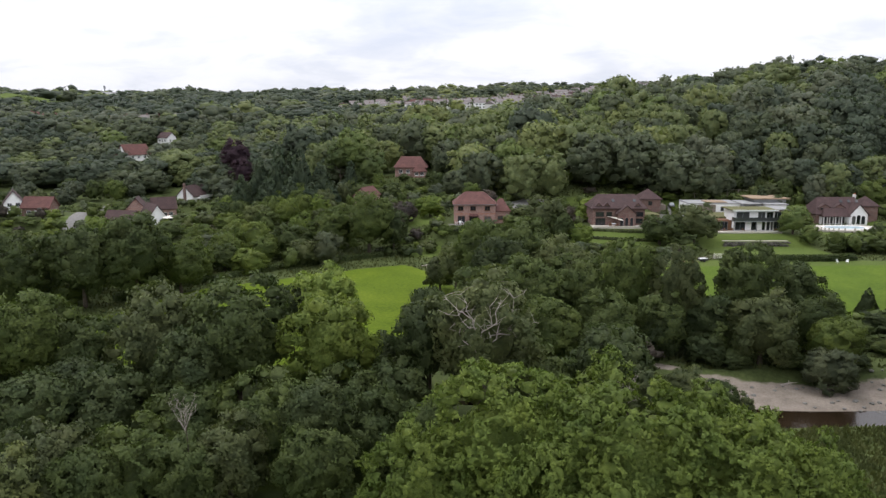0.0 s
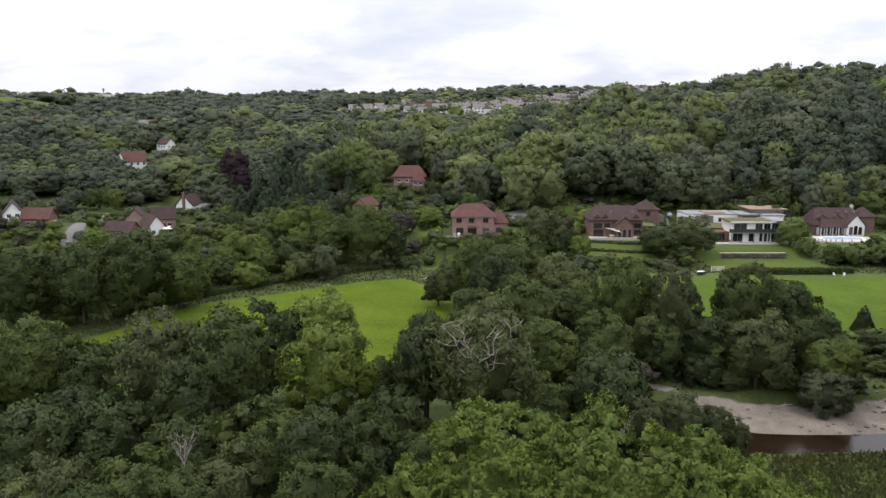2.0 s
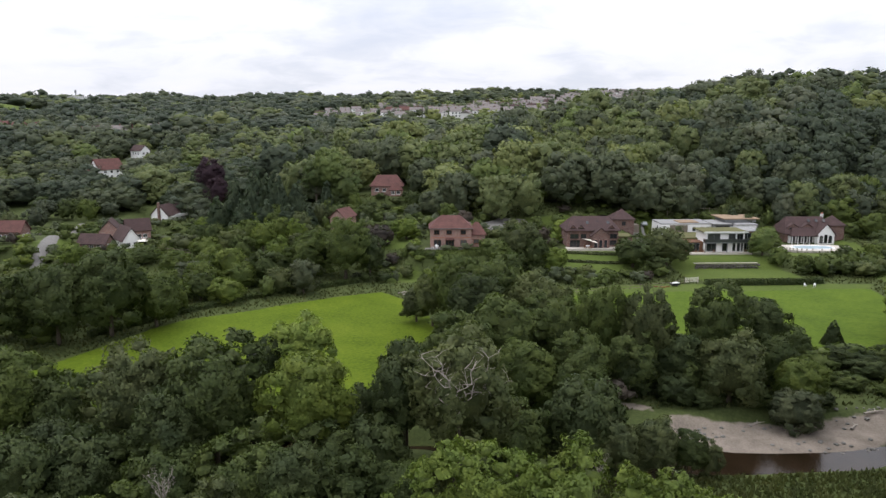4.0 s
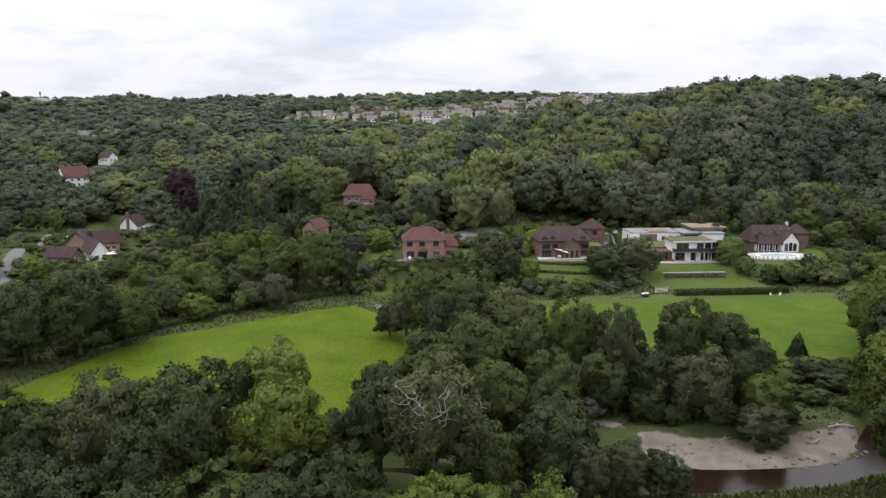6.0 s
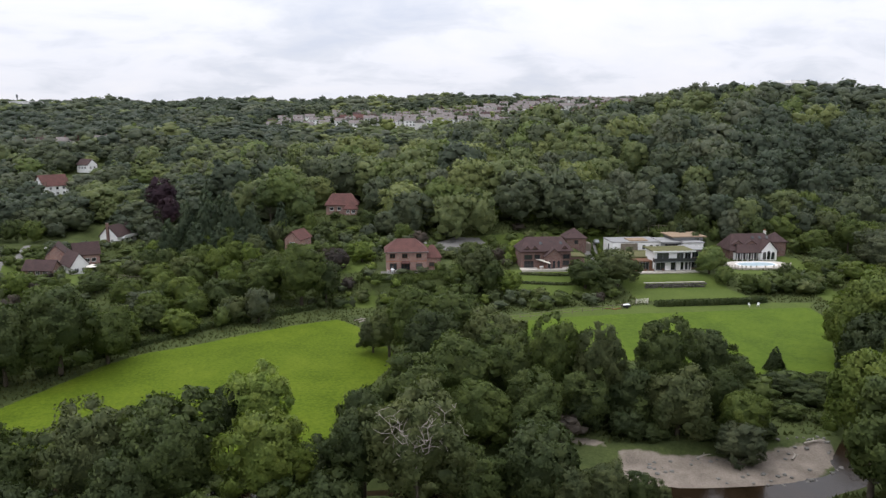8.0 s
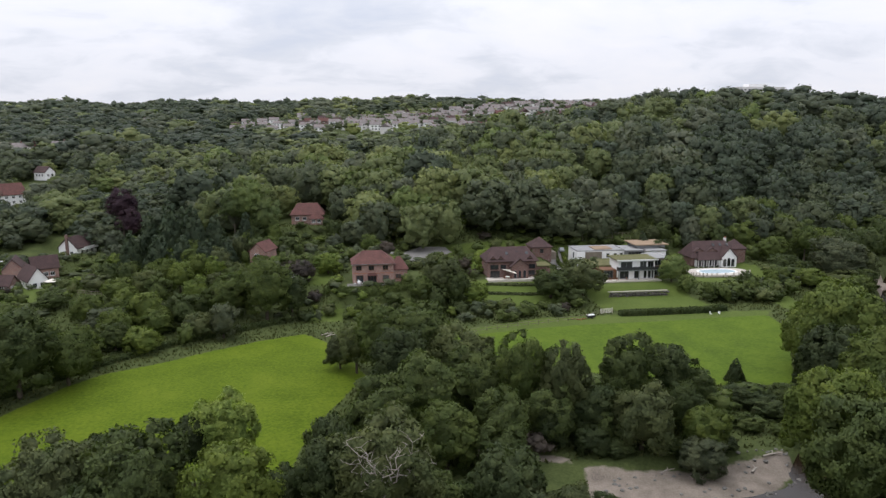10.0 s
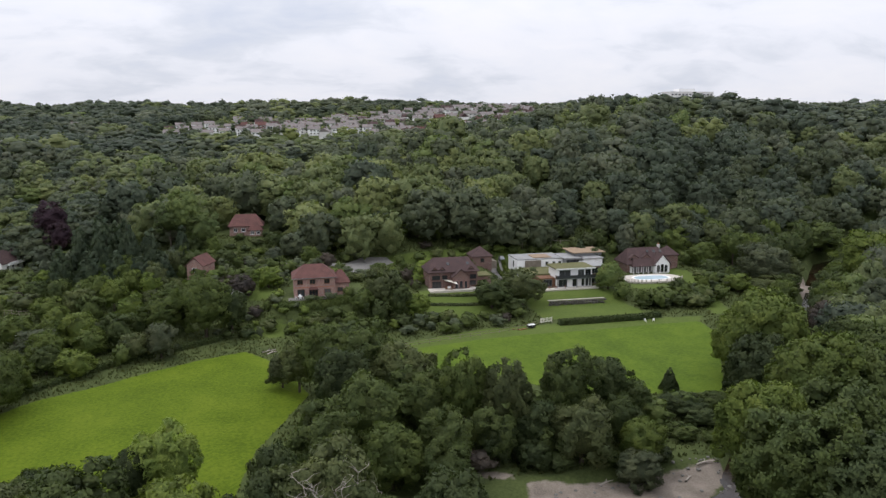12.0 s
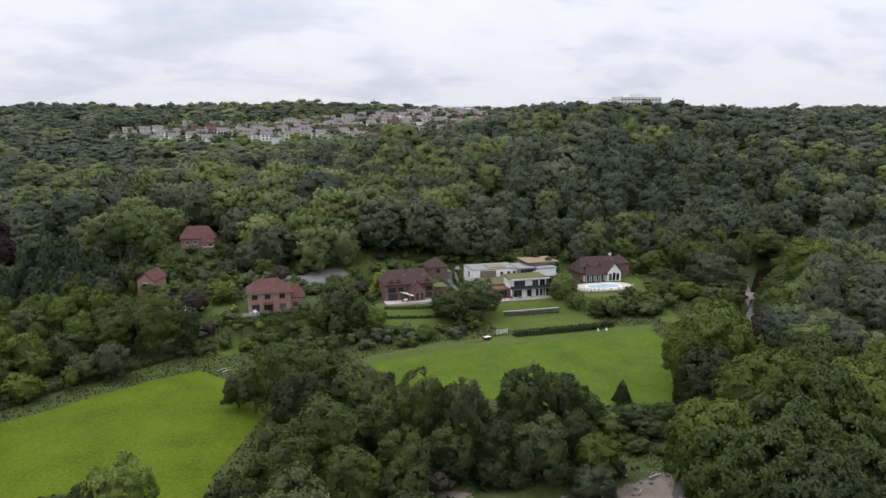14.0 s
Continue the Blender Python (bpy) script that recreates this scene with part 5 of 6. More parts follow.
def house_arches():
    """The large brown brick house with a steep roof, a gabled bay of three arches, dormers and a terrace."""
    h = thing("brown_brick_house", pose(42.0, 202.0, 6.0), "large brown brick house with steep dark roof and arched bay", "house")
    part("wall", boxes((0, 14.6, 0, 9, -1.2, 4.0)), BRICK_DARK, h, "brown brick walls")
    part("roof", hip_roof(0, 14.6, 0, 9, 4.9, 3.5, 0.6, 2.6), BROWN_TILE, h, "steep dark brown tiled roof")
    part("upper_wall", boxes((0.1, 14.5, 0.15, 8.9, 4.0, 4.9)), BRICK_DARK, h)
    bay = part("bay", gable_wall(6.6, 11.6, -2.0, 1.5, -1.0, 3.7, 2.0), BRICK_DARK, h, "gabled brick bay")
    part("bay_roof", gable_roof_y(6.6, 11.6, -2.0, 3.6, 3.7, 2.1, 0.35), BROWN_TILE, h)
    for x in (7.7, 9.1, 10.5):
        arched_window(bay, x, -2.0, 0.15, 1.0, 2.5, BRICK)
    for x, w in ((2.0, 2.4), (4.6, 1.6), (13.2, 2.0)):
        window_at(h, x, 0, 2.55, w, 1.3, frame_mat=TIMBER_DARK)
    window_at(h, 2.2, 0, 0.1, 2.8, 2.0, frame_mat=TIMBER_DARK, sill=False, bars=2, name="patio_door")
    window_at(h, 13.1, 0, 0.6, 2.0, 1.4, frame_mat=TIMBER_DARK)
    for i, x in enumerate((6.0, 9.1, 12.0)):
        sky_light = part("roof_window", boxes((-0.4, 0.4, -0.05, 0.05, 0, 1.0)), GLASS, h)
        sky_light.matrix_basis = pose(x, 1.72 + 0.3 * (i == 1), 6.5, -48, 0, 0)
    for x in (1.6, 3.9, 12.6):
        d = part("dormer", gable_wall(x - 0.8, x + 0.8, 0.1, 2.6, 4.6, 5.5, 0.7), BRICK_DARK, h)
        part("dormer_roof", gable_roof_y(x - 0.8, x + 0.8, 0.1, 2.8, 5.5, 0.8, 0.2, 0.12), BROWN_TILE, d)
        window_at(d, x, 0.1, 4.75, 1.1, 0.85, frame_mat=TIMBER_DARK, sill=False)
    part("side_wing", boxes((14.6, 19.5, 3.0, 8.5, -1.0, 2.4)), BRICK_DARK, h)
    part("wing_roof", boxes((14.4, 19.8, 2.7, 8.8, 2.4, 2.7)), SEDUM, h, "green planted flat roof")
    t = thing("terrace", pose(42.0, 202.0, 6.0), "stone-flagged terrace with a low wall before the brown brick house", "terrace")
    part("paving", boxes((-0.6, 15.5, -5.2, -0.02, -1.4, 0.12)), PAVING, t)
    part("low_wall", boxes((-0.8, 15.7, -5.5, -5.2, -1.6, 0.55)), PAVING, t, "pale stone wall")
    aw = thing("patio_awning", pose(46.0, 199.4, 6.0), "cream triangular shade sail over the terrace", "awning")
    bm = solid(bmesh.new(), [(0, 2.4, 2.6), (3.6, 2.4, 2.3), (3.6, -1.6, 1.9), (0, 2.4, 2.64), (3.6, 2.4, 2.34), (3.6, -1.6, 1.94)],
               [(2, 1, 0), (3, 4, 5), (0, 1, 4, 3), (1, 2, 5, 4), (2, 0, 3, 5)])
    part("sail", bm, CANVAS, aw)
    part("post", boxes((3.55, 3.67, -1.72, -1.6, 0, 1.95)), METAL_GREY, aw)


def house_garage():
    h = thing("garage_tower", pose(60.2, 221.0, 8.0), "square brown brick garage with a pyramid roof", "garage")
    part("wall", boxes((0, 6.4, 0, 6.4, -1.5, 3.4)), BRICK_DARK, h)
    part("roof", hip_roof(0, 6.4, 0, 6.4, 3.4, 2.8, 0.4, 3.5), BROWN_TILE, h, "pyramid roof of brown tiles")
    window_at(h, 3.2, 0, 1.5, 1.2, 1.2, frame_mat=TIMBER_DARK)
    part("lean_to", boxes((6.4, 8.4, 1.0, 5.0, -1.0, 1.4)), WEATHERED, h)


def house_modern():
    """The white modern house of stacked flat-roofed blocks, timber panels, glass and a balcony."""
    h = thing("modern_house", pose(74.0, 200.0, 4.8, 0, 0, 0), "white modern house of stacked flat-roofed blocks with timber panels", "house")

    def block(name, x0, x1, y0, y1, z0, z1, material, roof=None, over=0.25, label=""):
        ob = part(name, boxes((x0, x1, y0, y1, z0, z1)), material, h, label)
        if roof:
            part("flat_roof", boxes((x0 - over, x1 + over, y0 - over, y1 + over, z1, z1 + 0.28)), roof, ob)
        return ob

    block("rear_block", 0.2, 15.6, 17.5, 27, -0.8, 5.4, RENDER_WHITE, ROOF_FELT, 0.1, "white rendered rear block")
    block("rear_wall", 0.0, 2.6, 17.2, 17.5, -0.5, 5.3, RENDER_WHITE)
    block("timber_panel", 2.6, 8.0, 16.9, 17.48, -0.5, 5.2, WEATHERED)
    block("roof_deck", 6.0, 12.0, 18.5, 24.0, 5.69, 5.95, ROOF_TAN)
    block("upper_block", 15.6, 21.5, 15.5, 24, -0.5, 5.6, METAL_GREY, ROOF_FELT, 0.4, "grey glazed stair block")
    block("east_block", 21.5, 28.0, 14.0, 22, -0.5, 5.6, RENDER_WHITE, ROOF_FELT, 0.3)
    block("penthouse", 20.0, 29.5, 18.0, 26, 5.9, 6.9, METAL_GREY, ROOF_TAN, 0.9)
    block("garden_room", 1.9, 8.0, 8.0, 15.5, -0.5, 2.7, TIMBER, None)
    block("canopy", 0.8, 19.5, 6.0, 16.8, 2.7, 3.15, SEDUM, None, 0.3, "planted flat roof")
    block("timber_wall", 2.1, 6.9, 1.6, 8.0, -0.5, 2.7, TIMBER, None, 0.1, "reddish timber cladding")
    front = block("front_block", 7.0, 18.2, 0.2, 7.5, -0.5, 5.6, RENDER_WHITE, SEDUM, 0.7, "white rendered front block")
    part("fascia", boxes((6.2, 19.0, -0.6, -0.5, 5.55, 5.92)), PAINT_WHITE, front)
    part("side_tower", boxes((18.4, 23.4, 3.0, 10.0, -0.5, 5.4)), TIMBER, h, "dark brown timber side block")
    part("tower_roof", boxes((18.0, 24.0, 2.6, 10.4, 5.4, 5.7)), ROOF_FELT, h)
    for x, z, w, hh in ((9.4, 3.35, 3.6, 1.9), (14.6, 3.35, 2.0, 1.9), (16.9, 3.35, 1.8, 1.9), (8.8, 0.15, 2.8, 2.4), (12.6, 0.15, 1.4, 2.4), (15.3, 0.15, 0.9, 2.4), (16.6, 0.15, 0.9, 2.4), (17.6, 0.15, 0.6, 2.4)):
        window_at(h, x, 0.2, z, w, hh, frame_mat=METAL_GREY, sill=False, bars=1 if w > 1.5 else 0)
    window_at(h, 7.0, 3.5, 0.15, 4.0, 2.4, "left", METAL_GREY, 2, sill=False)
    window_at(h, 4.4, 1.6, 0.1, 3.0, 2.3, frame_mat=METAL_GREY, sill=False, bars=2)
    window_at(h, 20.8, 3.0, 3.2, 3.2, 1.8, frame_mat=METAL_GREY, sill=False, bars=2)
    window_at(h, 20.8, 3.0, 0.2, 3.2, 2.3, frame_mat=METAL_GREY, sill=False, bars=2)
    window_at(h, 18.4, 15.5, 3.6, 4.6, 1.7, frame_mat=METAL_GREY, sill=False, bars=3)
    for x in (10.2, 12.6, 14.6):
        window_at(h, x, 17.5, 3.3, 1.0, 1.3, frame_mat=METAL_GREY, sill=False, bars=0)
    window_at(h, 0.2, 21.5, 2.6, 1.0, 2.0, "left", METAL_GREY, 0, sill=False)
    bal = part("balcony", boxes((6.4, 19.2, -1.3, 0.2, 2.7, 2.95)), METAL_GREY, h, "grey balcony slab")
    part("balustrade", boxes((6.4, 19.2, -1.3, -1.26, 2.95, 3.9), (6.4, 6.44, -1.26, 0.18, 2.95, 3.9)), GLASS, bal)
    for x in (6.6, 12.8, 19.0):
        part("pillar", boxes((x - 0.1, x + 0.1, -1.25, -1.05, 0, 2.7)), METAL_GREY, h)
    t = thing("paved_terrace", pose(74.0, 200.0, 4.8), "pale paved terrace before the modern house", "terrace")
    part("paving", boxes((2.0, 19.5, -2.4, 0.18, -0.6, 0.03)), PAVING, t)
    w = thing("stone_wall", pose(74.0, 188.9, 2.4), "rough grey stone retaining wall with a pale coping", "wall")
    part("coping", boxes((-0.1, 17.3, 0.35, 0.8, 1.30, 1.42)), PAVING, w, "pale coping")
    rng = np.random.default_rng(3)
    stone = bm_mesh("stone", box(bmesh.new(), -0.5, 0.5, -0.5, 0.5, -0.5, 0.5, 0.2), BOULDER)
    for row in range(3):
        x = 0.25 * row
        while x < 17.0:
            L = rng.uniform(0.55, 1.1)
            s = new("stone", stone)
            s.parent = w
            s.matrix_basis = Matrix.LocRotScale((x + L / 2, 0.45 + rng.uniform(-0.26, 0.10), -0.15 + row * 0.52 + rng.uniform(-0.08, 0.08)), Euler((rng.uniform(-0.25, 0.25), rng.uniform(-0.22, 0.22), rng.uniform(-0.3, 0.3))), (L * rng.uniform(0.82, 1.0), rng.uniform(0.7, 0.95), rng.uniform(0.42, 0.58)))
            x += L


def house_pool():
    """The white and brown house with half-timber gable, brick tower and a pool terrace."""
    h = thing("gabled_house", pose(111.0, 217.5, 4.2), "white-walled house with long brown tiled roof and pointed gable", "house")
    part("wall", boxes((3.0, 17.0, 0, 9, -1, 3.0)), RENDER_WHITE, h, "white rendered walls")
    part("brick_end", boxes((2.0, 3.0, 0.6, 9, -1, 3.0)), BRICK_DARK, h)
    part("roof", hip_roof(2.0, 17.0, 0.2, 9, 3.0, 4.7, 0.6, 2.4), BROWN_TILE, h, "long brown tiled roof")
    part("porch_roof", hip_roof(3.2, 11.0, -1.6, 2.6, 2.5, 2.3, 0.3, 1.2), BROWN_TILE, h)
    for x in (3.4, 5.2, 7.0, 8.8, 10.6):
        part("porch_post", boxes((x - 0.12, x + 0.12, -1.5, -1.26, -0.3, 2.4)), PAINT_WHITE, h)
    for x in (4.3, 6.1, 7.9, 9.7):
        window_at(h, x, 0, 0.15, 1.3, 2.0, frame_mat=TIMBER_DARK, sill=False)
    g = part("gable_bay", gable_wall(11.0, 16.4, -1.6, 3.0, -0.8, 3.0, 3.0), RENDER_WHITE, h, "white pointed gable")
    part("gable_roof", gable_roof_y(11.0, 16.4, -1.6, 5.0, 3.0, 3.1, 0.4), BROWN_TILE, h)
    for x in (12.3, 13.7, 15.1):
        arched_window(g, x, -1.6, 0.2, 1.05, 2.7 if x == 13.7 else 2.4, TIMBER_DARK)
    part("tower_wall", boxes((16.4, 21.4, 2.0, 8.0, -1, 5.2)), BRICK_DARK, h, "brown brick tower wing")
    part("tower_roof", hip_roof(16.4, 21.4, 2.0, 8.0, 5.2, 2.8, 0.4, 2.9), BROWN_TILE, h)
    for x in (4.5, 9.0):
        d = part("dormer", gable_wall(x - 1.6, x + 1.6, 0.9, 3.6, 3.6, 4.9, 0.9), BRICK_DARK, h)
        part("dormer_roof", gable_roof_y(x - 1.6, x + 1.6, 0.9, 4.2, 4.9, 1.0, 0.25, 0.14), BROWN_TILE, d)
        window_at(d, x, 0.9, 3.8, 2.2, 1.0, frame_mat=TIMBER_DARK, sill=False, bars=2)
    for x in (10.4, 12.8, 15.2):
        sky_light = part("roof_window", boxes((-0.4, 0.4, -0.05, 0.05, 0, 1.0)), GLASS, h)
        sky_light.matrix_basis = pose(x, 2.75, 6.2, -40, 0, 0)
    chimney_at(h, 15.6, 5.2, 6.0, 8.4, RENDER_GREY, 0.7)
    t = thing("pool_terrace", pose(116.5, 208.2, 3.9), "pale rounded pool terrace on a low wall", "terrace")
    ring = [(10.2 * math.copysign(abs(math.cos(a)) ** 0.7, math.cos(a)), 5.4 * math.copysign(abs(math.sin(a)) ** 0.7, math.sin(a))) for a in (2 * math.pi * i / 40 for i in range(40))]
    n = len(ring)
    bm = solid(bmesh.new(), [(x, y, 0.55) for x, y in ring] + [(x * 1.0, y * 1.0, -1.6) for x, y in ring], [tuple(range(n))] + [(i, n + i, n + (i + 1) % n, (i + 1) % n) for i in range(n)])
    part("paving", bm, PAVING, t)
    pool = [(x * 0.56, y * 0.5) for x, y in ring]
    rim = [(x * 0.62, y * 0.60) for x, y in ring]
    bm = solid(bmesh.new(), [(x, y, 0.66) for x, y in pool] + [(x, y, 0.66) for x, y in rim] + [(x, y, 0.5) for x, y in rim] + [(x, y, 0.5) for x, y in pool],
               [f for i in range(n) for j in [(i + 1) % n] for f in ((i, n + i, n + j, j), (n + i, 2 * n + i, 2 * n + j, n + j), (3 * n + i, i, j, 3 * n + j))])
    part("pool_rim", bm, PAINT_WHITE, t)
    part("pool_water", solid(bmesh.new(), [(x, y, 0.60) for x, y in pool], [tuple(range(n))]), POOL_BLUE, t, "pale blue pool water")
    for i in range(22, 39):
        x, y = ring[i]
        part("wall_post", boxes((x * 0.985 - 0.15, x * 0.985 + 0.15, y * 0.97 - 0.15, y * 0.97 + 0.15, 0.55, 1.25)), PAVING, t)


def house_wood():
    h = thing("red_roofed_house", pose(-17.0, 258.0, 14.6), "brick house with a big hipped red roof in the wood", "house")
    part("wall", boxes((0, 11.0, 0, 8, -1.5, 3.9)), BRICK, h)
    part("roof", hip_roof(0, 11.0, 0, 8, 3.9, 3.7, 0.6, 2.6), RED_TILE, h, "big hipped red roof")
    part("gable_bay", boxes((6.4, 11.0, -1.6, 0, -2.5, 2.6)), BRICK, h)
    part("bay_roof", hip_roof(6.4, 11.0, -1.6, 2.0, 2.6, 2.0, 0.4, 1.6), RED_TILE, h)
    for x, y in ((2.0, 0), (4.6, 0), (7.7, -1.6), (9.6, -1.6)):
        window_at(h, x, y, 1.1 if y else 1.9, 1.3, 1.2)
        window_at(h, x, y, -1.3, 1.3, 1.4)
    s = thing("small_house", pose(-27.4, 222.0, 9.3, 0, 0, -20), "small brick house half hidden by garden trees", "house")
    part("wall", gable_wall(0, 5.0, 0, 8, -1.5, 3.0, 2.2), BRICK, s)
    part("roof", gable_roof_y(0, 5.0, 0, 8, 3.0, 2.3), RED_TILE, s)
    window_at(s, 2.5, 0, 0.9, 1.6, 1.3)


def cottage(x, y, z, turn, w, d, eaves, rise, wall, roof, label, chimney=True, balcony=False):
    h = thing("cottage", pose(x, y, z, 0, 0, turn), label, "house")
    part("wall", gable_wall(0, w, 0, d, -1.2, eaves, rise), wall, h)
    part("roof", gable_roof_y(0, w, 0, d, eaves, rise + 0.1), roof, h)
    for xx in (w * 0.3, w * 0.7):
        window_at(h, xx, 0, 0.8, 1.2, 1.2)
        if eaves > 4:
            window_at(h, xx, 0, 3.2, 1.2, 1.2)
    for yy in (d * 0.25, d * 0.5, d * 0.75):
        window_at(h, w, yy, 0.8, 1.3, 1.2, "right")
        window_at(h, 0, yy, 0.8, 1.3, 1.2, "left")
        if eaves > 4:
            window_at(h, w, yy, 3.1, 1.3, 1.2, "right")
    if chimney:
        part("chimney_breast", boxes((w / 2 - 0.45, w / 2 + 0.45, -0.55, 0.05, -1.0, eaves + rise + 1.2)), BRICK_DARK, h, "tall brick chimney breast")
    if balcony:
        b = part("balcony", boxes((w, w + 1.4, d * 0.2, d * 0.95, 2.2, 2.4)), PAINT_WHITE, h)
        part("railing", boxes((w + 1.3, w + 1.4, d * 0.2, d * 0.95, 2.4, 3.3)), PAINT_WHITE, b)
    return h


house_brick()
house_arches()
house_garage()
house_modern()
house_pool()
house_wood()
cottage(-97.0, 264.0, 4.6, -18, 7.0, 10.5, 3.2, 3.4, RENDER_WHITE, BROWN_TILE, "white cottage with dark roof and tall brick chimney", True, True)
cottage(-87.0, 213.0, 4.0, 38, 5.0, 9.5, 2.8, 3.3, RENDER_WHITE, BROWN_TILE, "white gabled wing with a pointed window", False)
cottage(-90.5, 209.0, 4.2, 80, 4.6, 8.6, 2.4, 2.2, BRICK_DARK, BROWN_TILE, "low brick wing with a brown tiled roof", False)
cottage(-98.0, 222.5, 4.3, 16, 6.0, 8.0, 3.6, 3.2, BRICK, BROWN_TILE, "brick house with an orange gable and brown roof", False)
cottage(-93.5, 231.0, 4.3, -62, 5.0, 7.0, 3.4, 3.0, BRICK, BROWN_TILE, "brick wing with a brown tiled roof", False)
cottage(-156.0, 350.0, 13.6, -40, 9.0, 12.0, 5.0, 4.4, RENDER_WHITE, RED_TILE, "large white house with steep red roofs", False)
cottage(-151.0, 343.0, 13.2, 50, 6.0, 9.0, 2.8, 3.4, RENDER_WHITE, RED_TILE, "white annexe with a red roof", True)
cottage(-125.5, 206.0, 7.4, 30, 5.2, 8.0, 4.2, 3.4, RENDER_WHITE, BROWN_TILE, "white gabled house by the lane", False)
cottage(-113.0, 207.0, 7.6, 90, 5.2, 8.0, 3.0, 2.5, BRICK_DARK, RED_TILE, "low house with a red-brown roof by the lane", False)
cottage(-149.5, 398.0, 22.0, 60, 6.0, 8.0, 3.0, 2.6, RENDER_WHITE, BROWN_TILE, "white bungalow with brown roof among trees", False)

# ---------------------------------------------------------------- the village on the hill


def village_house(name, w, d, eaves, rise, wall, roof, label):
    h = thing(name, pose(0, 0, -500), label, "house", "houses of the hilltop village")
    part("wall", gable_wall_x(0, w, 0, d, -2.0, eaves, rise), wall, h)
    bm = hip_roof(0, w, 0, d, eaves + 0.1, rise + 0.25, 0.3, 0.0)
    part("roof", bm, roof, h)
    for z in (0.9, 3.2):
        for x in (w * 0.2, w * 0.5, w * 0.8):
            window_at(h, x, 0, z, 1.5, 1.2, sill=False, bars=0)
    part("chimney", boxes((w * 0.5 - 0.4, w * 0.5 + 0.4, d * 0.5 - 0.4, d * 0.5 + 0.4, eaves + rise - 0.3, eaves + rise + 1.3)), BRICK_DARK, h)
    return h


PROTOS = [village_house("village_house", 9.5, 7.5, 5.0, 2.4, RENDER_WHITE, GREY_TILE, "white rendered house with grey-brown roof on the hill"),
          village_house("village_house", 13.5, 7.5, 5.0, 2.4, RENDER_GREY, GREY_TILE, "grey rendered pair of houses on the hill"),
          village_house("village_house", 8.0, 7.5, 5.0, 2.6, RENDER_WHITE, BROWN_TILE, "white house with brown roof on the hill"),
          village_house("village_house", 10.0, 7.5, 5.0, 2.8, BRICK_DARK, RED_TILE, "red brick house on the hill")]
rng = np.random.default_rng(8)
used = [False] * len(PROTOS)
for row, (y0, x_from, x_to) in enumerate(((545, 66, 235), (572, 36, 245), (600, -20, 250), (630, 0, 262), (662, -70, 268), (695, -104, 280), (728, -104, 285), (765, -100, 292), (805, -60, 300), (850, 60, 310))):
    x = x_from + rng.uniform(0, 6)
    turn = rng.uniform(-14, 14)
    while x < x_to:
        k = int(rng.choice(4, p=(0.46, 0.34, 0.15, 0.05)))
        y = y0 + 7 * math.sin(x / 40 + row) + rng.uniform(-3, 3)
        if inside(np.array(x), np.array(y), VILLAGE) and not (x < 110 and rng.uniform() < 0.10):
            m = pose(x, y, at(x + 5, y), 0, 0, turn + rng.uniform(-8, 8) + (90 if rng.uniform() < 0.12 else 0))
            if used[k]:
                copy_thing(PROTOS[k], m)
            else:
                PROTOS[k].matrix_basis, used[k] = m, True
        x += (13.5, 17.5, 11.5, 14)[k] * rng.uniform(0.85, 1.35)
ROOFS = [(-322, 566, 0, 12, 3), (-306, 562, 0, 4, 3), (-291, 560, 0, -8, 3)] + [(-226 + 12.5 * i, 482 + 4 * (i % 2), 0, 6 * (i % 3), (1, 2, 1, 3)[i % 4]) for i in range(5)] + [(-270 + 15 * i, 757 + 6 * (i % 2), 0, 3 * (i % 3), (1, 0, 1, 2)[i % 4]) for i in range(8)]
for x, y, z, turn, k in ROOFS:
    copy_thing(PROTOS[k], pose(x, y, at(x + 5, y) + 1.2, 0, 0, turn))
f = thing("flat_roofed_block", pose(402, 700, at(427, 703) + 7.0), "long grey flat-roofed institutional building on the hilltop", "building")
part("wall", boxes((0, 50, 0, 18, -7, 17)), RENDER_GREY, f)
part("upper_floor", boxes((12, 30, 3, 15, 17, 20)), RENDER_WHITE, f)
for i in range(12):
    for z in (9.5, 13.2):
        window_at(f, 2.5 + 4.1 * i, 0, z, 2.6, 1.6, sill=False, bars=0)
for i, (x, y, w) in enumerate(((272, 950, 34), (315, 955, 26), (-606, 1262, 66))):
    s = thing("long_shed", pose(x, y, at(x + 10, y) + 5.0), "long white industrial shed on the skyline", "shed", "sheds on the skyline")
    part("wall", boxes((0, w, 0, 16, -8, 8)), RENDER_WHITE, s)
    part("roof", hip_roof(0, w, 0, 16, 8, 1.6, 0.3, 0), ROOF_FELT, s)

# ---------------------------------------------------------------- dead wood, hedges, fences, small things


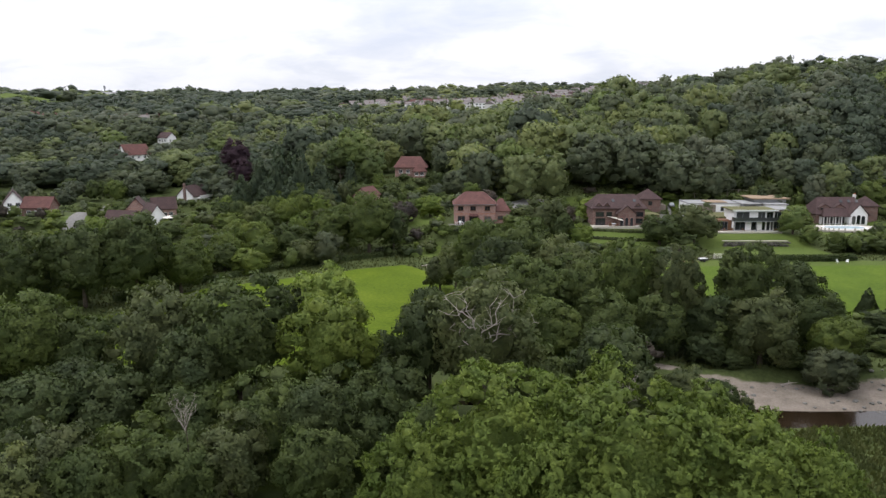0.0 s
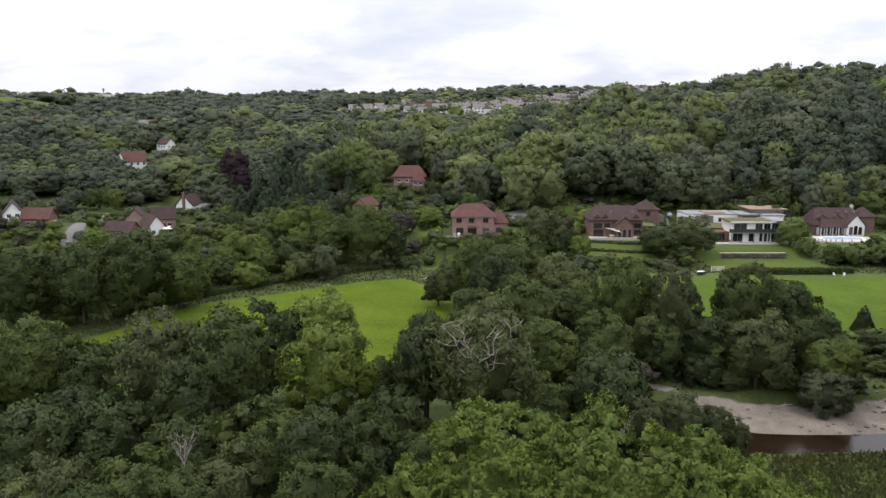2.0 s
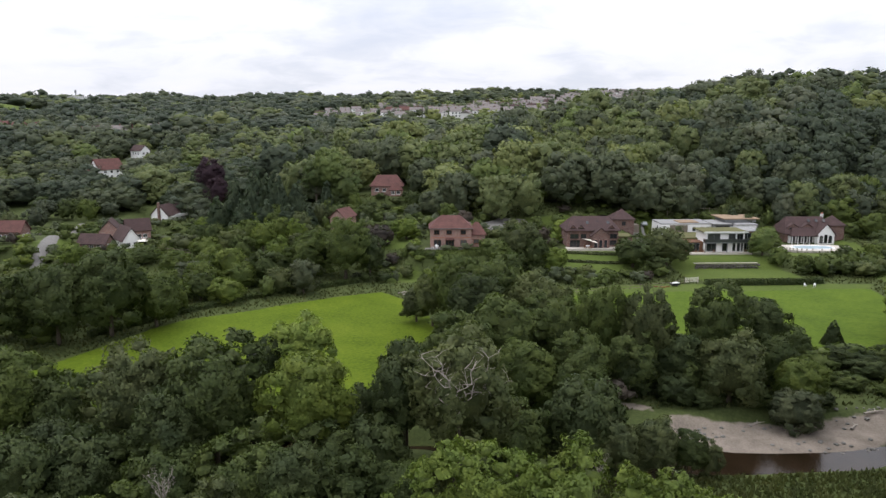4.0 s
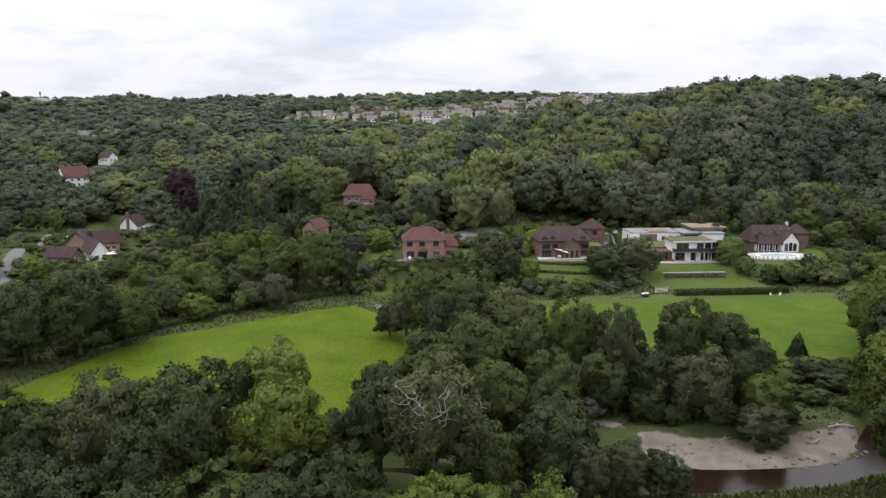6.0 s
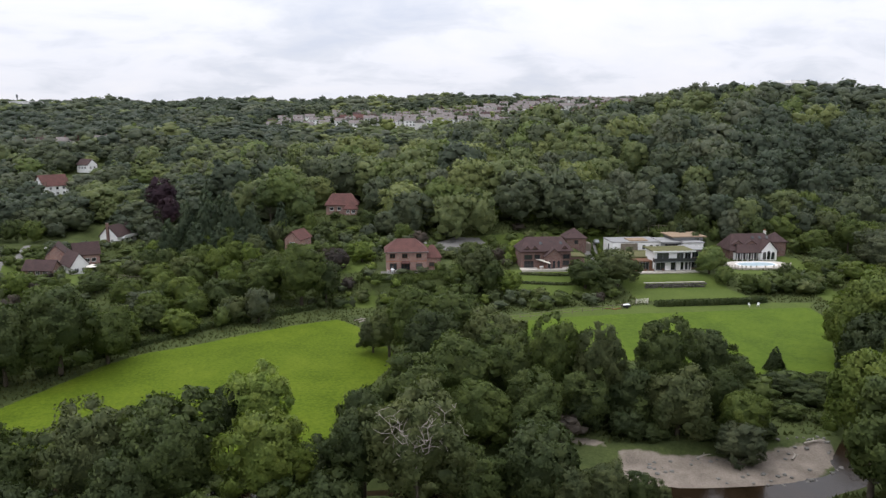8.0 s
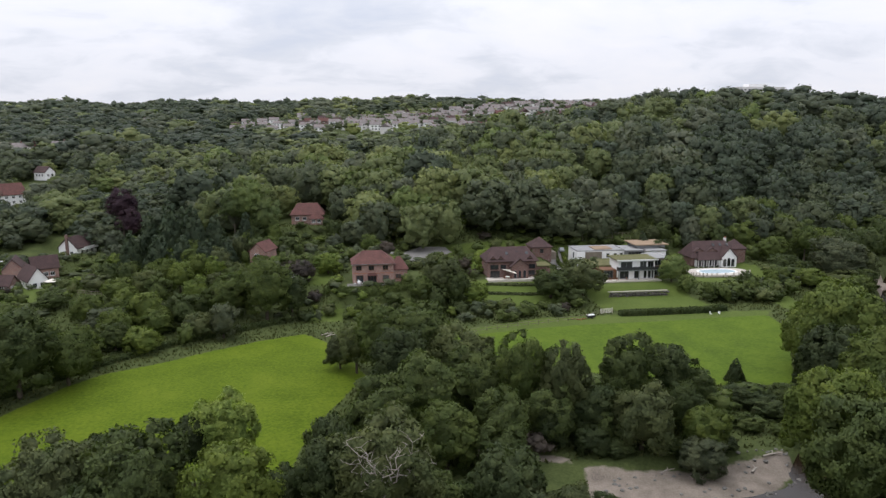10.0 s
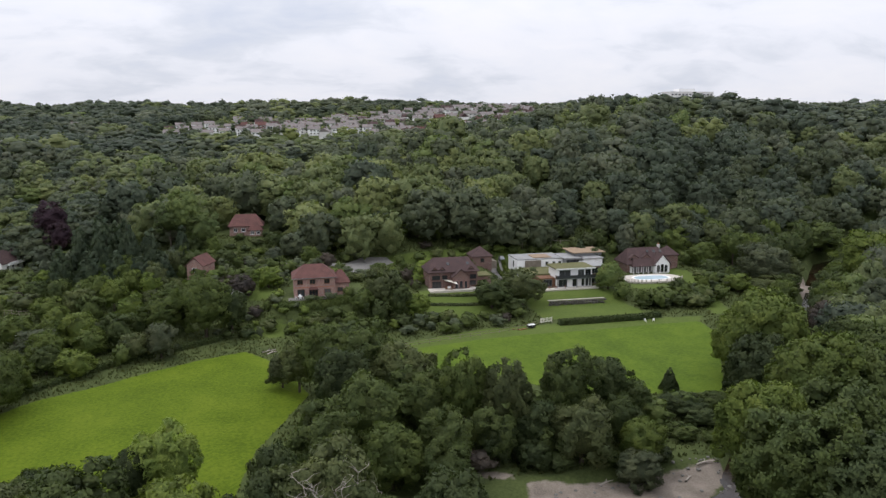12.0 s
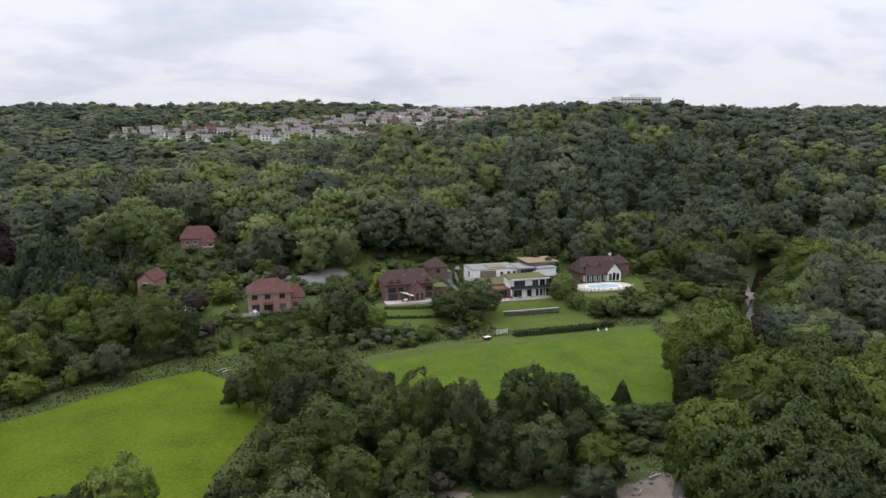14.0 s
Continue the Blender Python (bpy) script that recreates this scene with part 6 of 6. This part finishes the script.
def bare_boughs(name, x, y, z0, z1, spread, count, seed, label, girth=0.10):
    """A crown of leafless, crooked, bleached boughs."""
    r = random.Random(seed)
    ob = thing(name, pose(x, y, at(x, y)), label, "dead tree")
    base = at(x, y)
    bm = bmesh.new()
    limb_tube(bm, [Vector((0, 0, -0.5)), Vector((0.2, 0, (z0 - base) * 0.6)), Vector((0, 0.2, z0 - base + 1.5))], [girth * 2.6, girth * 1.9, girth * 1.2], 8)
    part("trunk", bm, BARK, ob)
    for i in range(count):
        a = 2.4 * i + r.uniform(-0.5, 0.5)
        p = Vector((0, 0, z0 - base + r.uniform(-1.0, 1.5)))
        end = Vector((math.cos(a) * spread * r.uniform(0.5, 1), math.sin(a) * spread * r.uniform(0.5, 1), (z1 - base) - r.uniform(0, (z1 - z0) * 0.7)))
        path, n = [p], 7
        for k in range(1, n + 1):
            q = p.lerp(end, k / n) + Vector((r.uniform(-1, 1), r.uniform(-1, 1), r.uniform(-0.7, 0.9))) * spread * 0.085
            path.append(q)
        bm = bmesh.new()
        limb_tube(bm, path, [girth * (1 - 0.8 * k / n) for k in range(n + 1)], 5)
        for k in range(2, n + 1):
            for _ in range(2):
                d = Vector((r.uniform(-1, 1), r.uniform(-1, 1), r.uniform(-0.2, 1.0))).normalized() * spread * r.uniform(0.12, 0.34)
                limb_tube(bm, [path[k], path[k] + d * 0.55 + Vector((r.uniform(-0.2, 0.2), r.uniform(-0.2, 0.2), 0.1)), path[k] + d], [girth * 0.35, girth * 0.22, girth * 0.08], 4)
        part("bough", bm, DEADWOOD, ob, "bleached bare bough")


bare_boughs("dead_tree", 4.0, 70.8, 12.5, 19.4, 5.6, 10, 4, "half-dead riverside tree with crooked pale bare boughs", 0.085)
bare_boughs("dead_treetop", -21.8, 57.6, 10.5, 13.4, 1.4, 12, 7, "grey leafless twigs standing out of a hedge tree", 0.022)
bare_boughs("dead_treetop", 12.8, 47.5, 16.5, 18.8, 1.1, 10, 9, "pale dry twigs rising between the tall trees", 0.018)



def hedge(line, width, height, foliage, label, seed):
    """A clipped hedge along a broken line: a dense heart covered with leaf sprays."""
    rng = np.random.default_rng(seed)
    pts, nrm, vs, fs, count = [], [], [], [], 0
    for (ax, ay), (bx, by) in zip(line, line[1:]):
        length = math.hypot(bx - ax, by - ay)
        ux, uy = (bx - ax) / length, (by - ay) / length
        n = int(length * (width + 2 * height) * 26)
        s, w, h = rng.uniform(0, length, n), rng.uniform(-1, 1, n), rng.uniform(0, 1, n)
        topside = rng.uniform(0, 1, n) < 0.4
        off = np.where(topside, w, np.sign(w)) * width / 2
        px, py = ax + ux * s - uy * off, ay + uy * s + ux * off
        pz = land(px, py) + np.where(topside, height, h * height)
        pts.append(np.stack([px, py, pz], 1))
        nrm.append(np.stack([np.where(topside, 0, -uy * np.sign(w)), np.where(topside, 0, ux * np.sign(w)), np.where(topside, 1, 0.3)], 1))
        steps = max(2, int(length / 2))
        for k in range(steps):
            q = []
            for e in (k / steps, (k + 1) / steps):
                for o in (-0.42, 0.42):
                    cx, cy = ax + ux * length * e - uy * o * width, ay + uy * length * e + ux * o * width
                    g = at(cx, cy)
                    q += [(cx, cy, g - 0.2), (cx, cy, g + height * 0.93)]
            vs.append(np.array(q))
            fs.append(np.array([(0, 1, 5), (0, 5, 4), (2, 6, 7), (2, 7, 3), (1, 3, 7), (1, 7, 5), (0, 2, 3), (0, 3, 1), (4, 5, 7), (4, 7, 6)]) + count)
            count += 8
    v, f, _ = sprays(rng, np.concatenate(pts), np.concatenate(nrm), 0.3)
    me = quick_mesh("hedge", np.concatenate(vs + [v]), np.concatenate(fs + [f + count]))
    me.materials.append(LEAF[foliage])
    tagged(new("hedge", me), label, "hedge")


hedge([(70.2, 171.4), (82, 171.6), (94, 171.8), (100, 173.0)], 1.6, 1.35, "dark", "clipped dark green hedge below the lawn", 1)
hedge([(-62, 133), (-50, 148), (-36, 163.5), (-15, 176.5)], 1.4, 1.1, "oak", "low overgrown hedge along the meadow's upper edge", 2)
hedge([(-1.0, 186.6), (10, 186.2), (19, 187.5)], 1.2, 1.2, "oak", "low hedge below the brick house's patio", 3)
hedge([(67.2, 200), (69.6, 218), (72, 238)], 0.8, 1.0, "oak", "narrow hedge beside the steep garden path", 4)
hedge([(70.4, 200), (72.4, 216), (73.6, 232)], 0.8, 1.2, "lime", "narrow hedge beside the steep garden path", 5)
hedge([(40, 194.5), (50, 194), (60, 194.5)], 0.7, 0.5, "olive", "low border of plants across the terraced lawn", 6)
hedge([(39, 189.5), (50, 189), (58, 189.5)], 0.7, 0.5, "olive", "low border of plants across the terraced lawn", 7)
hedge([(-108, 248), (-96, 246)], 1.2, 1.5, "gold", "pale yellow-green hedge by the lane", 8)


def fence(line, every, height, label, rails=2, material=None, thick=0.10):
    """Posts let into the ground with rails between them."""
    ob = thing("fence", pose(line[0][0], line[0][1], at(*line[0])), label, "fence")
    o = Vector((line[0][0], line[0][1], at(*line[0])))
    posts = []
    for (ax, ay), (bx, by) in zip(line, line[1:]):
        n = max(1, int(math.hypot(bx - ax, by - ay) / every))
        posts += [(ax + (bx - ax) * k / n, ay + (by - ay) * k / n) for k in range(n)]
    posts.append(line[-1])
    tops = [Vector((x, y, at(x, y))) - o for x, y in posts]
    post = bm_mesh("post", box(bmesh.new(), -thick / 2, thick / 2, -thick / 2, thick / 2, -0.4, height, 0.01), material or WEATHERED)
    for p in tops:
        q = new("post", post)
        q.parent = ob
        q.location = p
    for a, b in zip(tops, tops[1:]):
        for k in range(rails):
            h = height * (0.92 - 0.5 * k)
            bm = bmesh.new()
            limb_tube(bm, [a + Vector((0, 0, h)), b + Vector((0, 0, h))], [0.045, 0.045], 4)
            part("rail", bm, material or WEATHERED, ob)
    return ob


fence([(20, 158.6), (34, 163.4), (50, 166.6), (61, 169.6), (65.6, 173.2)], 2.6, 1.2, "weathered post and rail fence along the meadow")
fence([(72, 242.0), (84, 241.5), (98, 240.5), (110, 239.5)], 3.4, 3.4, "tall timber posts with wires below the wood", 2, None, 0.16)
fence([(69.2, 174.6), (69.9, 175.6)], 1.0, 1.2, "short weathered fence beside the gate", 2)
fence([(-74, 203), (-66, 199), (-58, 198)], 2.2, 1.4, "weathered timber garden fence by the lawn", 2)

g = thing("gate", pose(66.0, 173.8, at(67.5, 174.0), 0, 0, 8), "pale timber five-bar field gate, closed", "gate")
part("gate_frame", boxes((0, 0.14, -0.07, 0.07, -0.3, 1.45), (3.3, 3.44, -0.07, 0.07, -0.3, 1.45)), CANVAS, g)
for k in range(5):
    part("bar", boxes((0.14, 3.3, -0.03, 0.03, 0.18 + k * 0.25, 0.29 + k * 0.25)), CANVAS, g)

# by the gate: a small dark trailer with a pale cover, and orange boards on the grass
t = thing("garden_trailer", pose(62.2, 170.4, at(62.2, 170.4), 0, 0, 12), "small black trailer with a pale cover parked on the grass", "trailer")
part("bed", boxes((-1.1, 1.1, -0.6, 0.6, 0.35, 0.75)), BLACK, t)
part("cover", boxes((-1.0, 0.9, -0.5, 0.5, 0.75, 0.9)), PAINT_WHITE, t)
for y in (-0.66, 0.66):
    bm = bmesh.new()
    bmesh.ops.create_cone(bm, cap_ends=True, segments=14, radius1=0.3, radius2=0.3, depth=0.14, matrix=pose(0, y, 0.3, 90, 0, 0))
    part("wheel", bm, BLACK, t)
for k, (dx, dy, turn) in enumerate(((0, 0, 20), (-1.4, -0.5, -12), (-2.8, 0.3, 34))):
    b = thing("board", pose(60.0 + dx, 169.4 + dy, at(60 + dx, 169.4 + dy) + 0.12, 0, 6, turn), "orange-red board lying on the grass", "board", "boards on the grass")
    part("plank", boxes((-0.7, 0.7, -0.14, 0.14, -0.05, 0.06)), ORANGE, b)

# patio of the brick house
p = thing("patio", pose(3.0, 192.0, 7.9), "stone-flagged patio before the pink brick house", "patio")
part("paving", boxes((-1.5, 10.0, -3.4, -0.05, -0.8, 0.05)), STONE, p)


def garden_table(x, y, z):
    t = thing("garden_table", pose(x, y, z), "white round garden table on the patio", "table", "patio furniture")
    bm = bmesh.new()
    bmesh.ops.create_cone(bm, cap_ends=True, segments=20, radius1=0.65, radius2=0.65, depth=0.05, matrix=Matrix.Translation((0, 0, 0.73)))
    part("tabletop", bm, PAINT_WHITE, t)
    for a in range(3):
        part("leg", boxes((0.4 * math.cos(a * 2.1) - 0.03, 0.4 * math.cos(a * 2.1) + 0.03, 0.4 * math.sin(a * 2.1) - 0.03, 0.4 * math.sin(a * 2.1) + 0.03, 0, 0.71)), PAINT_WHITE, t)


def garden_chair(x, y, z, turn, material=None, label="white painted garden chair on the patio"):
    c = thing("garden_chair", pose(x, y, z, 0, 0, turn), label, "chair", "patio furniture")
    material = material or PAINT_WHITE
    part("seat", boxes((-0.25, 0.25, -0.25, 0.25, 0.40, 0.45)), material, c)
    part("backrest", boxes((-0.25, 0.25, 0.21, 0.26, 0.45, 0.92)), material, c)
    for dx in (-0.22, 0.22):
        for dy in (-0.22, 0.22):
            part("leg", boxes((dx - 0.025, dx + 0.025, dy - 0.025, dy + 0.025, 0, 0.4)), material, c)


garden_table(4.6, 190.4, 7.95)
for k in range(4):
    garden_chair(4.6 + 1.05 * math.cos(1.57 * k), 190.4 + 1.05 * math.sin(1.57 * k), 7.95, 90 * k - 90)
garden_table(47.4, 199.6, 6.12)
for k in range(4):
    garden_chair(47.4 + 1.05 * math.cos(1.57 * k + 0.5), 199.6 + 1.05 * math.sin(1.57 * k + 0.5), 6.12, 90 * k - 60, TIMBER, "brown timber garden chair on the terrace")
for x, y, turn in ((93.8, 169.2, 20), (96.0, 169.0, -35)):
    garden_chair(x, y, at(x, y), turn, None, "white garden chair standing by the meadow")
for x, y, turn in ((78.0, 198.6, 10), (80.0, 198.5, -10), (83.0, 198.4, 25)):
    garden_chair(x, y, 4.83, turn, TIMBER, "timber lounge chair on the paved terrace")

s = thing("garden_shed", pose(-13.0, 196.5, at(-11.5, 198), 0, 0, 15), "small weathered timber garden shed with a grey roof", "shed")
part("wall", gable_wall(0, 2.6, 0, 3.4, -0.4, 1.9, 0.7), WEATHERED, s)
part("roof", gable_roof_y(0, 2.6, 0, 3.4, 1.9, 0.75, 0.2, 0.08), ROOF_FELT, s)
part("door", boxes((0.8, 1.7, -0.05, -0.01, 0.0, 1.8)), TIMBER_DARK, s)
s = thing("river_hut", pose(28.4, 99.0, at(29.2, 99.8), 0, 0, 25), "small weathered timber hut on the river bank", "hut")
part("wall", gable_wall(0, 2.2, 0, 2.6, -0.4, 1.7, 0.6), WEATHERED, s)
part("roof", gable_roof_y(0, 2.2, 0, 2.6, 1.7, 0.65, 0.2, 0.08), WEATHERED, s)
part("door", boxes((0.7, 1.5, -0.05, -0.01, 0.0, 1.6)), TIMBER_DARK, s)

# parasol and pale awning of the white gabled house in the west
a = thing("patio_parasol", pose(-80.5, 212.0, at(-80.5, 212.0)), "open cream garden parasol", "parasol")
bm = bmesh.new()
bmesh.ops.create_cone(bm, cap_ends=True, segments=8, radius1=2.0, radius2=0.1, depth=0.6, matrix=Matrix.Translation((0, 0, 2.5)))
part("canopy", bm, CANVAS, a)
part("pole", boxes((-0.04, 0.04, -0.04, 0.04, 0, 2.4)), METAL_GREY, a)


def car(x, y, turn, paint, label):
    """A parked car: body with cabin, windows, wheels."""
    c = thing("car", pose(x, y, at(x, y), 0, 0, turn), label, "car", "parked cars")
    bm = boxes((-2.1, 2.1, -0.85, 0.85, 0.35, 0.85))
    solid(bm, [(-1.7, -0.75, 0.85), (1.0, -0.75, 0.85), (1.0, 0.75, 0.85), (-1.7, 0.75, 0.85), (-1.3, -0.62, 1.42), (0.35, -0.62, 1.42), (0.35, 0.62, 1.42), (-1.3, 0.62, 1.42)],
          [(4, 5, 6, 7), (0, 1, 5, 4), (1, 2, 6, 5), (2, 3, 7, 6), (3, 0, 4, 7)])
    part("body", bm, paint, c)
    for sy in (-1, 1):
        part("side_window", solid(bmesh.new(), [(-1.5, sy * 0.755, 0.92), (0.8, sy * 0.755, 0.92), (0.3, sy * 0.66, 1.34), (-1.25, sy * 0.66, 1.34)], [(0, 1, 2, 3)]), GLASS, c)
        for wx in (-1.3, 1.3):
            bm = bmesh.new()
            bmesh.ops.create_cone(bm, cap_ends=True, segments=14, radius1=0.33, radius2=0.33, depth=0.22, matrix=pose(wx, sy * 0.78, 0.33, 90, 0, 0))
            part("wheel", bm, BLACK, c)
    part("windscreen", solid(bmesh.new(), [(1.02, -0.68, 0.9), (1.02, 0.68, 0.9), (0.42, 0.58, 1.38), (0.42, -0.58, 1.38)], [(0, 1, 2, 3)]), GLASS, c)


car(73.5, 232.5, 80, METAL_GREY, "grey car parked beside the modern house")
car(-108.0, 248.0, 70, PAINT_WHITE, "white car parked on the lane")
car(-160.0, 330.0, 10, METAL_GREY, "silver car parked by a house")
car(-164.0, 333.0, 20, PAINT_WHITE, "white car parked by a house")

# stones and driftwood on the sandbank
rng = np.random.default_rng(17)
rocks = [bmesh.new() for _ in range(3)]
rock_meshes = []
for bm in rocks:
    bmesh.ops.create_icosphere(bm, subdivisions=2, radius=1.0)
    for v in bm.verts:
        v.co *= rng.uniform(0.75, 1.15)
        v.co.z *= 0.6
    rock_meshes.append(bm_mesh("rock", bm, STONE))
for k in range(96):
    x = rng.uniform(34, 66) if k < 60 else rng.uniform(57, 67)
    y = 84.5 + rng.choice([rng.uniform(0, 3), rng.uniform(6, 9.5)]) + (x - 50) * 0.12
    ob = new("rock", rock_meshes[k % 3])
    ob.matrix_basis = Matrix.LocRotScale((x, y, at(x, y) + 0.03), Euler((0, 0, rng.uniform(0, 6))), Vector((1, 1, 1)) * rng.uniform(0.12, 0.4))
    tagged(ob, "grey river rock lying on the sandbank", "rock", "rocks on the sandbank")
for k, (x, y, turn, long) in enumerate(((47, 93.5, 20, 3.2), (52, 93.0, -15, 2.4), (60, 92.0, 35, 2.8), (63.5, 93.5, 10, 3.6), (-3.5, 165.0, 30, 3.4), (-2.8, 163.6, 38, 2.8))):
    bm = bmesh.new()
    limb_tube(bm, [Vector((-long / 2, 0, 0)), Vector((0, 0.15, 0.08)), Vector((long / 2, -0.1, 0.04))], [0.18, 0.15, 0.07], 6)
    limb_tube(bm, [Vector((0, 0.15, 0.08)), Vector((0.5, 0.7, 0.3))], [0.09, 0.04], 5)
    ob = new("log", bm_mesh("log", bm, DEADWOOD))
    ob.matrix_basis = pose(x, y, at(x, y) + 0.12, 0, 0, turn)
    tagged(ob, "bleached driftwood log on the sandbank" if y < 100 else "old log lying at the meadow's edge", "log", "fallen logs")

# long grass and weeds wherever nobody mows
rng = np.random.default_rng(31)
px, py = np.concatenate([rng.uniform(-100, 150, 80000), rng.uniform(-10, 66, 26000)]), np.concatenate([rng.uniform(96, 262, 80000), rng.uniform(52, 79, 26000)])
free = ~inside(px, py, MEADOW_WEST) & ~inside(px, py, MEADOW_EAST) & (to_line(px, py, RIVER) > 6)
for ring in LAWNS + DRIVES:
    free &= ~inside(px, py, ring)
for ring in SANDS:
    free &= ~(inside(px, py, ring) & ((np.sin(px * 0.55) * np.sin(py * 0.9 + px * 0.3) < 0.30) | (to_line(px, py, ring[:1] + ring[-6:]) > 4.2)))
for hx, hy, wx, wy, _ in PADS[:6]:
    free &= ~((np.abs(px - hx) < wx) & (np.abs(py - hy) < wy))
px, py = px[free], py[free]
n = len(px)
tip = np.stack([px + rng.normal(0, 0.16, n), py + rng.normal(0, 0.16, n), land(px, py) + rng.uniform(0.2, 0.7, n)], 1)
turn = rng.uniform(0, math.pi, n)
wide = rng.uniform(0.12, 0.32, n)
foot_a = np.stack([px + np.cos(turn) * wide, py + np.sin(turn) * wide, land(px, py) - 0.05], 1)
foot_b = np.stack([px - np.cos(turn) * wide, py - np.sin(turn) * wide, land(px, py) - 0.05], 1)
me = quick_mesh("long_grass", np.stack([foot_a, foot_b, tip], 1).reshape(-1, 3), np.arange(3 * n).reshape(-1, 3))
me.materials.append(leaf("long_grass_blades", (0.045, 0.058, 0.018), (0.090, 0.100, 0.036)))
tagged(new("long_grass", me), "long rough grass and weeds on the unmown slopes", "grass", kind="stuff")

# mast on the skyline
m = thing("radio_mast", pose(-606, 1330, at(-606, 1330) + 4), "thin lattice mast on the far ridge", "mast")
part("pole", boxes((-0.7, 0.7, -0.7, 0.7, -6, 22)), METAL_GREY, m)
part("head", boxes((-1.3, 1.3, -1.3, 1.3, 17, 21)), METAL_GREY, m)
